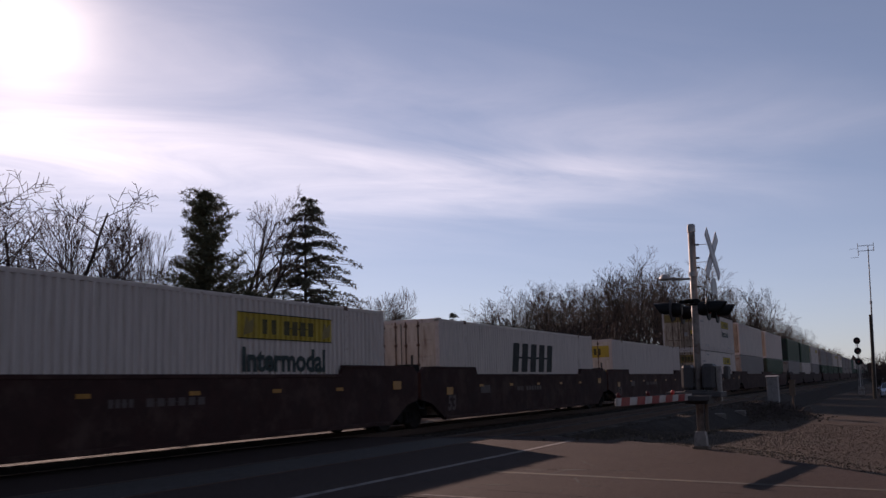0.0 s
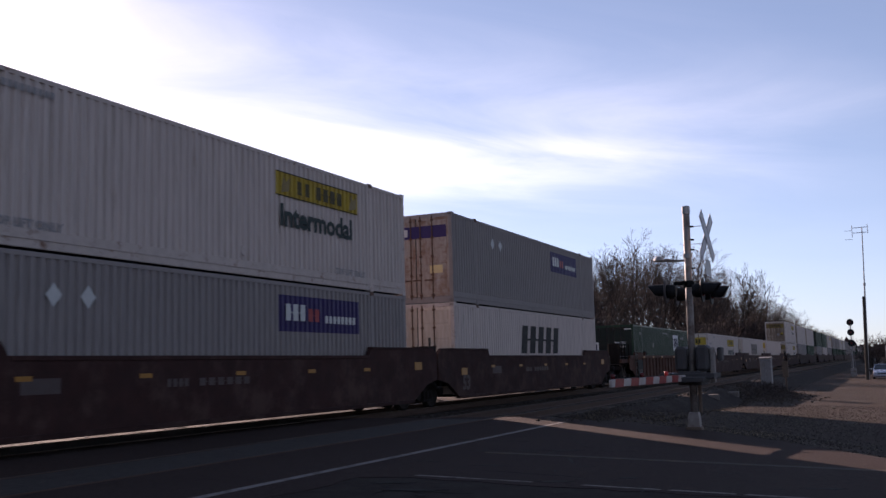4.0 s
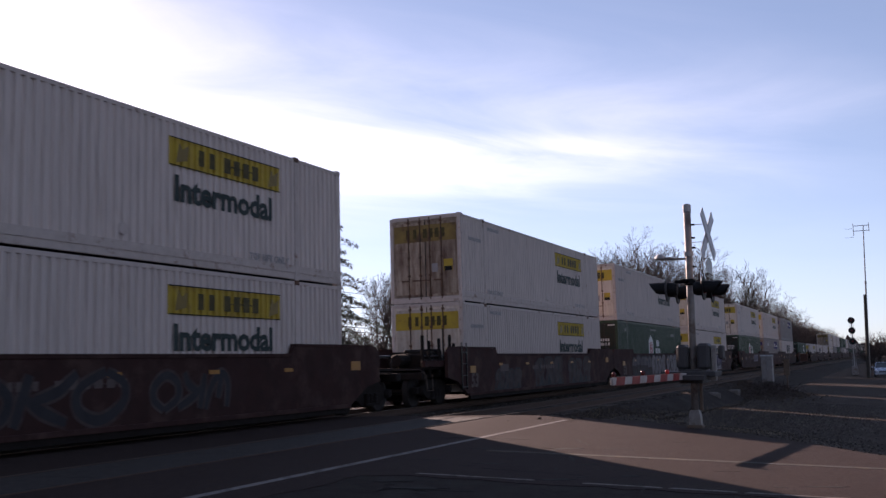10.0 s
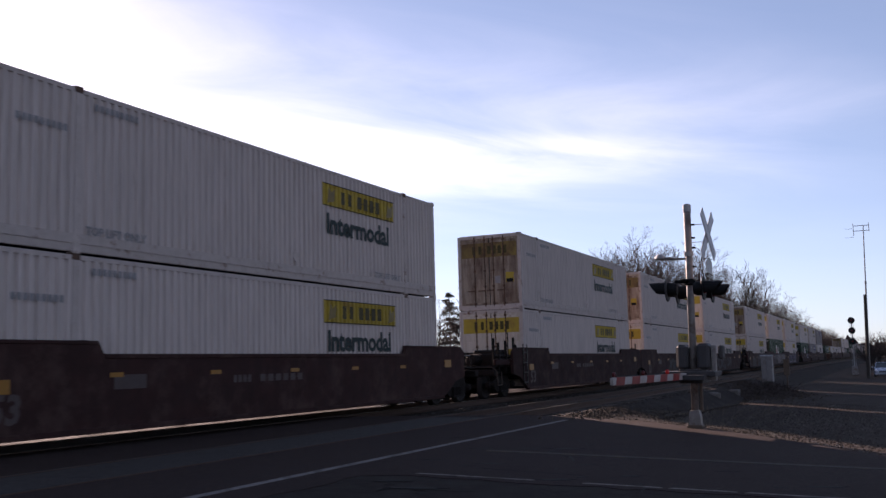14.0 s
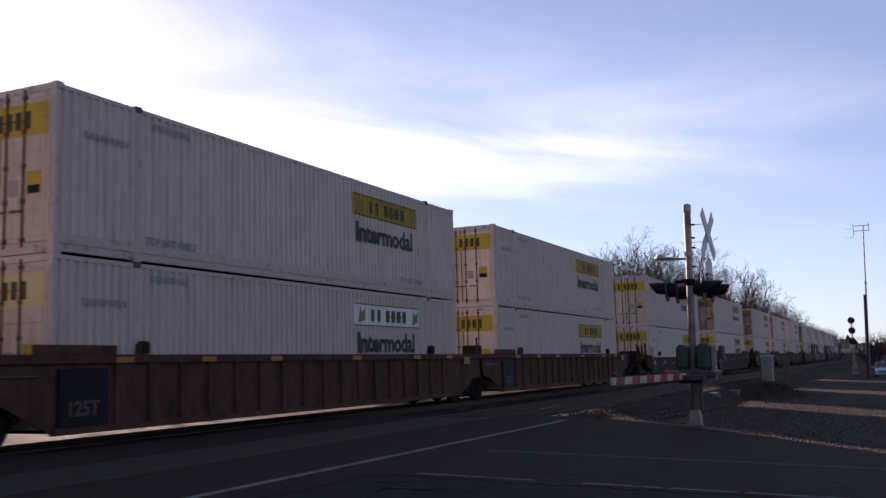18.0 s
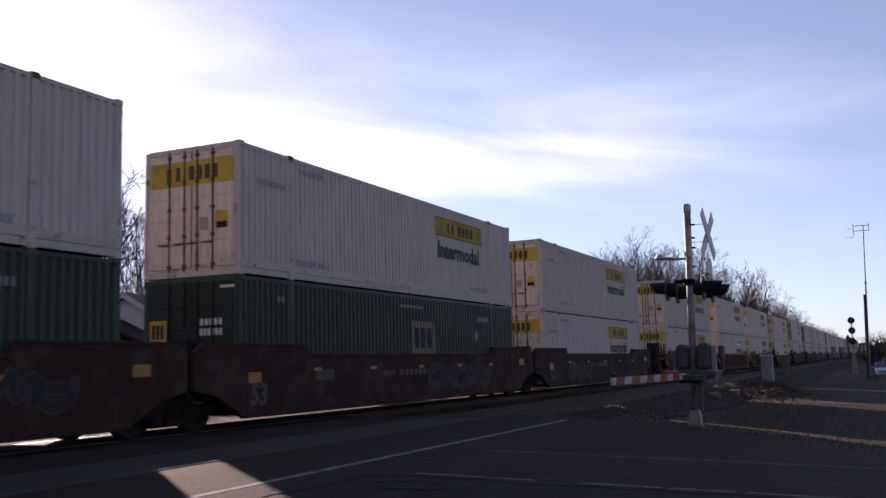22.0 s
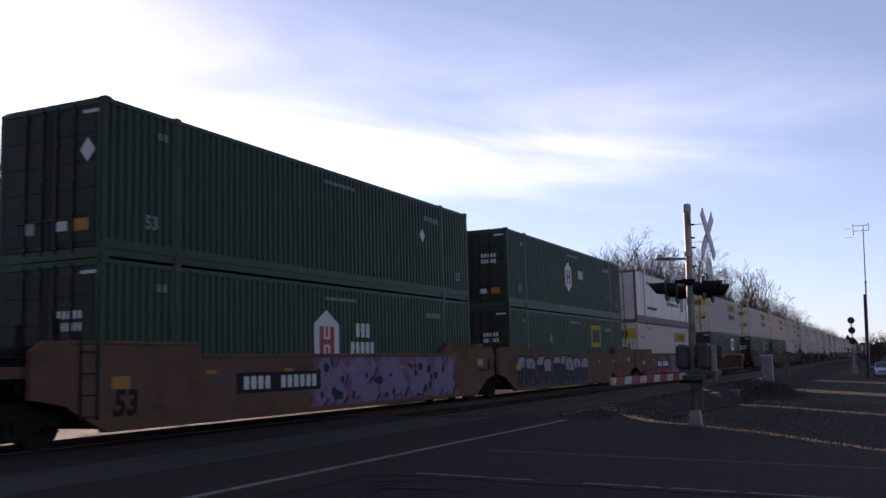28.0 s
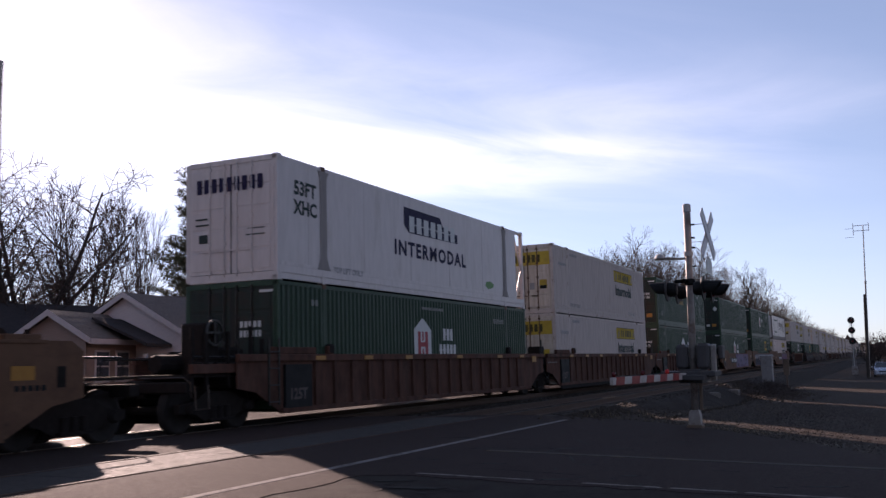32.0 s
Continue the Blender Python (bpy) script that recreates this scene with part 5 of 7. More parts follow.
def make_car(kind, first, last, far):
    label, paint, drop = CAR[kind]
    c = thing("well_car", label, "freight car", group="well cars of the train")
    top, bot = 1.55 + drop, 0.28
    if kind == "ribbed":
        # a recessed web between flanges, stiffened by upright ribs
        def web():
            return Mesh().plate([(-1.6, 0.84), (-0.95, 0.74), (-0.05, bot), (16.2, bot), (17.1, 0.74), (17.75, 0.84), (17.75, top - 0.02), (-1.6, top - 0.02)], "y", -0.10, -0.06).data("side_web", paint)
        def chord():
            return Mesh().box(-1.6, -0.17, top - 0.155, 17.75, -0.04, top, 0.012).data("top_chord", paint)
        def sill():
            return Mesh().box(-0.03, -0.16, bot - 0.03, 16.18, -0.03, bot + 0.09, 0.01).data("bottom_sill", paint)
        def ribm():
            return Mesh().plate([(-0.035, bot + 0.05), (0.035, bot + 0.05), (0.05, top - 0.15), (-0.05, top - 0.15)], "y", -0.165, -0.09).data("rib", paint)
        for y, r in ((0, 0), (WIDE, 180)):
            at = pose(0 if r == 0 else LONG + 0.0, y, 0, 0, 0, r)
            part("side_web", shared(("web", kind), web), paint, c, at=at)
            part("top_chord", shared(("chord", kind), chord), paint, c, at=at)
            part("bottom_sill", shared(("sillr", kind), sill), paint, c, at=at)
            if far and r:
                continue
            for k in range(17):
                x = 1.35 + k * 0.84
                part("rib", shared(("rib", kind), ribm), paint, c, at=pose(x, 0, 0) if r == 0 else pose(x, WIDE, 0, 0, 0, 180))
        def bracket():
            return Mesh().box(-0.4, -0.15, top, 1.35, -0.02, top + 0.16, 0.015).box(1.9, -0.15, top, 2.15, -0.03, top + 0.2, 0.02).data("end_bracket", paint)
        for y, r in ((0, 0), (WIDE, 180)):
            part("end_bracket", shared(("bracket", kind), bracket), paint, c, at=pose(0, y, 0) if r == 0 else pose(LONG, y, 0, 0, 0, 180))
        for x in () if far else (1.3, 3.6, 5.9, 9.4, 12.8, 15.0):
            part("reflector", shared("reflr", lambda: Mesh().box(0, -0.178, 1.41, 0.42, -0.168, 1.51).data("reflector", orange_mark)), orange_mark, c, "yellow reflector strip", at=(x, 0, 0))
        if not far:
            part("reflector_plate", shared("endplate", lambda: Mesh().box(0, -0.178, 0, 0.45, -0.168, 0.22).data("reflector_plate", orange_mark)), orange_mark, c, "orange reflective plate", at=(16.3, 0, 1.24))
        part("data_panel", shared("dp", lambda: Mesh().box(0.05, -0.172, 0.36, 1.12, -0.098, 1.32).data("data_panel", black_mark)), black_mark, c, "black stencil panel")
        part("lettering", shared("125t", lambda: text_data("125T", 0.34, worn_mark)), worn_mark, c, "faded white lettering", at=(0.2, -0.174, 0.55))
    else:
        up = top + (0.22 if kind != "low" else 0.0)
        def plate():
            return Mesh().plate([(-1.62, 0.84), (-0.95, 0.72), (-0.1, bot), (16.25, bot), (17.1, 0.72), (17.77, 0.84), (17.77, up - 0.17), (17.5, up), (13.82, up), (13.68, top), (2.47, top), (2.33, up), (-1.35, up), (-1.62, up - 0.17)], "y", -0.17, -0.06).data("side_plate", paint)
        def lip():
            return Mesh().box(2.5, -0.19, top - 0.07, 13.65, -0.03, top + 0.012, 0.008).data("top_chord", paint)
        def sill():
            return Mesh().box(-0.05, -0.20, bot - 0.05, 16.2, -0.02, bot + 0.05, 0.01).data("bottom_sill", paint)
        def cope():
            return Mesh().box(-0.85, -0.19, up - 0.05, 2.32, -0.03, up + 0.012, 0.008).data("end_cope", paint)
        for y, r in ((0, 0),) if far else ((0, 0), (WIDE, 180)):
            at = pose(0 if r == 0 else LONG, y, 0, 0, 0, r)
            part("side_plate", shared(("plate", kind), plate), paint, c, at=at)
            part("top_chord", shared(("lip", kind), lip), paint, c, at=at)
            part("bottom_sill", shared(("sills", kind), sill), paint, c, at=at)
            part("end_cope", shared(("cope", kind), cope), paint, c, at=at)
            part("end_cope", shared(("cope", kind), cope), paint, c, at=at @ Matrix.Translation((14.68, 0, 0)))
        if not far:
            dark = kind == "tan"
            part("lettering", shared(("53car", dark), lambda: text_data("53", 0.62, black_mark if dark else worn_mark, shear=0.12)), black_mark if dark else worn_mark, c, "stencilled lettering", at=(0.12, -0.174, 0.50))
            for x in (2.6, 5.3, 8.1, 10.8, 13.4):
                part("reflector", shared("refl", lambda: Mesh().box(0, -0.176, 1.16, 0.32, -0.168, 1.24).data("reflector", orange_mark)), orange_mark, c, "yellow reflector strip", at=(x, 0, drop))
            plate_ = shared("endplate", lambda: Mesh().box(0, -0.178, 0, 0.45, -0.168, 0.22).data("reflector_plate", orange_mark))
            part("reflector_plate", plate_, orange_mark, c, "orange reflective plate", at=(0.08, 0, 0.95))
            part("reflector_plate", plate_, orange_mark, c, "orange reflective plate", at=(16.3, 0, 1.15))
            if kind == "tan":
                part("slot", shared("tslot", lambda: Mesh().box(17.2, -0.1745, 1.02, 17.38, -0.168, 1.36, 0.002).data("slot", under_mat)), under_mat, c, "dark slot in the end plate")
                part("code_mark", shared("tcode", lambda: word_bars(16.35, 17.0, 0.98, 1.07, -0.171, 5, 73).data("code_mark", black_mark)), black_mark, c)
                part("end_box", shared("tbox", lambda: Mesh().box(16.2, -0.15, up, 16.9, 0.1, up + 0.10, 0.015).data("end_box", paint)), paint, c)
                part("end_box", shared("tbox2", lambda: Mesh().box(14.0, -0.14, up, 14.35, 0.05, up + 0.13, 0.02).data("end_box", paint)), paint, c)
                part("plate_seam", shared("tseam2", lambda: Mesh().box(15.4, -0.1755, bot + 0.06, 15.42, -0.168, up - 0.06).data("plate_seam", paint)), paint, c)
                part("plate_seam", shared("tseam", lambda: Mesh().box(13.9, -0.1755, bot + 0.06, 13.925, -0.168, up - 0.06).data("plate_seam", paint)), paint, c)
                part("number_panel", shared("npanel", lambda: Mesh().box(3.58, -0.176, 0.74, 6.78, -0.168, 1.17).data("number_panel", black_mark)), black_mark, c, "black number panel")
                for x0, x1, n in ((3.78, 4.78, 4), (5.12, 6.62, 6)):
                    part("code_mark", shared(("ncode", n), lambda: word_bars(x0, x1, 0.82, 1.09, -0.177, n, 71).data("code_mark", white_mark)), white_mark, c, "white block marks")
            else:
                part("code_mark", shared("ncode2", lambda: word_bars(6.9, 8.6, 0.98, 1.13, -0.171, 6, 72).data("code_mark", worn_mark)), worn_mark, c, "worn white block marks")
                part("code_mark", shared("ncode3", lambda: word_bars(6.0, 6.65, 0.98, 1.13, -0.171, 4, 72).data("code_mark", worn_mark)), worn_mark, c)
            part("data_panel", shared("dp2", lambda: Mesh().box(2.7, -0.174, 0.95, 3.5, -0.168, 1.2).data("data_panel", worn_mark)), worn_mark, c)
    def floor():
        m = Mesh()
        for x in (0.4, 2.0, 5.0, 8.08, 11.1, 14.2, 15.7):
            m.box(x - 0.2, -0.08, 0.27, x + 0.2, WIDE + 0.08, 0.355)
        m.box(0.1, 0.0, 0.28, 16.05, 0.22, 0.36).box(0.1, WIDE - 0.22, 0.28, 16.05, WIDE, 0.36)
        return m.data("well_floor", under_mat)
    part("well_floor", shared("wellfloor", floor), under_mat, c, "grimy cross members of the well")

    def platform():
        m = Mesh().box(-1.55, 0.15, 0.86, -0.02, WIDE - 0.15, 1.10, 0.02)
        m.box(-0.30, -0.05, 0.62, -0.04, WIDE + 0.05, 1.45, 0.02)
        m.plate([(-1.9, MID - 0.35), (-0.1, 0.0), (-0.1, WIDE), (-1.9, MID + 0.35)], "z", 0.74, 0.9)
        return m.data("end_platform", under_mat)
    for end in (0, 1):
        at = pose(0, 0, 0) if end == 0 else pose(LONG, WIDE, 0, 0, 0, 180)
        part("end_platform", shared("platform", platform), under_mat, c, "grimy end platform", at=at)
        outer = (last and end == 0) or (first and end == 1)
        if outer:
            def draft():
                m = Mesh().box(-3.05, MID - 0.24, 0.70, -1.5, MID + 0.24, 1.06, 0.02)
                m.box(-3.1, -0.02, 0.80, -2.85, WIDE + 0.02, 1.02, 0.02)
                return m.data("draft_sill", under_mat)
            part("draft_sill", shared("draft", draft), under_mat, c, at=at)
            part("coupler", shared("coupler", lambda: Mesh().box(-3.6, MID - 0.08, 0.76, -3.05, MID + 0.08, 0.94, 0.02).box(-3.78, MID - 0.17, 0.70, -3.5, MID + 0.2, 1.0, 0.04).data("coupler", truck_mat)), truck_mat, c, "cast steel coupler", at=at)
            if not far:
                part("brake_hose", shared("bhose2", lambda: Mesh().bend([(-2.95, MID + 0.4, 0.85), (-3.15, MID + 0.4, 0.7), (-3.45, MID + 0.35, 0.5), (-3.75, MID + 0.2, 0.55)], 0.03).data("brake_hose", hose_mat)), hose_mat, c, "hanging black brake hose", at=at)
                part("brake_cylinder", shared("bcyl", lambda: Mesh().lathe([(0.0, -0.45), (0.17, -0.45), (0.2, -0.40), (0.2, 0.25), (0.23, 0.27), (0.23, 0.33), (0.1, 0.36), (0.06, 0.5), (0.0, 0.5)], 12, "x", (-2.45, 0.95, 1.37)).data("brake_cylinder", under_mat)), under_mat, c, "grimy brake cylinder", at=at)
                part("stanchion", shared("stanch", lambda: Mesh().tube((-1.15, 0.2, 1.05), (-1.15, 0.2, 2.35), 0.022, n=6).data("stanchion", grab_mat)), grab_mat, c, at=at)
                part("uncoupling_lever", shared("ulever", lambda: Mesh().bend([(-2.98, -0.06, 0.72), (-3.02, -0.06, 1.0), (-3.04, 0.1, 1.1), (-3.05, MID - 0.1, 1.1)], 0.015).data("uncoupling_lever", worn_steel)), worn_steel, c, "bent steel uncoupling lever", at=at)
                part("sill_step", shared("sstep", lambda: Mesh().bend([(-2.85, -0.03, 0.95), (-2.85, -0.05, 0.48), (-2.45, -0.05, 0.48), (-2.45, -0.03, 0.95)], 0.018).data("sill_step", worn_steel)), worn_steel, c, "hanging steel sill step", at=at)
            part("end_beam", shared(("endbeam", kind), lambda: Mesh().box(-2.9, -0.02, 1.17, -0.3, 0.09, 1.36, 0.012).data("end_beam", paint)), paint, c, "painted side beam of the end platform", at=at)
            part("crossover_platform", shared("walkdeck", lambda: Mesh().box(-2.85, 0.1, 1.10, -1.55, WIDE - 0.1, 1.16).data("crossover_platform", under_mat)), under_mat, c, "grated crossover platform", at=at)

            def walkway(y):
                return Mesh().bend([(-2.8, y, 1.12), (-2.8, y, 1.44), (-2.74, y, 1.50), (-0.4, y, 1.50), (-0.34, y, 1.44), (-0.34, y, 1.12)], 0.019).data("handrail", grab_mat)
            part("handrail", shared("walkway", lambda: walkway(0.12)), grab_mat, c, "dark bent steel hand rail", at=at)
            part("handrail", shared("walkway2", lambda: walkway(WIDE - 0.12)), grab_mat, c, at=at)
            if not far:
                for z in (1.26, 1.38):
                    part("mid_rail", shared("midrail", lambda: Mesh().tube((-2.8, 0.12, 0), (-0.3, 0.12, 0), 0.014, n=6).data("mid_rail", grab_mat)), grab_mat, c, at=at @ Matrix.Translation((0, 0, z)))
            part("end_post", shared("endpost", lambda: Mesh().box(-0.93, 0.05, 1.05, -0.85, 0.13, 2.15, 0.012).data("end_post", under_mat)), under_mat, c, at=at)
            part("end_post", shared("endpost", None), under_mat, c, at=at @ Matrix.Translation((0.62, 0.15, -0.25)))
            for dx, dz in () if far else ((-0.75, -0.12), (-1.45, -0.2), (-1.9, -0.05)):
                part("end_post", shared("endpost", None), under_mat, c, at=at @ Matrix.Translation((dx, 0.02, dz)))
            def ladder():
                m = Mesh()
                for xx in (-0.62, -0.24):
                    m.box(xx - 0.02, -0.21, 0.45, xx + 0.02, -0.18, 1.9)
                for k in range(4):
                    m.tube((-0.62, -0.215, 0.52 + 0.36 * k), (-0.24, -0.215, 0.52 + 0.36 * k), 0.014, n=5)
                return m.data("ladder", grab_mat)
            part("ladder", shared("ladder", ladder), grab_mat, c, "steel ladder with rungs", at=at)
            if end == 0:
                tall = 0.0 if kind == "ribbed" else -0.62
                part("brake_stand", shared(("bstand", tall), lambda: Mesh().box(-2.25, 0.26, 1.1, -1.72, 0.85, 2.2 + tall, 0.04).data("brake_stand", under_mat)), under_mat, c, "dark brake stand", at=at)
                part("hand_brake", shared("brake", lambda: Mesh().lathe([(0.24, -0.02), (0.28, -0.02), (0.28, 0.02), (0.24, 0.02), (0.24, -0.02)], 14, "y", (-1.98, 0.18, 2.0)).box(-2.23, 0.165, 1.98, -1.73, 0.195, 2.02).box(-2.0, 0.165, 1.75, -1.96, 0.26, 2.25).data("hand_brake", grab_mat)), grab_mat, c, "hand brake wheel", at=at @ Matrix.Translation((0, 0, tall)))
                part("valve_case", shared("vcase", lambda: Mesh().box(-1.35, 0.5, 1.1, -0.55, 1.5, 1.72, 0.06).data("valve_case", under_mat)), under_mat, c, "brake valve case", at=at)
                part("air_tank", shared("tank", lambda: Mesh().tube((-1.45, 1.75, 1.42), (-0.35, 1.75, 1.42), 0.24, n=12).data("air_tank", under_mat)), under_mat, c, "air tank", at=at)
            else:
                part("end_housing", shared("ehouse", lambda: Mesh().plate([(-1.5, 1.1), (-0.5, 1.1), (-0.5, 1.85), (-0.62, 2.02), (-1.3, 2.05), (-1.5, 1.85)], "y", 0.4, 1.2).data("end_housing", under_mat)), under_mat, c, "rounded dark housing", at=at)
            make_truck(c, -1.78 if end == 0 else LONG + 1.78, far)
        else:
            part("articulation", shared(("artic", kind), lambda: Mesh().box(-1.95, MID - 0.3, 0.72, -1.3, MID + 0.3, 1.05, 0.03).data("articulation", under_mat)), under_mat, c, "articulated joint between the units", at=at)
            if not far:
                part("brake_hose", shared("bhose", lambda: Mesh().bend([(-1.85, 0.05, 1.12), (-1.78, 0.02, 0.95), (-1.5, -0.02, 0.62), (-1.15, 0.02, 0.60), (-0.85, 0.06, 0.92)], 0.026).data("brake_hose", hose_mat)), hose_mat, c, "sagging black brake hose", at=at)
                part("grab_rail", shared("grabrail", lambda: Mesh().bend([(-1.52, -0.05, 1.06), (-1.52, -0.10, 1.20), (-0.35, -0.10, 1.20), (-0.35, -0.05, 1.06)], 0.016).data("grab_rail", worn_steel)), worn_steel, c, "worn steel grab rail", at=at)
                part("grab_rail", shared("grabrail2", lambda: Mesh().bend([(-1.5, 0.2, 1.08), (-1.5, 0.2, 1.46), (-0.9, 0.2, 1.46), (-0.9, 0.2, 1.08)], 0.016).data("grab_rail", worn_steel)), worn_steel, c, at=at)
                part("air_line", shared("airline", lambda: Mesh().tube((-1.9, 0.45, 1.16), (-0.3, 0.45, 1.16), 0.03, n=6).box(-1.35, 0.36, 1.1, -1.15, 0.54, 1.34, 0.02).data("air_line", under_mat)), under_mat, c, at=at)
                part("end_bracket", shared("ebr", lambda: Mesh().plate([(-1.75, 0.72), (-0.3, 0.72), (-0.3, 1.42), (-0.75, 1.42), (-1.0, 1.14), (-1.75, 1.02)], "y", 0.16, 0.22).data("end_bracket", under_mat)), under_mat, c, at=at)
                part("end_case", shared("ecase", lambda: Mesh().box(-1.40, 0.25, 1.1, -0.85, 0.75, 1.85, 0.03).data("end_case", under_mat)), under_mat, c, at=at)
                part("end_post", shared("endpost2", lambda: Mesh().tube((-1.6, 0.12, 0.8), (-1.6, 0.12, 2.1), 0.035, n=6).data("end_post", grab_mat)), grab_mat, c, at=at)
            if end == 0:
                make_truck(c, -1.72, far)
    if not far:
        guide = shared("guide", lambda: Mesh().box(-0.13, -0.16, 0, 0.13, -0.02, 0.24, 0.04).data("guide_post", under_mat))
        for x in (2.05, 14.1):
            part("guide_post", guide, under_mat, c, "dark container guide", at=(x, 0, top if kind != "low" else top + 0.1))
    return c


ART = {}


def sprayed(u, x0, x1, z0, z1, fill, line, seed, count):
    """Notes a sprayed piece for the car at place u."""
    ART.setdefault(u, []).append((x0, x1, z0, z1, fill, line, seed, count))


sprayed(-80.05, 8.6, 12, 0.8, 1.4, "navy", "white", 3, 6)
sprayed(-103.8, 1.6, 6.6, 0.33, 1.42, "navy", "white", 5, 6)
sprayed(-103.8, 7.7, 12.1, 0.33, 1.48, "navy", "white", 6, 5)
sprayed(-123.45, 2.2, 6.5, 0.35, 1.45, "grey", "black", 8, 5)
sprayed(-123.45, 6.7, 10.2, 0.33, 1.5, "pale", "black", 9, 4)
sprayed(-123.45, 10.7, 15.5, 0.36, 1.48, "pale", "grey", 12, 5)
sprayed(-142.9, 2.2, 4.8, 0.35, 1.05, "smear", "black", 11, 3)
sprayed(-142.9, 6.4, 9.8, 0.34, 1.42, "smear", "smear", 12, 3)
sprayed(-142.9, 10.6, 13.6, 0.34, 1.42, "smear", "smear", 13, 3)
sprayed(-166.6, 1.2, 8.6, 0.3, 1.35, "black", "smear", 15, 6)
sprayed(-166.6, 9.2, 11.5, 0.4, 1.3, "black", "smear", 16, 3)
sprayed(-186.2, 5.6, 11.5, 0.3, 1.3, "black", "smear", 17, 5)
sprayed(-339.58, 2.6, 6.2, 0.4, 1.2, "black", "smear", 23, 5)
sprayed(-359.23, 8.8, 13.5, 0.4, 1.3, "black", "smear", 24, 5)
sprayed(-378.83, 2, 7.4, 0.3, 1.25, "black", "smear", 25, 7)
sprayed(-378.83, 8, 15, 0.6, 1.35, "black", "smear", 26, 9)
sprayed(-426.33, 7.4, 13.9, 0.3, 1.52, "mural", "pink", 27, 16)
sprayed(-445.93, 0.4, 9.2, 0.36, 1.46, "foam", "white", 29, 9)
sprayed(-465.73, 6.4, 14.6, 0.3, 1.52, "mural", "lilac", 30, 34)
# units from the front to the rear: place on the train at the start, upper and lower load, car, whether it leads or ends its set
HEAD = [
    (69.3, "hauler_rusty", "hauler_rusty", "smooth", 0, 1),
    (45.6, None, "plain_white", "smooth", 1, 0),
    (26, None, "slant_white", "smooth", 0, 0),
    (6.4, None, "hauler", "smooth", 0, 1),
    (-17.3, None, "square_white", "ribbed", 1, 1),
    (-40.9, "parcel_grey", "slant_white", "smooth", 1, 0),
    (-60.4, "hauler", "parcel_grey", "smooth", 0, 0),
    (-80.05, "hauler", "house_green", "smooth", 0, 1),
    (-103.8, "hauler", "hauler", "smooth", 1, 0),
    (-123.45, "hauler", "house_green", "smooth", 0, 0),
    (-142.9, "hauler_rusty", "hauler", "smooth", 0, 1),
]
MIDDLE = [
    (-166.6, "hauler", "hauler", "smooth", 1, 0),
    (-186.2, "hauler_rusty", "hauler", "smooth", 0, 0),
    (-205.7, "hauler_rusty", "hauler", "smooth", 0, 1),
    (-229.45, "hauler_rusty", "hauler", "smooth", 1, 1),
    (-253.15, "hauler", "hauler", "low", 1, 1),
    (-276.75, "hauler", "hauler", "ribbed", 1, 0),
    (-296.4, "hauler", "hauler_faded", "ribbed", 0, 0),
    (-315.9, "hauler", "hauler", "ribbed", 0, 1),
    (-339.58, "hauler", "hauler", "smooth", 1, 0),
    (-359.23, "hauler", "square_dim", "smooth", 0, 0),
    (-378.83, "hauler_streaked", "square_yellow", "smooth", 0, 1),
]
REAR = [
    (-402.63, "hauler", "square_white", "ribbed", 1, 1),
    (-426.33, "crest_smooth", "hauler", "tan", 1, 0),
    (-445.93, "shield_green", "square_yellow", "tan", 0, 0),
    (-465.73, "plain_green", "house_green", "tan", 0, 1),
    (-489.38, "square_olive", "house_green", "ribbed", 1, 0),
    (-509.03, "hauler", "hauler", "ribbed", 0, 0),
    (-528.83, "prime_smooth", "house_green", "ribbed", 0, 1),
    (-552.43, "hauler", "hauler", "tan", 1, 0),
    (-572.03, "hauler", "hauler", "tan", 0, 1),
]
UNITS = HEAD + MIDDLE + REAR
# the units far ahead, two storeys high, never near the camera
r_far = random.Random(5)
u, ahead = 69.3, []
for k in range(22):
    u += 23.65 if k % 3 == 2 else 19.6
    bottom = r_far.choice(["hauler_rusty", "house_green", "parcel_grey"] if k < 3 else ["parcel_grey", "house_green", "square_white", "plain_green", "parcel_grey", "plain_white"])
    top_ = "hauler_rusty" if k < 2 else r_far.choice(["parcel_grey", "parcel_grey", "house_green", "hauler", "plain_green"])
    ahead.append((u, top_, bottom, "smooth", int(k % 3 == 1), int(k % 3 == 2)))
CARS = {}
LOW_SLUNG = (-103.8, -123.45, -142.9, -166.6, -186.2, -402.63, -509.03)
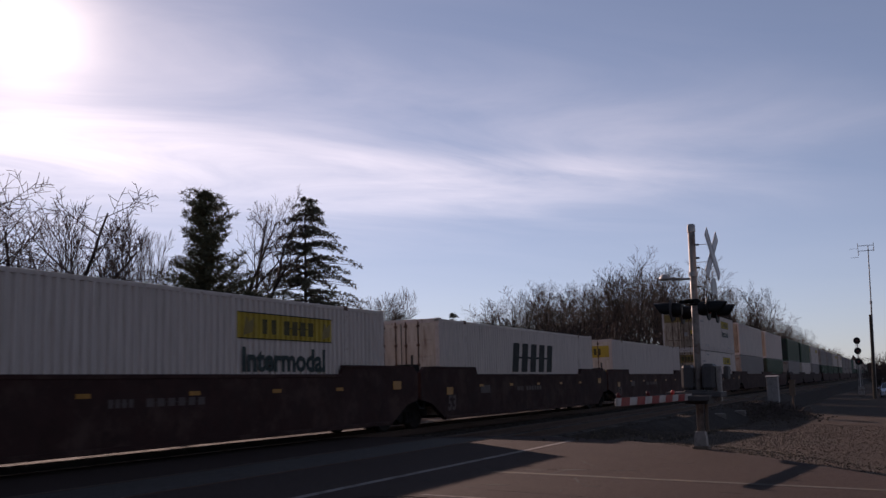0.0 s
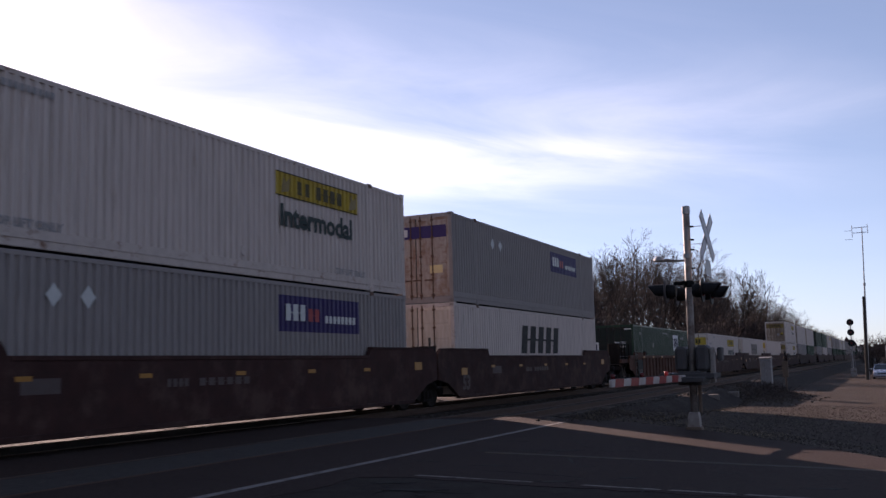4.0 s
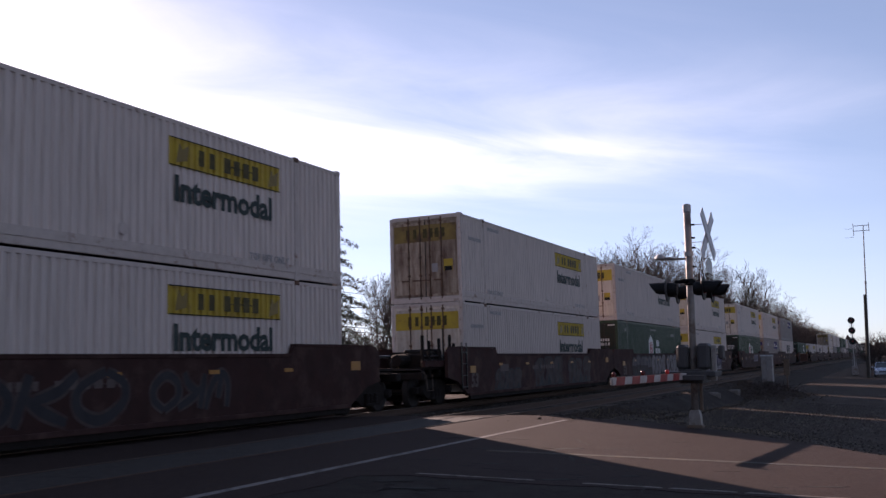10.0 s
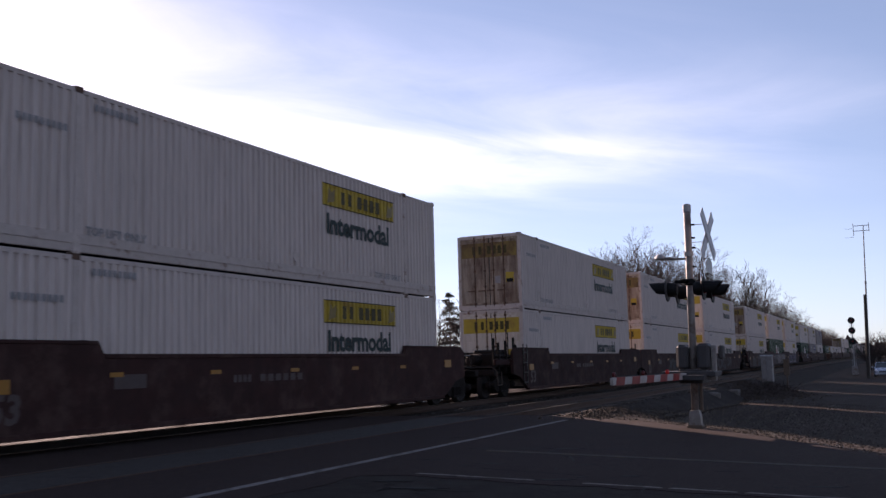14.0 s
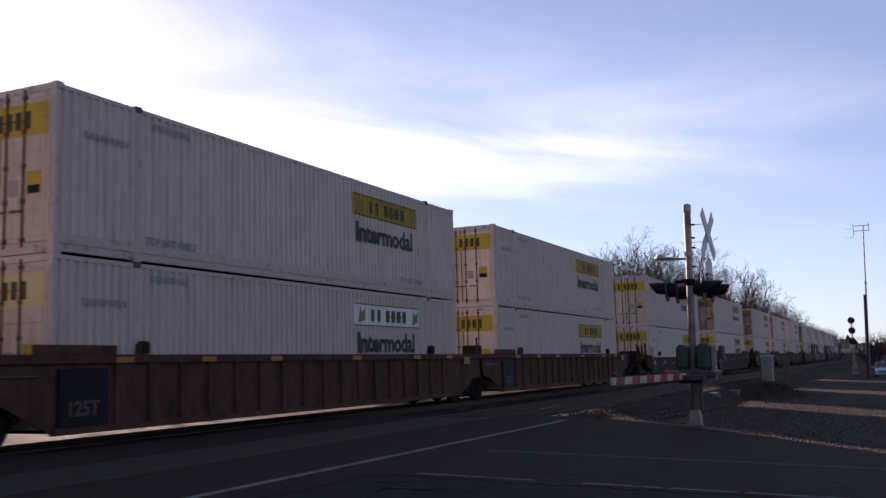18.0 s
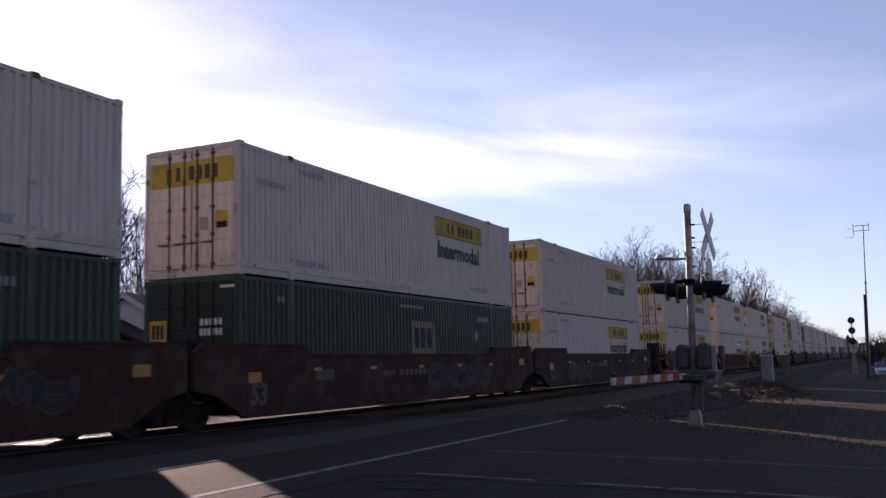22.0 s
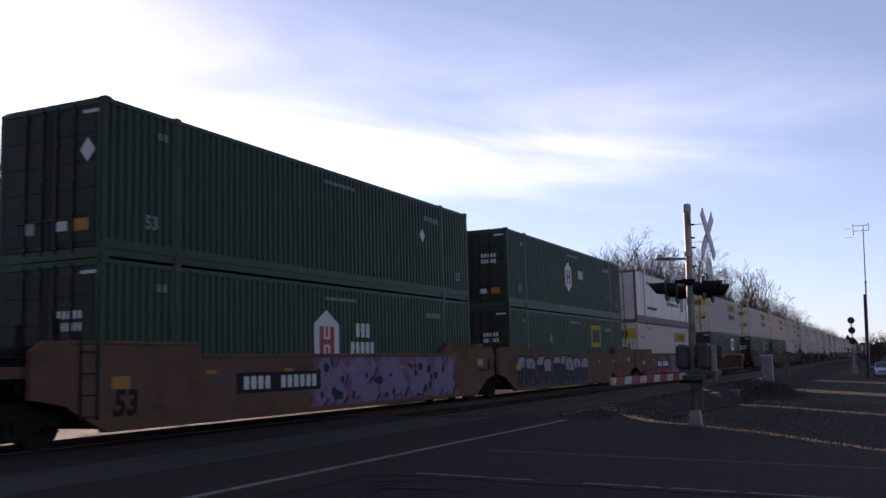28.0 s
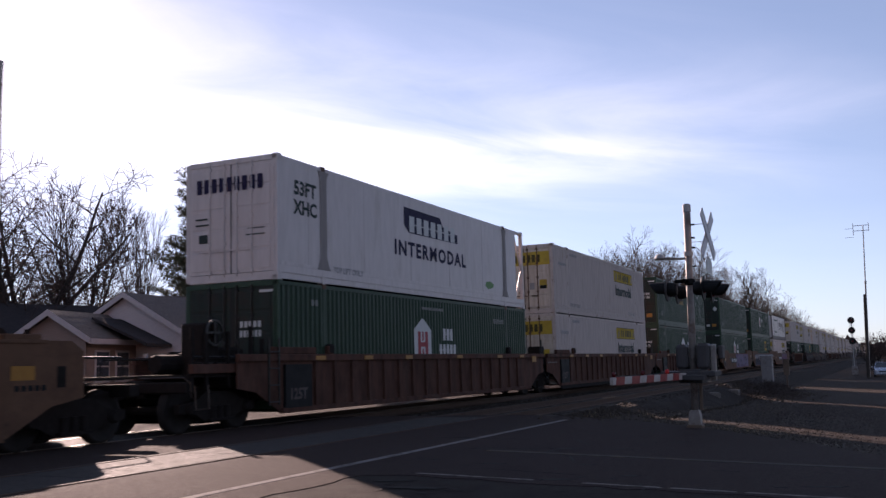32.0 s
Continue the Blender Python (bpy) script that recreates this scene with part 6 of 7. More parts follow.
for u, top_load, low_load, kind, first, last in ahead[::-1] + UNITS:
    far = u > 75
    key = (kind, first, last, far)
    if key in CARS:
        car = copy_thing(CARS[key], Matrix.Translation((u, SIDE_Y, 0)))
        for ob in car.children_recursive:
            if ob.name.startswith("wheelset"):
                WHEELS[-1 if ob.matrix_basis.translation.x < 0 else 1].append(ob)
            elif ob.name.startswith(("graffiti", "lower_flange")) or (u == -123.45 and ob.name.startswith(("code_mark", "data_panel"))):
                bpy.data.objects.remove(ob)
            elif u == -103.8 and ob.name.startswith("code_mark"):
                ob.matrix_basis = Matrix.Translation((4.9, 0, -0.12))
            elif u == -103.8 and ob.name.startswith("data_panel"):
                ob.matrix_basis = Matrix.Translation((10.9, 0, 0.1))
    else:
        car = CARS[key] = make_car(kind, first, last, far)
        car.matrix_basis = Matrix.Translation((u, SIDE_Y, 0))
    if u == -445.93:
        for ob in [o for o in car.children if o.name.startswith(("number_panel", "code_mark"))]:
            bpy.data.objects.remove(ob)
    if u in LOW_SLUNG:
        part("lower_flange", shared("lowflange", lambda: Mesh().box(0.1, -0.15, 0.11, 16.05, -0.06, 0.262, 0.008).data("lower_flange", under_mat)), under_mat, car, "grimy lower flange")
    for a in ART.get(u, ()):
        if a[4] == "mural":
            mural(car, a[0], a[1], a[2], a[3], a[5], a[6], a[7])
            continue
        if a[4] == "black":
            graffiti(car, a[0], a[1], a[2], a[3], spray[a[4]], spray[a[5]], a[6], a[7])
        else:
            swells(car, a[0], a[1], a[2], a[3], a[4], a[6], a[7])
    TRAIN.append((car, u, 0.0))
    low_z = {"low": 0.26, "ribbed": 0.34}.get(kind, 0.36)
    container(low_load, u, low_z, far)
    if top_load:
        container(top_load, u, low_z + TALL + 0.003, far)

# ---- trackside things ----
galvanised = mat("galvanised_steel", (0.32, 0.30, 0.29), 0.5, 0.4, amount=0.2, grain_scale=10, stretch=(1, 1, 0.3))
alu_paint = mat("aluminium_paint", (0.27, 0.235, 0.215), 0.55, 0.15, grain=(0.16, 0.125, 0.105), amount=0.4, grain_scale=7, second=(0.13, 0.085, 0.065), second_scale=4, second_amount=0.4, second_edge=0.12)
signal_black = mat("signal_black_paint", (0.010, 0.009, 0.009), 0.6, spec=0.15)
box_grey = mat("dark_grey_box_paint", (0.062, 0.055, 0.054), 0.65, spec=0.2, amount=0.25, grain_scale=5)
sign_white = mat("reflective_white", (0.56, 0.52, 0.52), 0.4, amount=0.15, grain_scale=6)
arm_red = mat("gate_red", (0.30, 0.038, 0.03), 0.55, grain=(0.16, 0.03, 0.025), amount=0.4, grain_scale=6)
arm_white = mat("gate_white", (0.44, 0.38, 0.35), 0.6, grain=(0.25, 0.19, 0.16), amount=0.4, grain_scale=6)
red_lens = mat("red_lens", (0.10, 0.01, 0.01), 0.25)
lit_lens = glow("lit_red_lens", (0.30, 0.015, 0.012), 0.06)
concrete = mat("concrete", (0.15, 0.125, 0.11), 0.9, amount=0.35, grain_scale=9, bump=0.006)
brown_box = mat("brown_steel_box", (0.13, 0.085, 0.06), 0.7, amount=0.3)

MX, MY = 19.43, 3.55


def grow(ob, f):
    """Enlarge the parts of a thing about its base."""
    seen = set()
    for q in ob.children_recursive:
        if q.data.name not in seen:
            q.data.transform(Matrix.Scale(f, 4))
            seen.add(q.data.name)
        q.matrix_basis = Matrix.Translation(q.matrix_basis.translation * (f - 1)) @ q.matrix_basis


gate = thing("crossing_signal", "grey steel level crossing signal mast with lowered striped gate arm", "crossing signal", pose(MX, MY, -0.14, 0.9))
part("foundation", Mesh().box(-0.14, -0.14, -0.3, 0.14, 0.14, 0.05, 0.02), brown_box, gate, "dark stained concrete footing")
part("base_casting", Mesh().plate([(-0.105, 0.05), (0.105, 0.05), (0.10, 0.20), (0.075, 0.30), (-0.075, 0.30), (-0.10, 0.20)], "x", -0.105, 0.105), alu_paint, gate, "cast aluminium junction base")
part("mast", Mesh().tube((0, 0, 0.3), (0, 0, 3.86), 0.064, n=20), alu_paint, gate, "aluminium painted steel mast", smooth=True)
part("mast_cap", Mesh().lathe([(0.0, 4.01), (0.05, 4.005), (0.072, 3.985), (0.074, 3.86), (0.064, 3.855)], 16, "z"), galvanised, gate)
part("conduit", Mesh().tube((-0.02, -0.12, 0.3), (-0.02, -0.12, 0.98), 0.03, n=8), brown_box, gate)
for z in (3.62, 3.38, 3.20, 2.86):
    part("clamp", Mesh().box(-0.03, -0.125, z - 0.014, 0.03, -0.058, z + 0.014, 0.005), signal_black, gate, "small dark clamp")
part("arm_collar", Mesh().lathe([(0.066, 3.05), (0.085, 3.05), (0.085, 3.13), (0.066, 3.13), (0.066, 3.05)], 14, "z"), galvanised, gate, "pale collar of the bell arm")
for z in (3.62, 3.30):
    part("bracket", Mesh().tube((0, -0.06, z), (0, -0.35, z), 0.006, n=5), galvanised, gate)
# crossbuck, seen almost along its plane
for s in (-1, 1):
    b = part("crossbuck_blade", Mesh().box(-0.55, -0.006, -0.105, 0.55, 0.006, 0.105, 0.004), sign_white, gate, "white crossbuck blade", at=pose(0, -0.35 - 0.008 * s, 3.42, 0, 45 * s, -6))
    part("blade_edge", Mesh().box(-0.53, -0.009, 0.078, 0.53, -0.0065, 0.086), black_mark, b)
    part("blade_edge", Mesh().box(-0.53, -0.009, -0.088, 0.53, -0.0065, -0.08), black_mark, b)
part("track_count_plate", Mesh().plate([(-0.28, 2.72), (0.28, 2.72), (0.28, 2.92), (0.12, 3.0), (-0.12, 3.0), (-0.28, 2.92)], "y", -0.36, -0.352), galvanised, gate, "small grey plate below the crossbuck")
# bell arm
arm = part("bell_arm", Mesh().box(-0.03, 0.05, 2.99, 0.03, 0.34, 3.03).box(-0.03, 0.32, 3.0, 0.03, 0.62, 3.05), alu_paint, gate, "short arm for the bell", at=None)
part("bell", Mesh().lathe([(0.0, 3.12), (0.05, 3.11), (0.09, 3.06), (0.10, 3.03), (0.0, 3.03)], 14, "z", (0, 0.52, 0)), galvanised, arm)
# flashing lights
part("light_arm", Mesh().tube((-0.5, 0, 2.58), (0.5, 0, 2.58), 0.03, n=10).box(-0.08, -0.08, 2.52, 0.08, 0.08, 2.64, 0.01), signal_black, gate, "cross arm of the lights")
for face in (1, -1):
    for x in (-0.46, 0.46):
        def shape():
            return Mesh().lathe([(0.0, 0.10), (0.20, 0.10), (0.212, 0.11), (0.212, 0.125), (0.0, 0.125)], 24)
        lamp = part("light_unit", Mesh().lathe([(0.0, -0.06), (0.10, -0.055), (0.125, 0.0), (0.125, 0.10), (0.0, 0.10)], 18), signal_black, gate, "signal lamp housing", at=pose(x, face * 0.20, 2.43, 0, 0, 0 if face > 0 else 180), smooth=False)
        part("lamp_bracket", Mesh().box(-0.02, -0.26, 0.10, 0.02, -0.02, 0.16), signal_black, lamp)
        part("backplate", shape(), signal_black if face < 0 else box_grey, lamp, "round black backplate")
        part("lens", Mesh().lathe([(0.0, 0.165), (0.08, 0.155), (0.11, 0.13), (0.11, 0.126), (0.0, 0.126)], 16), red_lens, lamp, "red lens")
        hood = Mesh()
        n = 12
        for ring, (yy, rr) in enumerate(((0.125, 0.135), (0.44, 0.125))):
            for i in range(n + 1):
                a = math.radians(-35 + 250 * i / n)
                hood.v.append((rr * math.cos(a), yy if ring == 0 else yy - 0.24 * (1 - math.sin(a)) * 0.4, rr * math.sin(a)))
        hood.f = [(i, i + 1, n + 2 + i, n + 1 + i) for i in range(n)]
        part("hood", hood, signal_black, lamp, "long black lamp hood")
# gate machine
part("gate_machine", Mesh().box(-0.20, 0.07, 1.02, 0.28, 0.27, 1.46, 0.05), box_grey, gate, "dark grey gate machine case")
part("machine_cover", Mesh().box(-0.2, -0.31, 1.02, 0.26, -0.09, 1.48, 0.05), box_grey, gate, "dark grey cover")
part("machine_plate", Mesh().box(-0.42, -0.44, 0.90, 0.30, 0.50, 0.99, 0.01), box_grey, gate, "dark steel mounting plate")
part("arm_bracket", Mesh().box(-0.75, -0.30, 0.84, -0.1, 0.30, 0.93, 0.01).box(-0.3, -0.2, 0.78, 0.3, 0.2, 1.02, 0.01), box_grey, gate, "dark arm bracket")
for y in (-0.36,):
    part("counterweight_arm", Mesh().box(-0.06, y - 0.042, 0.82, 0.06, y + 0.042, 1.44, 0.012), alu_paint, gate, "pale counterweight arm")
part("counterweight", Mesh().box(0.1, -0.5, 1.2, 0.40, -0.42, 1.44, 0.02), box_grey, gate)
boom = part("gate_arm", Mesh().box(-4.05, -0.022, 0.925, -0.5, 0.022, 1.035, 0.006), arm_white, gate, "white gate arm with red stripes", at=pose(0, 0, -0.07, 0, 0, -6))
for k in range(5):
    x1 = -0.95 - k * 0.66
    part("red_stripe", Mesh().plate([(x1, 0.922), (x1 - 0.34, 0.922), (x1 - 0.30, 1.038), (x1 + 0.04, 1.038)], "y", -0.025, 0.025), arm_red, boom, "red reflective stripe")
for k, x in enumerate((-1.5, -2.7, -3.95)):
    part("arm_lamp", Mesh().lathe([(0.0, 1.115), (0.02, 1.11), (0.032, 1.095), (0.032, 1.045), (0.0, 1.035)], 12, "z", (x, 0, 0)), lit_lens if k == 0 else red_lens, boom, "small red lamp on the arm", smooth=True)
part("arm_cable", Mesh().tube((-3.9, 0.03, 1.045), (-0.6, 0.03, 1.045), 0.008, n=5), signal_black, boom)
grow(gate, 1.115)

# relay case and other boxes by the track
case = thing("relay_case", "weathered silver relay case with double doors on legs", "equipment cabinet", Matrix.Translation((54.0, 5.66, lie(54, 5.9) - 0.14)))
part("case_body", Mesh().box(-0.35, -0.02, 0.28, 0.35, 0.54, 1.62, 0.012), case_paint, case)
part("case_door", Mesh().box(-0.375, 0.0, 0.34, -0.345, 0.255, 1.54, 0.008), case_paint, case, "pale door")
part("case_door", Mesh().box(-0.375, 0.265, 0.34, -0.345, 0.52, 1.54, 0.008), case_paint, case)
part("case_roof", Mesh().plate([(-0.42, 1.62), (0.42, 1.62), (0.42, 1.65), (0.0, 1.72), (-0.42, 1.65)], "y", -0.07, 0.59), case_paint, case)
part("case_footing", Mesh().box(-0.3, 0.0, -0.4, 0.3, 0.52, 0.28), concrete, case)
part("door_handle", Mesh().box(-0.40, 0.22, 0.9, -0.375, 0.25, 1.05), galvanised, case)
box2 = thing("switch_box", "small rusty brown trackside box on a post", "equipment box", Matrix.Translation((60.0, 5.5, lie(60, 5.5) + 0.2)))
part("box_body", Mesh().box(-0.15, -0.16, 0.75, 0.15, 0.16, 1.65, 0.012), brown_box, box2)
part("box_post", Mesh().tube((0, 0, -0.5), (0, 0, 0.75), 0.05, n=8), brown_box, box2)
part("box_lid", Mesh().box(-0.18, -0.19, 1.65, 0.18, 0.19, 1.69, 0.01), brown_box, box2)
drum = thing("concrete_block", "low pale concrete block lying beside the ballast", "concrete block", Matrix.Translation((49.0, 7.0, lie(49, 7.0) + 0.05)))
part("block", Mesh().box(-0.35, -0.25, -0.2, 0.35, 0.25, 0.14, 0.03), concrete, drum)
copy_thing(drum, pose(44.0, 7.2, lie(44, 7.2) + 0.05, 0, 0, 20))
# block signal beside the far line of sight
sig = thing("block_signal", "black three-headed railway block signal on a slim mast", "railway signal", Matrix.Translation((112.0, 3.35, -0.98)))
part("signal_mast", Mesh().tube((0, 0, 0), (0, 0, 6.0), 0.06, n=10), galvanised, sig)
for z in (5.81, 4.72, 3.57):
    h = part("signal_head", Mesh().lathe([(0.0, -0.02), (0.35, -0.02), (0.36, 0.0), (0.36, 0.02), (0.0, 0.02)], 20, "x", (-0.14, 0, z)), signal_black, sig, "round black signal target")
    part("signal_case", Mesh().box(-0.12, -0.13, z - 0.16, 0.12, 0.13, z + 0.16, 0.02), signal_black, h)
    part("signal_lens", Mesh().lathe([(0.0, -0.05), (0.10, -0.04), (0.11, -0.021), (0.0, -0.021)], 12, "x", (-0.14, 0, z)), red_lens, h)
part("signal_ladder", Mesh().box(0.10, -0.2, 0.2, 0.13, -0.17, 5.6).box(0.10, 0.17, 0.2, 0.13, 0.2, 5.6), galvanised, sig)
part("signal_case_base", Mesh().box(-0.3, -0.3, 0.0, 0.3, 0.3, 0.9, 0.02), alu_paint, sig)
# radio mast with aerials, and a shorter pole beside it
tower = thing("radio_mast", "tall slim radio mast with a framed aerial on top", "radio mast", Matrix.Translation((100.0, 1.75, -1.0)))
part("mast_tube", Mesh().tube((0, 0, 0), (0, -0.30, 9.0), 0.10, 0.075, n=10), galvanised, tower)
part("mast_tube", Mesh().tube((0, -0.30, 9.0), (0, -0.48, 14.5), 0.06, 0.045, n=10), galvanised, tower)
part("mast_joint", Mesh().tube((0, -0.29, 8.9), (0, -0.31, 9.15), 0.11, n=10), galvanised, tower)
for z in (14.05, 14.55):
    part("aerial_bar", Mesh().tube((0, 0.45, z), (0, -1.0, z), 0.03, n=6), galvanised, tower)
for y in (0.42, -0.97):
    part("aerial_dipole", Mesh().tube((0, y, 13.6 if y > 0 else 13.95), (0, y, 14.8), 0.03, n=6), galvanised, tower)
for z in (13.45, 14.3):
    part("aerial_element", Mesh().tube((0, 0.4, z), (0, 1.15, z), 0.016, n=5), galvanised, tower)
pole = thing("utility_pole", "short bare wooden pole", "utility pole", Matrix.Translation((97.0, 1.78, -1.0)))
part("pole_shaft", Mesh().tube((0, 0, 0), (0, -0.22, 7.7), 0.16, 0.12, n=10), tie_wood, pole)

# parked car, nose towards the crossing
car_blue = mat("silver_blue_car_paint", (0.36, 0.39, 0.46), 0.25, 0.5, amount=0.08)
car_glass = mat("dark_car_glass", (0.02, 0.022, 0.026), 0.06, spec=0.8)
tyre_mat = mat("tyre_rubber", (0.02, 0.02, 0.02), 0.85)
head_mat = mat("headlamp_glass", (0.6, 0.62, 0.65), 0.1, spec=0.8)


def parked_car(m):
    c = thing("parked_car", "silver-blue compact car parked facing the crossing", "car", m)
    # half profile stations along the length: x, half width, sill, belt, roof
    prof = [(0.0, 0.62, 0.38, 0.62), (0.12, 0.80, 0.24, 0.74), (0.9, 0.86, 0.20, 0.92), (1.25, 0.86, 0.20, 0.96), (2.9, 0.87, 0.20, 0.98), (3.9, 0.84, 0.24, 0.98), (4.2, 0.74, 0.36, 0.84)]
    b = Mesh()
    for x, w, z0, z1 in prof:
        b.v += [(x, -w, z0), (x, -w * 1.01, (z0 + z1) / 2), (x, -w * 0.93, z1), (x, w * 0.93, z1), (x, w * 1.01, (z0 + z1) / 2), (x, w, z0)]
    for i in range(len(prof) - 1):
        for j in range(6):
            b.f.append((i * 6 + j, i * 6 + (j + 1) % 6, (i + 1) * 6 + (j + 1) % 6, (i + 1) * 6 + j))
    b.f += [tuple(range(6)), tuple(range((len(prof) - 1) * 6, len(prof) * 6))]
    part("body", b, car_blue, c)
    g = Mesh()
    for x, w, z in ((1.15, 0.78, 0.94), (1.95, 0.60, 1.42), (3.2, 0.60, 1.44), (4.0, 0.74, 0.95)):
        g.v += [(x, -w, z), (x, w, z)]
    g.v += [(1.15, -0.80, 0.90), (1.15, 0.80, 0.90), (4.0, -0.76, 0.90), (4.0, 0.76, 0.90)]
    g.f = [(0, 1, 3, 2), (2, 3, 5, 4), (4, 5, 7, 6), (0, 2, 4, 6), (1, 7, 5, 3)]
    part("cabin_glass", g, car_glass, c, "dark windows")
    part("roof_panel", Mesh().box(1.9, -0.62, 1.42, 3.25, 0.62, 1.47, 0.02), car_blue, c)
    for y in (-1, 1):
        part("pillar", Mesh().tube((1.12, y * 0.79, 0.93), (1.95, y * 0.61, 1.43), 0.035, n=6), car_blue, c)
        part("headlight", Mesh().box(0.02, y * 0.60 - 0.15, 0.60, 0.2, y * 0.60 + 0.15, 0.72, 0.03), head_mat, c, "clear headlight")
        part("wing_mirror", Mesh().box(1.3, y * 0.97 - 0.09, 0.93, 1.45, y * 0.97 + 0.09, 1.07, 0.02), car_blue, c)
        for x in (0.75, 3.35):
            w = part("wheel", Mesh().lathe([(0.0, -0.1), (0.22, -0.1), (0.30, -0.09), (0.31, 0.0), (0.30, 0.09), (0.22, 0.1), (0.0, 0.1)], 20), tyre_mat, c, at=(x, y * 0.78, 0.31))
            part("rim", Mesh().lathe([(0.0, y * 0.112), (0.2, y * 0.105), (0.21, y * 0.09)], 14), galvanised, w)
    part("grille", Mesh().box(-0.012, -0.42, 0.48, 0.03, 0.42, 0.58, 0.01), signal_black, c)
    part("number_plate", Mesh().box(-0.016, -0.16, 0.36, 0.0, 0.16, 0.44), white_sign, c)
    part("bumper", Mesh().box(-0.03, -0.72, 0.28, 0.14, 0.72, 0.46, 0.04), car_blue, c)
    return c


parked_car(pose(104.0, 0.55, lie(104, 0.6) + 0.01, 0, 0, 0))
trailer = thing("box_trailer", "white box trailer parked behind the car", "trailer", Matrix.Translation((117.0, -4.4, lie(117, -2))))
part("trailer_body", Mesh().box(0, 2.0, 0.75, 6.5, 4.5, 3.45, 0.05), smooth_white, trailer)
for x in (1.9, 2.8):
    part("trailer_wheel", Mesh().lathe([(0.0, -0.1), (0.3, -0.1), (0.34, 0.0), (0.3, 0.1), (0.0, 0.1)], 16), tyre_mat, trailer, at=(x, 4.35, 0.34))
    part("trailer_wheel", Mesh().lathe([(0.0, -0.1), (0.3, -0.1), (0.34, 0.0), (0.3, 0.1), (0.0, 0.1)], 16), tyre_mat, trailer, at=(x, 2.1, 0.34))
part("trailer_frame", Mesh().box(-1.0, 3.1, 0.42, 6.4, 3.4, 0.75), under_mat, trailer)

# ---- houses beyond the tracks ----
siding_white = mat("white_clapboard", (0.52, 0.44, 0.43), 0.7, amount=0.15, grain_scale=4, stretch=(1, 1, 8))
siding_cream = mat("cream_clapboard", (0.26, 0.175, 0.145), 0.7, amount=0.2, grain_scale=4, stretch=(1, 1, 8))
shingle = mat("grey_asphalt_shingle", (0.145, 0.118, 0.107), 0.95, spec=0.1, grain=(0.07, 0.055, 0.05), amount=0.4, grain_scale=7, stretch=(1, 1, 3), bump=0.01, bump_scale=18)
shingle_pale = mat("pale_weathered_shingle", (0.14, 0.108, 0.10), 0.95, spec=0.1, grain=(0.09, 0.07, 0.065), amount=0.4, grain_scale=7, stretch=(1, 1, 3), bump=0.01, bump_scale=18)
shingle_dark = mat("dark_asphalt_shingle", (0.045, 0.036, 0.036), 0.95, spec=0.1, amount=0.4, grain_scale=7, bump=0.01, bump_scale=18)
trim_white = mat("white_trim", (0.44, 0.37, 0.36), 0.6, amount=0.12)
pane = mat("window_glass", (0.03, 0.035, 0.045), 0.08, spec=0.8)
brick_red = mat("chimney_brick", (0.20, 0.09, 0.065), 0.9, amount=0.35, grain_scale=9)


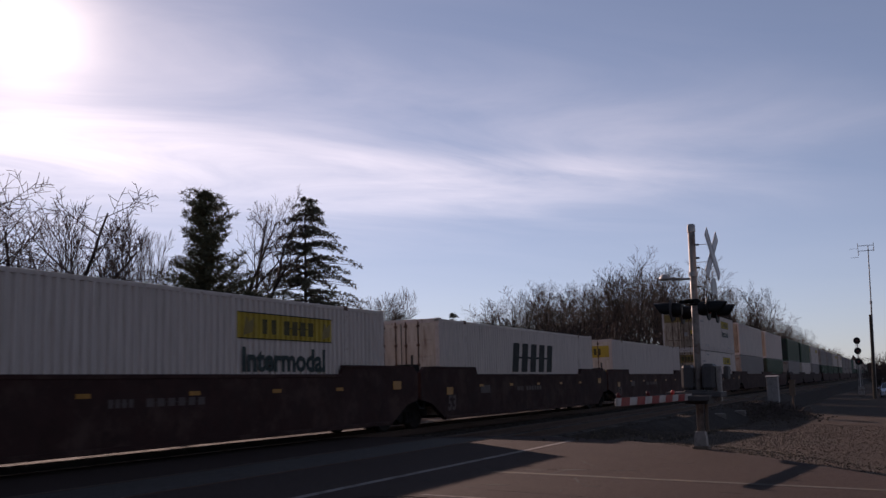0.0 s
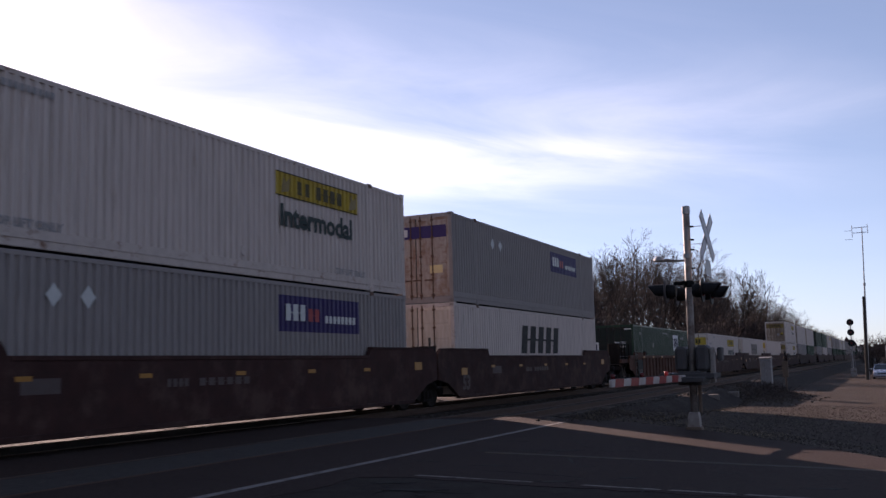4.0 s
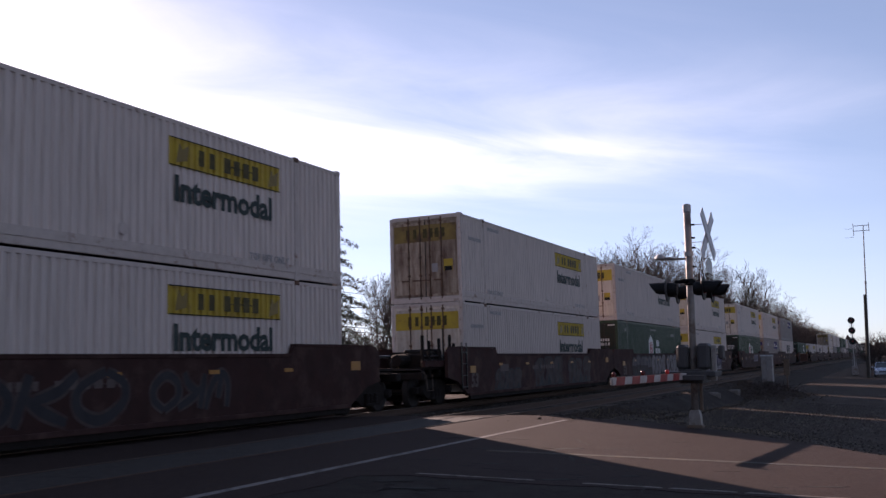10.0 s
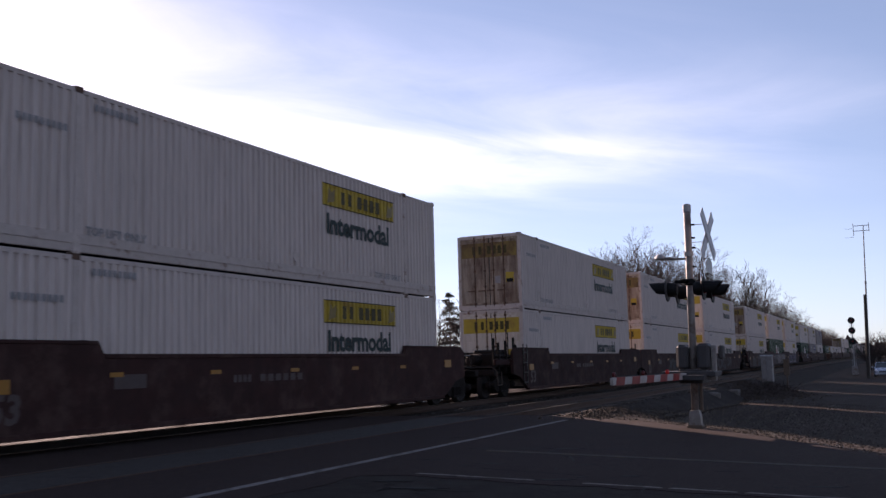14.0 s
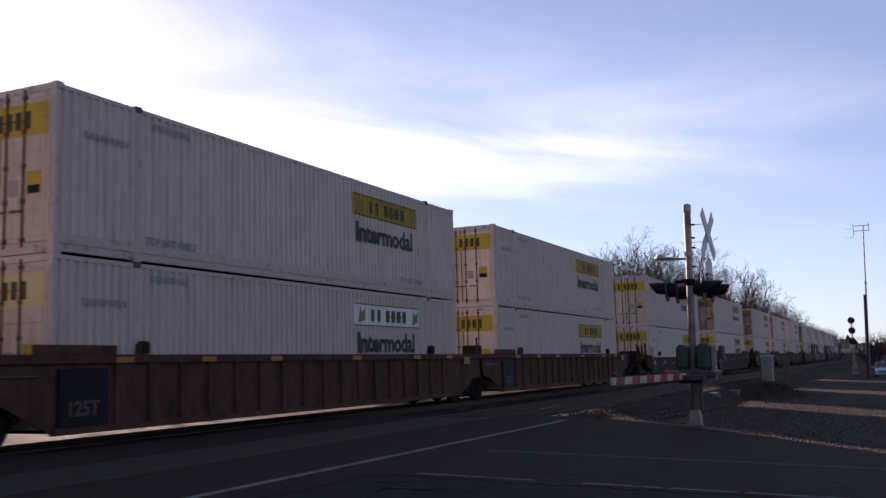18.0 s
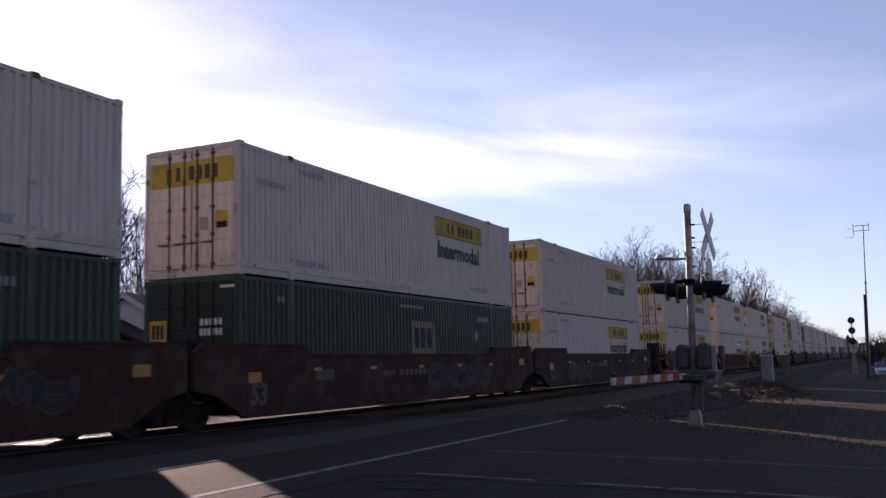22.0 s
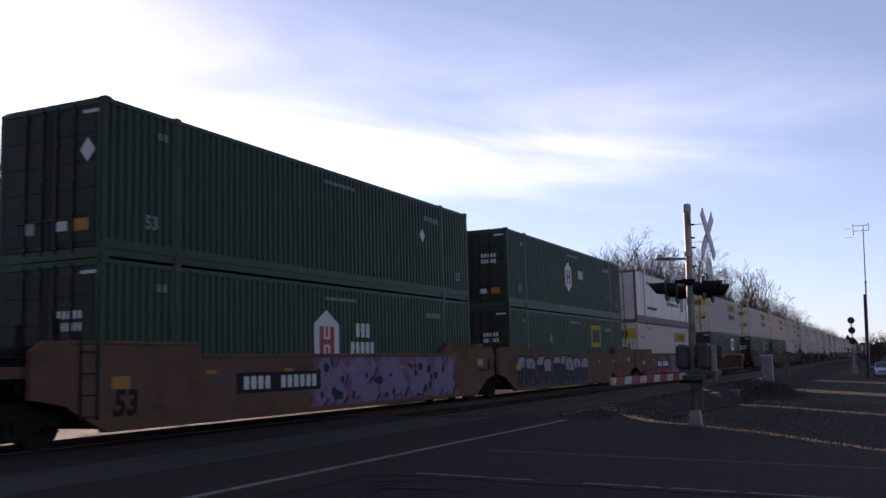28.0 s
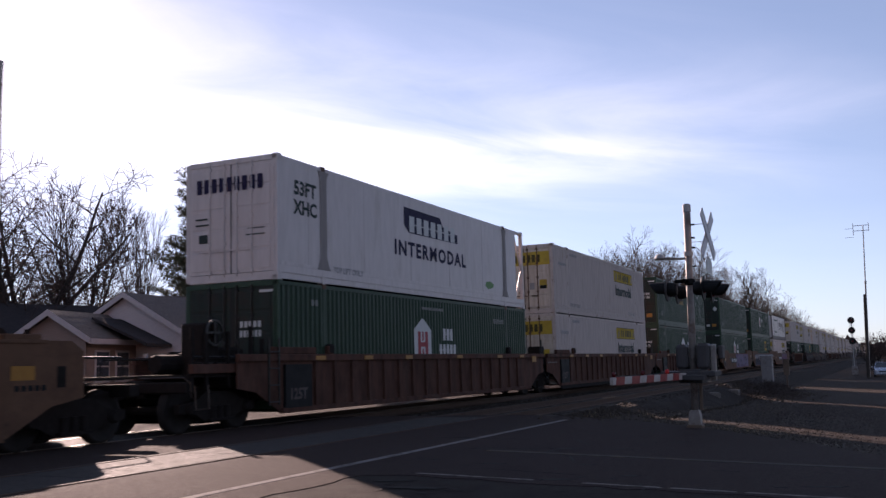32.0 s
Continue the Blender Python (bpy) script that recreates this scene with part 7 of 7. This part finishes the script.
def house(label, m, length, width, eave, rise, wall, roof, porch=0.0, chimney=None):
    """A gabled house: origin at the near left corner, ridge along x."""
    h = thing("house", label, "house", m, group="houses beyond the tracks")
    part("wall", Mesh().box(0.05, 0, -0.3, length - 0.05, 0.15, eave), wall, h)
    part("wall", Mesh().box(0.05, width - 0.15, -0.3, length - 0.05, width, eave), wall, h)
    for x0, x1 in ((0.0, 0.14), (length - 0.14, length)):
        part("gable_wall", Mesh().plate([(0, -0.3), (width, -0.3), (width, eave), (width / 2, eave + rise - 0.05), (0, eave)], "x", x0, x1), wall, h)
    o, t = 0.35, 0.12
    k = rise / (width / 2)
    for s in (0, 1):
        y0, y1 = (-o, width / 2) if s == 0 else (width + o, width / 2)
        sl = Mesh().plate([(y0, eave - o * k), (y1, eave + rise), (y1, eave + rise + t), (y0, eave - o * k + t)], "x", -0.3, length + 0.3)
        rf = part("roof", sl, roof, h, "shingled roof slope")
        # courses of shingles as low steps
        n = max(int(math.hypot(width / 2 + o, rise + o * k) / 0.36), 3)
        for i in range(n):
            f0, f1 = i / n, (i + 1) / n
            za, zb = eave - o * k + t + (rise + o * k) * f0, eave - o * k + t + (rise + o * k) * f1
            ya, yb = y0 + (y1 - y0) * f0, y0 + (y1 - y0) * f1
            part("shingle_course", Mesh().plate([(ya, za + 0.002), (yb, zb - 0.004), (yb, zb + 0.003), (ya, za + 0.006)], "x", -0.31, length + 0.31), roof, rf)
        part("fascia", Mesh().box(-0.3, y0 - (0.03 if s == 0 else 0), eave - o * k - 0.10, length + 0.3, y0 + (0 if s == 0 else 0.03), eave - o * k + 0.10), trim_white, h, "white eave board")
        for x in (-0.34, length + 0.30):
            part("rake_board", Mesh().plate([(y0, eave - o * k - 0.10), (y1, eave + rise - 0.10), (y1, eave + rise + t), (y0, eave - o * k + t)], "x", x, x + 0.04), trim_white, h, "white rake board")
    for x in (length * 0.3, length * 0.7):
        w = part("window", Mesh().box(x - 0.5, -0.05, 0.9, x + 0.5, 0.0, 2.1, 0.01), trim_white, h)
        part("window_pane", Mesh().box(x - 0.42, -0.056, 0.98, x + 0.42, -0.048, 1.47), pane, w)
        part("window_pane", Mesh().box(x - 0.42, -0.056, 1.53, x + 0.42, -0.048, 2.02), pane, w)
    w = part("window", Mesh().box(-0.05, width * 0.5 - 0.45, 0.9, 0.0, width * 0.5 + 0.45, 2.0, 0.01), trim_white, h)
    part("window_pane", Mesh().box(-0.056, width * 0.5 - 0.37, 0.98, -0.048, width * 0.5 + 0.37, 1.92), pane, w)
    if porch:
        part("porch_roof", Mesh().plate([(-porch, eave - 0.42), (0.7, eave + 0.66), (0.7, eave + 0.76), (-porch, eave - 0.30)], "x", length * 0.42, length + 1.2), shingle_dark, h, "dark porch roof")
        for x in (length * 0.48, length * 0.8, length + 1.1):
            part("porch_post", Mesh().box(x - 0.06, -porch + 0.1, -0.3, x + 0.06, -porch + 0.22, eave - 0.68), trim_white, h, "white porch post")
    if chimney:
        part("chimney", Mesh().box(chimney - 0.25, width * 0.5 - 0.25, eave + rise - 0.6, chimney + 0.25, width * 0.5 + 0.25, eave + rise + 0.55, 0.02), brick_red, h, "brick chimney")
    return h


house("small cream clapboard house with a grey shingle gable roof", pose(25.87, 26.18, 0, 0, 0, 14), 3.6, 2.7, 2.62, 0.85, siding_cream, shingle, porch=1.6)
house("white clapboard house with a grey shingle roof", pose(29.71, 24.84, 0, 0, 0, 8), 8.0, 5.4, 2.73, 1.6, siding_white, shingle, chimney=5.2)
house("long low house with a dark roof behind the others", pose(24.5, 35.0, 0, 0, 0, -20), 11.0, 6.5, 2.9, 1.5, siding_cream, shingle_dark)
house("grey-roofed house with a white eave under the spruce", pose(37.8, 30.6, 0, 0, 0, -18), 8.4, 8.0, 2.6, 2.5, siding_white, shingle_pale, chimney=6.5)

# ---- trees ----
bark = mat("dark_bark", (0.04, 0.029, 0.025), 0.9, amount=0.4, grain_scale=6, stretch=(1, 1, 0.3), bump=0.02, bump_scale=12, vary=0.2)
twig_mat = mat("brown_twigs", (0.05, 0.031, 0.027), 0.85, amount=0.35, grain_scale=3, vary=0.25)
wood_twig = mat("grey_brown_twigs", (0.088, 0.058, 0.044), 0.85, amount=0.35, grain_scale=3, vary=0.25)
red_twig = mat("reddish_twigs", (0.13, 0.065, 0.05), 0.85, amount=0.35, grain_scale=3, vary=0.2)
needle_pine = mat("pine_needles", (0.075, 0.072, 0.040), 0.8, grain=(0.05, 0.045, 0.02), amount=0.35, grain_scale=1.6, vary=0.1)
needle_spruce = mat("spruce_needles", (0.073, 0.070, 0.045), 0.8, grain=(0.05, 0.04, 0.025), amount=0.35, grain_scale=1.6, vary=0.1)


def rand_dir(r, base, spread):
    v = Vector(base).normalized() + spread * Vector((r.uniform(-1, 1), r.uniform(-1, 1), r.uniform(-1, 1)))
    return v.normalized()


def bare_tree(seed, height, trunks=1, spread=0.6, lean=0.0, counts=(4, 9, 7, 5), thin=1.2, fork=0.3, twig=None, wind=0.05, stout=1.0):
    """A short bole that forks into sinuous leaders, their limbs, and a crown of fine bare twigs; returns two meshes."""
    r = random.Random(seed)
    trunk, crown = Mesh(), Mesh()
    reach = (0.74, 0.46, 0.52, 0.62)
    last = len(counts)

    def limb(p, d, length, rad, depth):
        n = (5, 9, 6, 3, 2)[depth] if twig else (5, 9, 6, 4, 3)[depth]
        m = trunk if depth < 3 else crown
        sides = (8, 6, 4, 3, 3)[depth]
        end = rad * 0.72 if depth == 0 else max(rad * 0.22, 0.008 * thin)
        pts, dirs, q, dd = [p], [d], p, d
        bend = Vector((r.uniform(-1, 1), r.uniform(-1, 1), 0)) * wind * 0.5
        for i in range(n):
            if i % 3 == 2:
                bend = Vector((r.uniform(-1, 1), r.uniform(-1, 1), r.uniform(-0.4, 0.4))) * wind * (0.4 if depth > 2 else 1.0)
            dd = (rand_dir(r, dd, 0.04 + 0.012 * depth) + bend + Vector((0, 0, 0.06 if depth < 4 else 0.03))).normalized()
            q = q + dd * length / n
            pts.append(q)
            dirs.append(dd)
        for i in range(n):
            m.tube(pts[i], pts[i + 1], rad + (end - rad) * i / n, rad + (end - rad) * (i + 1) / n, sides, cap=False)
        if depth >= last:
            return
        k = counts[depth]
        turn = r.uniform(0, 6.28)
        for i in range(k):
            t = (0.75 + 0.25 * (i + 0.9) / k) if depth == 0 else 0.12 + 0.88 * (i + r.uniform(0.1, 0.9)) / k
            j = min(int(t * n), n - 1)
            at = pts[j].lerp(pts[j + 1], t * n - j)
            turn += 2.4 + r.uniform(-0.5, 0.5)
            axis = dirs[j + 1].orthogonal().normalized()
            side = math.cos(turn) * axis + math.sin(turn) * dirs[j + 1].cross(axis)
            tilt = spread * (r.uniform(0.3, 0.8) if depth == 0 else r.uniform(0.8, 1.3))
            way = (dirs[j + 1] * math.cos(tilt) + side * math.sin(tilt)).normalized()
            ln = height * reach[0] * r.uniform(0.8, 1.05) if depth == 0 else length * reach[depth] * (1.15 - 0.6 * t) * r.uniform(0.75, 1.2)
            child = rad * r.uniform(0.62, 0.8) if depth == 0 else (rad + (end - rad) * t) * r.uniform(0.48, 0.66)
            limb(at, way, ln, max(child, 0.0105 * thin), depth + 1)

    for k in range(trunks):
        d = Vector((lean + r.uniform(-0.09, 0.09) * (trunks > 1), r.uniform(-0.09, 0.09) * (trunks > 1), 1)).normalized()
        limb(Vector((0.3 * k, 0.12 * k, -0.3)), d, height * fork * r.uniform(0.85, 1.1), 0.0175 * height * stout * (1 if trunks == 1 else 0.74), 0)
    # bring the crown to the wanted height
    top = max(v[2] for v in crown.v)
    f = height / top
    for m in (trunk, crown):
        m.v = [(x * f, y * f, z * f) for x, y, z in m.v]
    return trunk.data("trunk", bark, fix=False), crown.data("crown", twig or twig_mat, fix=False)


def plant(name, label, meshes, m, group=""):
    t = thing(name, label, "tree", m, group=group)
    part("trunk", meshes[0], bark, t)
    part("crown", meshes[1], twig_mat, t)
    return t


def evergreen(seed, height, radius, material, drooping):
    """A conifer: a straight trunk and boughs of many small needle sprays, with gaps."""
    r = random.Random(seed)
    trunk, crown = Mesh(), Mesh()
    trunk.tube((0, 0, -0.4), (0, 0, height * 0.97), 0.016 * height, 0.02, 9)

    def spray_at(p, size, n, flat):
        for _ in range(n):
            d = Vector((r.uniform(-1, 1), r.uniform(-1, 1), r.uniform(-0.75, 0.75) * (0.5 if flat else 1) - (0.55 if drooping else -0.2))).normalized() * size * r.uniform(0.6, 1.3)
            w = d.cross(Vector((r.uniform(-1, 1), r.uniform(-1, 1), r.uniform(-1, 1)))).normalized() * size * (0.13 if drooping else 0.085)
            q = p + Vector((r.uniform(-1, 1), r.uniform(-1, 1), r.uniform(-1, 1))) * size * 0.4
            k = len(crown.v)
            crown.v += [tuple(q - w), tuple(q + w), tuple(q + d + w * 0.3), tuple(q + d - w * 0.3)]
            crown.f.append((k, k + 1, k + 2, k + 3))

    tiers = int(height * (1.6 if drooping else 2.6))
    for i in range(tiers):
        f = (i + r.uniform(0, 0.8)) / tiers
        z = height * (0.10 + 0.89 * f)
        reach = radius * ((1 - f) ** 0.66 if drooping else (1 - f) ** 0.42 * (0.84 + 0.16 * math.sin(f * 17))) + 0.12
        for b in range(r.randint(5, 7) if drooping else r.randint(6, 9)):
            a = r.uniform(0, 6.283)
            ln = reach * (r.uniform(0.5, 1.2) if drooping else r.uniform(0.35, 0.95) * (1 + 0.22 * math.sin(2 * a + 9 * f) + 0.12 * math.sin(3 * a - 14 * f)))
            rise = (-0.10 if drooping else 0.55) * ln * r.uniform(0.5, 1.4)
            tip = Vector((math.cos(a) * ln, math.sin(a) * ln, z + rise))
            trunk.tube((0, 0, z), tip, 0.012 * ln + 0.012, 0.008, 3, cap=False)
            steps = max(int(ln / 0.42), 2)
            for s in range(1, steps + 1):
                t = s / steps
                p = Vector((tip.x * t, tip.y * t, z + rise * t * (t if drooping else 1) + (0.10 * ln * math.sin(t * 3.0) if drooping else 0)))
                spray_at(p, 0.40, 12 if drooping else 22, drooping)
    return trunk.data("trunk", bark, fix=False), crown.data("crown", material, fix=False)


KINDS = [bare_tree(11, 12, 1, 0.66, counts=(4, 10, 8, 5), thin=1.4), bare_tree(12, 12, 2, 0.42, counts=(2, 9, 7, 5), thin=1.4), bare_tree(23, 12, 1, 1.0, counts=(6, 10, 8, 5), thin=1.4, fork=0.20, wind=0.06), bare_tree(18, 12, 2, 0.42, counts=(2, 11, 8, 5), thin=1.4, fork=0.36, wind=0.04),
         bare_tree(37, 12, 1, 0.7, 0.12, counts=(3, 8, 7, 5), fork=0.5, wind=0.26, stout=1.2)]
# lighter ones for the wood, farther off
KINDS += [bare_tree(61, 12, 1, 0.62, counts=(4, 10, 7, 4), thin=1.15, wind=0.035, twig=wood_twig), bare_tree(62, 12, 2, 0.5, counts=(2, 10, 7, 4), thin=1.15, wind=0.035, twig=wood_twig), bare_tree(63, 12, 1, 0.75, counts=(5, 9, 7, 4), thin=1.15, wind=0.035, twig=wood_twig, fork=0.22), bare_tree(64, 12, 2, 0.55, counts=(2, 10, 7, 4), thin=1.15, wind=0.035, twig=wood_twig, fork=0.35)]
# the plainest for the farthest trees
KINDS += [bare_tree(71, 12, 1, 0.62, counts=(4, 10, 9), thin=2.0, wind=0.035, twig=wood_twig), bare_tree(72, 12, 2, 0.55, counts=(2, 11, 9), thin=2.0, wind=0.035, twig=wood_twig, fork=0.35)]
THICK = [bare_tree(51, 5, 4, 0.7, counts=(5, 6, 4), thin=1.6, fork=0.12), bare_tree(52, 5, 5, 0.8, counts=(4, 6, 4), thin=1.6, fork=0.12)]


def tree_at(kind, x, y, z, height, turn, label, name="bare_tree", group="bare winter trees", broad=1.0):
    s = height / 12
    return plant(name, label, KINDS[kind], pose(x, y, z, 0, 0, turn) @ Matrix.Diagonal((s * broad, s * broad, s, 1)), group)


tree_at(2, 34.0, 39.3, 0, 12.3, 75, "wide bare tree with fine arching branches", broad=1.15)
tree_at(3, 40.3, 40.8, 0, 12.9, 110, "tall bare tree with several dark upright trunks", broad=0.95)
tree_at(0, 33.0, 45.0, 0, 12.6, 80, "bare tree with a spreading twiggy crown", broad=1.0)
tree_at(1, 45.0, 41.3, 0, 12.4, 140, "slender bare tree with two stems", broad=0.6)
tree_at(0, 54.5, 52.0, 0, 9.0, 10, "small bare tree behind the roofs")
tree_at(1, 47.8, 52.0, 0, 8.5, 70, "small bare tree behind the roofs")
tree_at(0, 47.5, 50.0, 0, 9.5, 250, "small bare tree behind the roofs", broad=0.9)
tree_at(4, 70.4, 54.2, 0, 20.6, 300, "tall leaning bare tree between two evergreens", broad=0.8)
tree_at(1, 68.5, 56.0, 0, 14.0, 320, "bare tree between two evergreens", broad=0.8)
tree_at(1, 92.0, 50.0, 0, 12.5, 30, "small bare tree beside the spruce")
tree_at(0, 97.0, 51.0, 0, 11.5, 230, "small bare tree beside the spruce")
tree_at(3, 30.0, 44.0, 0, 12.5, 250, "bare tree at the street's end", broad=1.1)
plant("pine_tree", "dense dark green pine tree behind the houses", evergreen(3, 17.4, 5.5, needle_pine, False), pose(61.5, 50.0, 0))
plant("spruce_tree", "dark green spruce with drooping boughs and gaps", evergreen(8, 20.2, 8.6, needle_spruce, True), pose(77.0, 50.5, 0, 0, 0, 40))
for x, y, h, w in ((66.5, 49.0, 9.6, 3.8), (70.5, 48.0, 8.8, 4.2)):
    plant("evergreen_shrub", "dense dark evergreen shrub between pine and spruce", evergreen(int(h * 10), h, w, needle_pine, False), pose(x, y, 0))
plant("small_spruce", "small dark spruce at the edge of the wood", evergreen(9, 12.6, 2.6, needle_spruce, True), pose(132.0, 60.0, 0))
# the wood along the far side of the line: place, depth and height
r_wood = random.Random(17)
WOOD_A = [(75, 30, 8.6), (68, 26, 8.8), (92, 33, 11.9), (82, 28, 10.2), (88, 26, 10.4), (115, 36, 13.2), (104, 30, 13.0), (102, 27, 14.0), (108, 29, 15.0), (140, 34, 20.8), (132, 29, 16.2), (150, 38, 18.5), (181, 36, 24.6), (171, 31, 21.5)]
WOOD_B = [(174, 27, 19.2), (190, 30, 20.5), (215, 33, 21.5), (240, 33, 23.2), (248, 30, 25.4), (259, 28, 20.5), (280, 30, 19.0), (306, 30, 17.4), (350, 32, 19.5), (402, 34, 20.5), (430, 32, 15.6), (480, 33, 15.0), (560, 34, 15.5), (700, 36, 18.0)]
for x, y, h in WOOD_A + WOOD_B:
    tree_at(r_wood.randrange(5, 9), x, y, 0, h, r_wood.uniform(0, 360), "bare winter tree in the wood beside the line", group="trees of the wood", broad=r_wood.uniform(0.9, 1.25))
for x, y, h in WOOD_A:
    tree_at(r_wood.randrange(5, 9), x + r_wood.uniform(4, 12), y + r_wood.uniform(3, 9), 0, h * r_wood.uniform(0.75, 0.95), r_wood.uniform(0, 360), "bare winter tree in the wood beside the line", group="trees of the wood", broad=1.2)

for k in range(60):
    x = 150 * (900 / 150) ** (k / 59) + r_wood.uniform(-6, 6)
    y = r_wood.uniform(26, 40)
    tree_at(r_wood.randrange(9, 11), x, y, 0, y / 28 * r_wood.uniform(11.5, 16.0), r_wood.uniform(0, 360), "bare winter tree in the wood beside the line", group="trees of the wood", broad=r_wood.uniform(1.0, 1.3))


def bush(x, y, z, h, material, label):
    t = thing("bush", label, "bush", pose(x, y, z, 0, 0, r_wood.uniform(0, 360)) @ Matrix.Diagonal((h / 5 * 1.3, h / 5 * 1.3, h / 5, 1)), group="leafless undergrowth")
    k = r_wood.randrange(2)
    part("trunk", THICK[k][0], bark, t)
    part("crown", THICK[k][1], material, t)


for i in range(52):
    x = 58 + i * 5.6 + r_wood.uniform(-2, 2)
    bush(x, r_wood.uniform(21, 27), -0.1, r_wood.uniform(4.0, 6.5) * (1 + x / 400), twig_mat, "leafless brown thicket at the edge of the wood")
for i in range(8):
    bush(150 + i * 9, 0.2 - i * 1.2 + r_wood.uniform(-1, 1), -1.2, r_wood.uniform(5.0, 6.4), red_twig, "reddish leafless shrubs at the edge of the lot")

# undergrowth below the pine and the spruce
for x, y, h in ((68, 55, 6.5), (73, 56, 7.0), (77, 55, 6.5), (80, 52, 6.5), (83, 50, 6.0), (86, 48, 5.5), (91, 50, 5.0)):
    bush(x, y, -0.1, h, twig_mat, "leafless dark thicket below the evergreens")
# heap of dead brush beside the relay case
r_b = random.Random(21)
heap = Mesh()
for _ in range(420):
    x, y = r_b.gauss(53.0, 2.4), r_b.gauss(5.6, 0.7)
    z = lie(x, y) + max(0.0, 0.24 - 0.04 * abs(x - 53.0)) * r_b.random()
    d = Vector((r_b.uniform(-1, 1), r_b.uniform(-0.6, 0.6), r_b.uniform(-0.2, 0.35))).normalized() * r_b.uniform(0.3, 0.9)
    heap.tube((x, y, z), (x + d.x, y + d.y, z + d.z), 0.014, 0.006, 3, cap=False)
solid("brush_heap", heap, twig_mat, "dark heap of dead brush and weeds", "brush", "stuff")
# dry weeds along the edge of the gravel
weeds = Mesh()
for _ in range(2600):
    x = r_b.uniform(20, 75)
    y = r_b.gauss(6.4, 0.5) if r_b.random() < 0.5 else r_b.uniform(3.5, 6.5)
    z, h, a = lie(x, y), r_b.uniform(0.05, 0.22), r_b.uniform(0, 6.28)
    k = len(weeds.v)
    weeds.v += [(x - 0.006, y, z - 0.02), (x + 0.006, y, z - 0.02), (x + math.cos(a) * h * 0.5, y + math.sin(a) * h * 0.5, z + h)]
    weeds.f.append((k, k + 1, k + 2))
for _ in range(700):
    x, y = r_b.gauss(20.4, 1.0), r_b.gauss(2.6, 0.5)
    if x < np.interp(y, EDGE_Y, EDGE_X) + 0.1:
        continue
    z, h, t = lie(x, y), r_b.uniform(0.03, 0.10), r_b.uniform(0, 6.28)
    k = len(weeds.v)
    weeds.v += [(x - 0.006, y, z - 0.02), (x + 0.006, y, z - 0.02), (x + math.cos(t) * h * 0.8, y + math.sin(t) * h * 0.8, z + h)]
    weeds.f.append((k, k + 1, k + 2))
solid("dry_weeds", weeds, mat("dry_grass", (0.22, 0.16, 0.085), 0.9, amount=0.3), "dry tan weeds along the gravel", "weeds", "stuff")
# low wooded skyline all round
far_wood = Mesh()
for _ in range(2600):
    a = r_b.uniform(0, 6.283)
    d = r_b.uniform(900, 1300)
    x, y, h = math.cos(a) * d, math.sin(a) * d, r_b.uniform(9, 20)
    k = len(far_wood.v)
    w = r_b.uniform(4, 9)
    tx, ty = -math.sin(a) * w, math.cos(a) * w
    far_wood.v += [(x - tx, y - ty, -2), (x + tx, y + ty, -2), (x + tx * 0.7, y + ty * 0.7, h * 0.7), (x + tx * 0.1, y + ty * 0.1, h), (x - tx * 0.6, y - ty * 0.6, h * 0.75)]
    far_wood.f.append((k, k + 1, k + 2, k + 3, k + 4))
solid("far_woods", far_wood, twig_mat, "low leafless woods on the horizon", "woods", "stuff")


# ---- what moves ----
def motions():
    for ob, place, z in TRAIN:
        walk(ob, [(t, pose(place + SPEED * t - (0.57 if t > 20.4 else 0.0), SIDE_Y, z)) for t in range(33)])
    # wheels roll with the train; all turn alike, so the sets share two actions
    rate = math.degrees(SPEED / 0.46)
    steps = 32 * FPS
    for side, sets in WHEELS.items():
        walk(sets[0], [(32.0 * i / steps, pose(side * 0.915, 0, 0.46, 0, (rate * 32.0 * i / steps) % 360, 0)) for i in range(steps + 1)])
        keys = sets[0].animation_data
        for ob in sets[1:]:
            ob.rotation_mode = "QUATERNION"
            own = ob.animation_data_create()
            own.action = keys.action
            own.action_slot = keys.action_slot


motions()
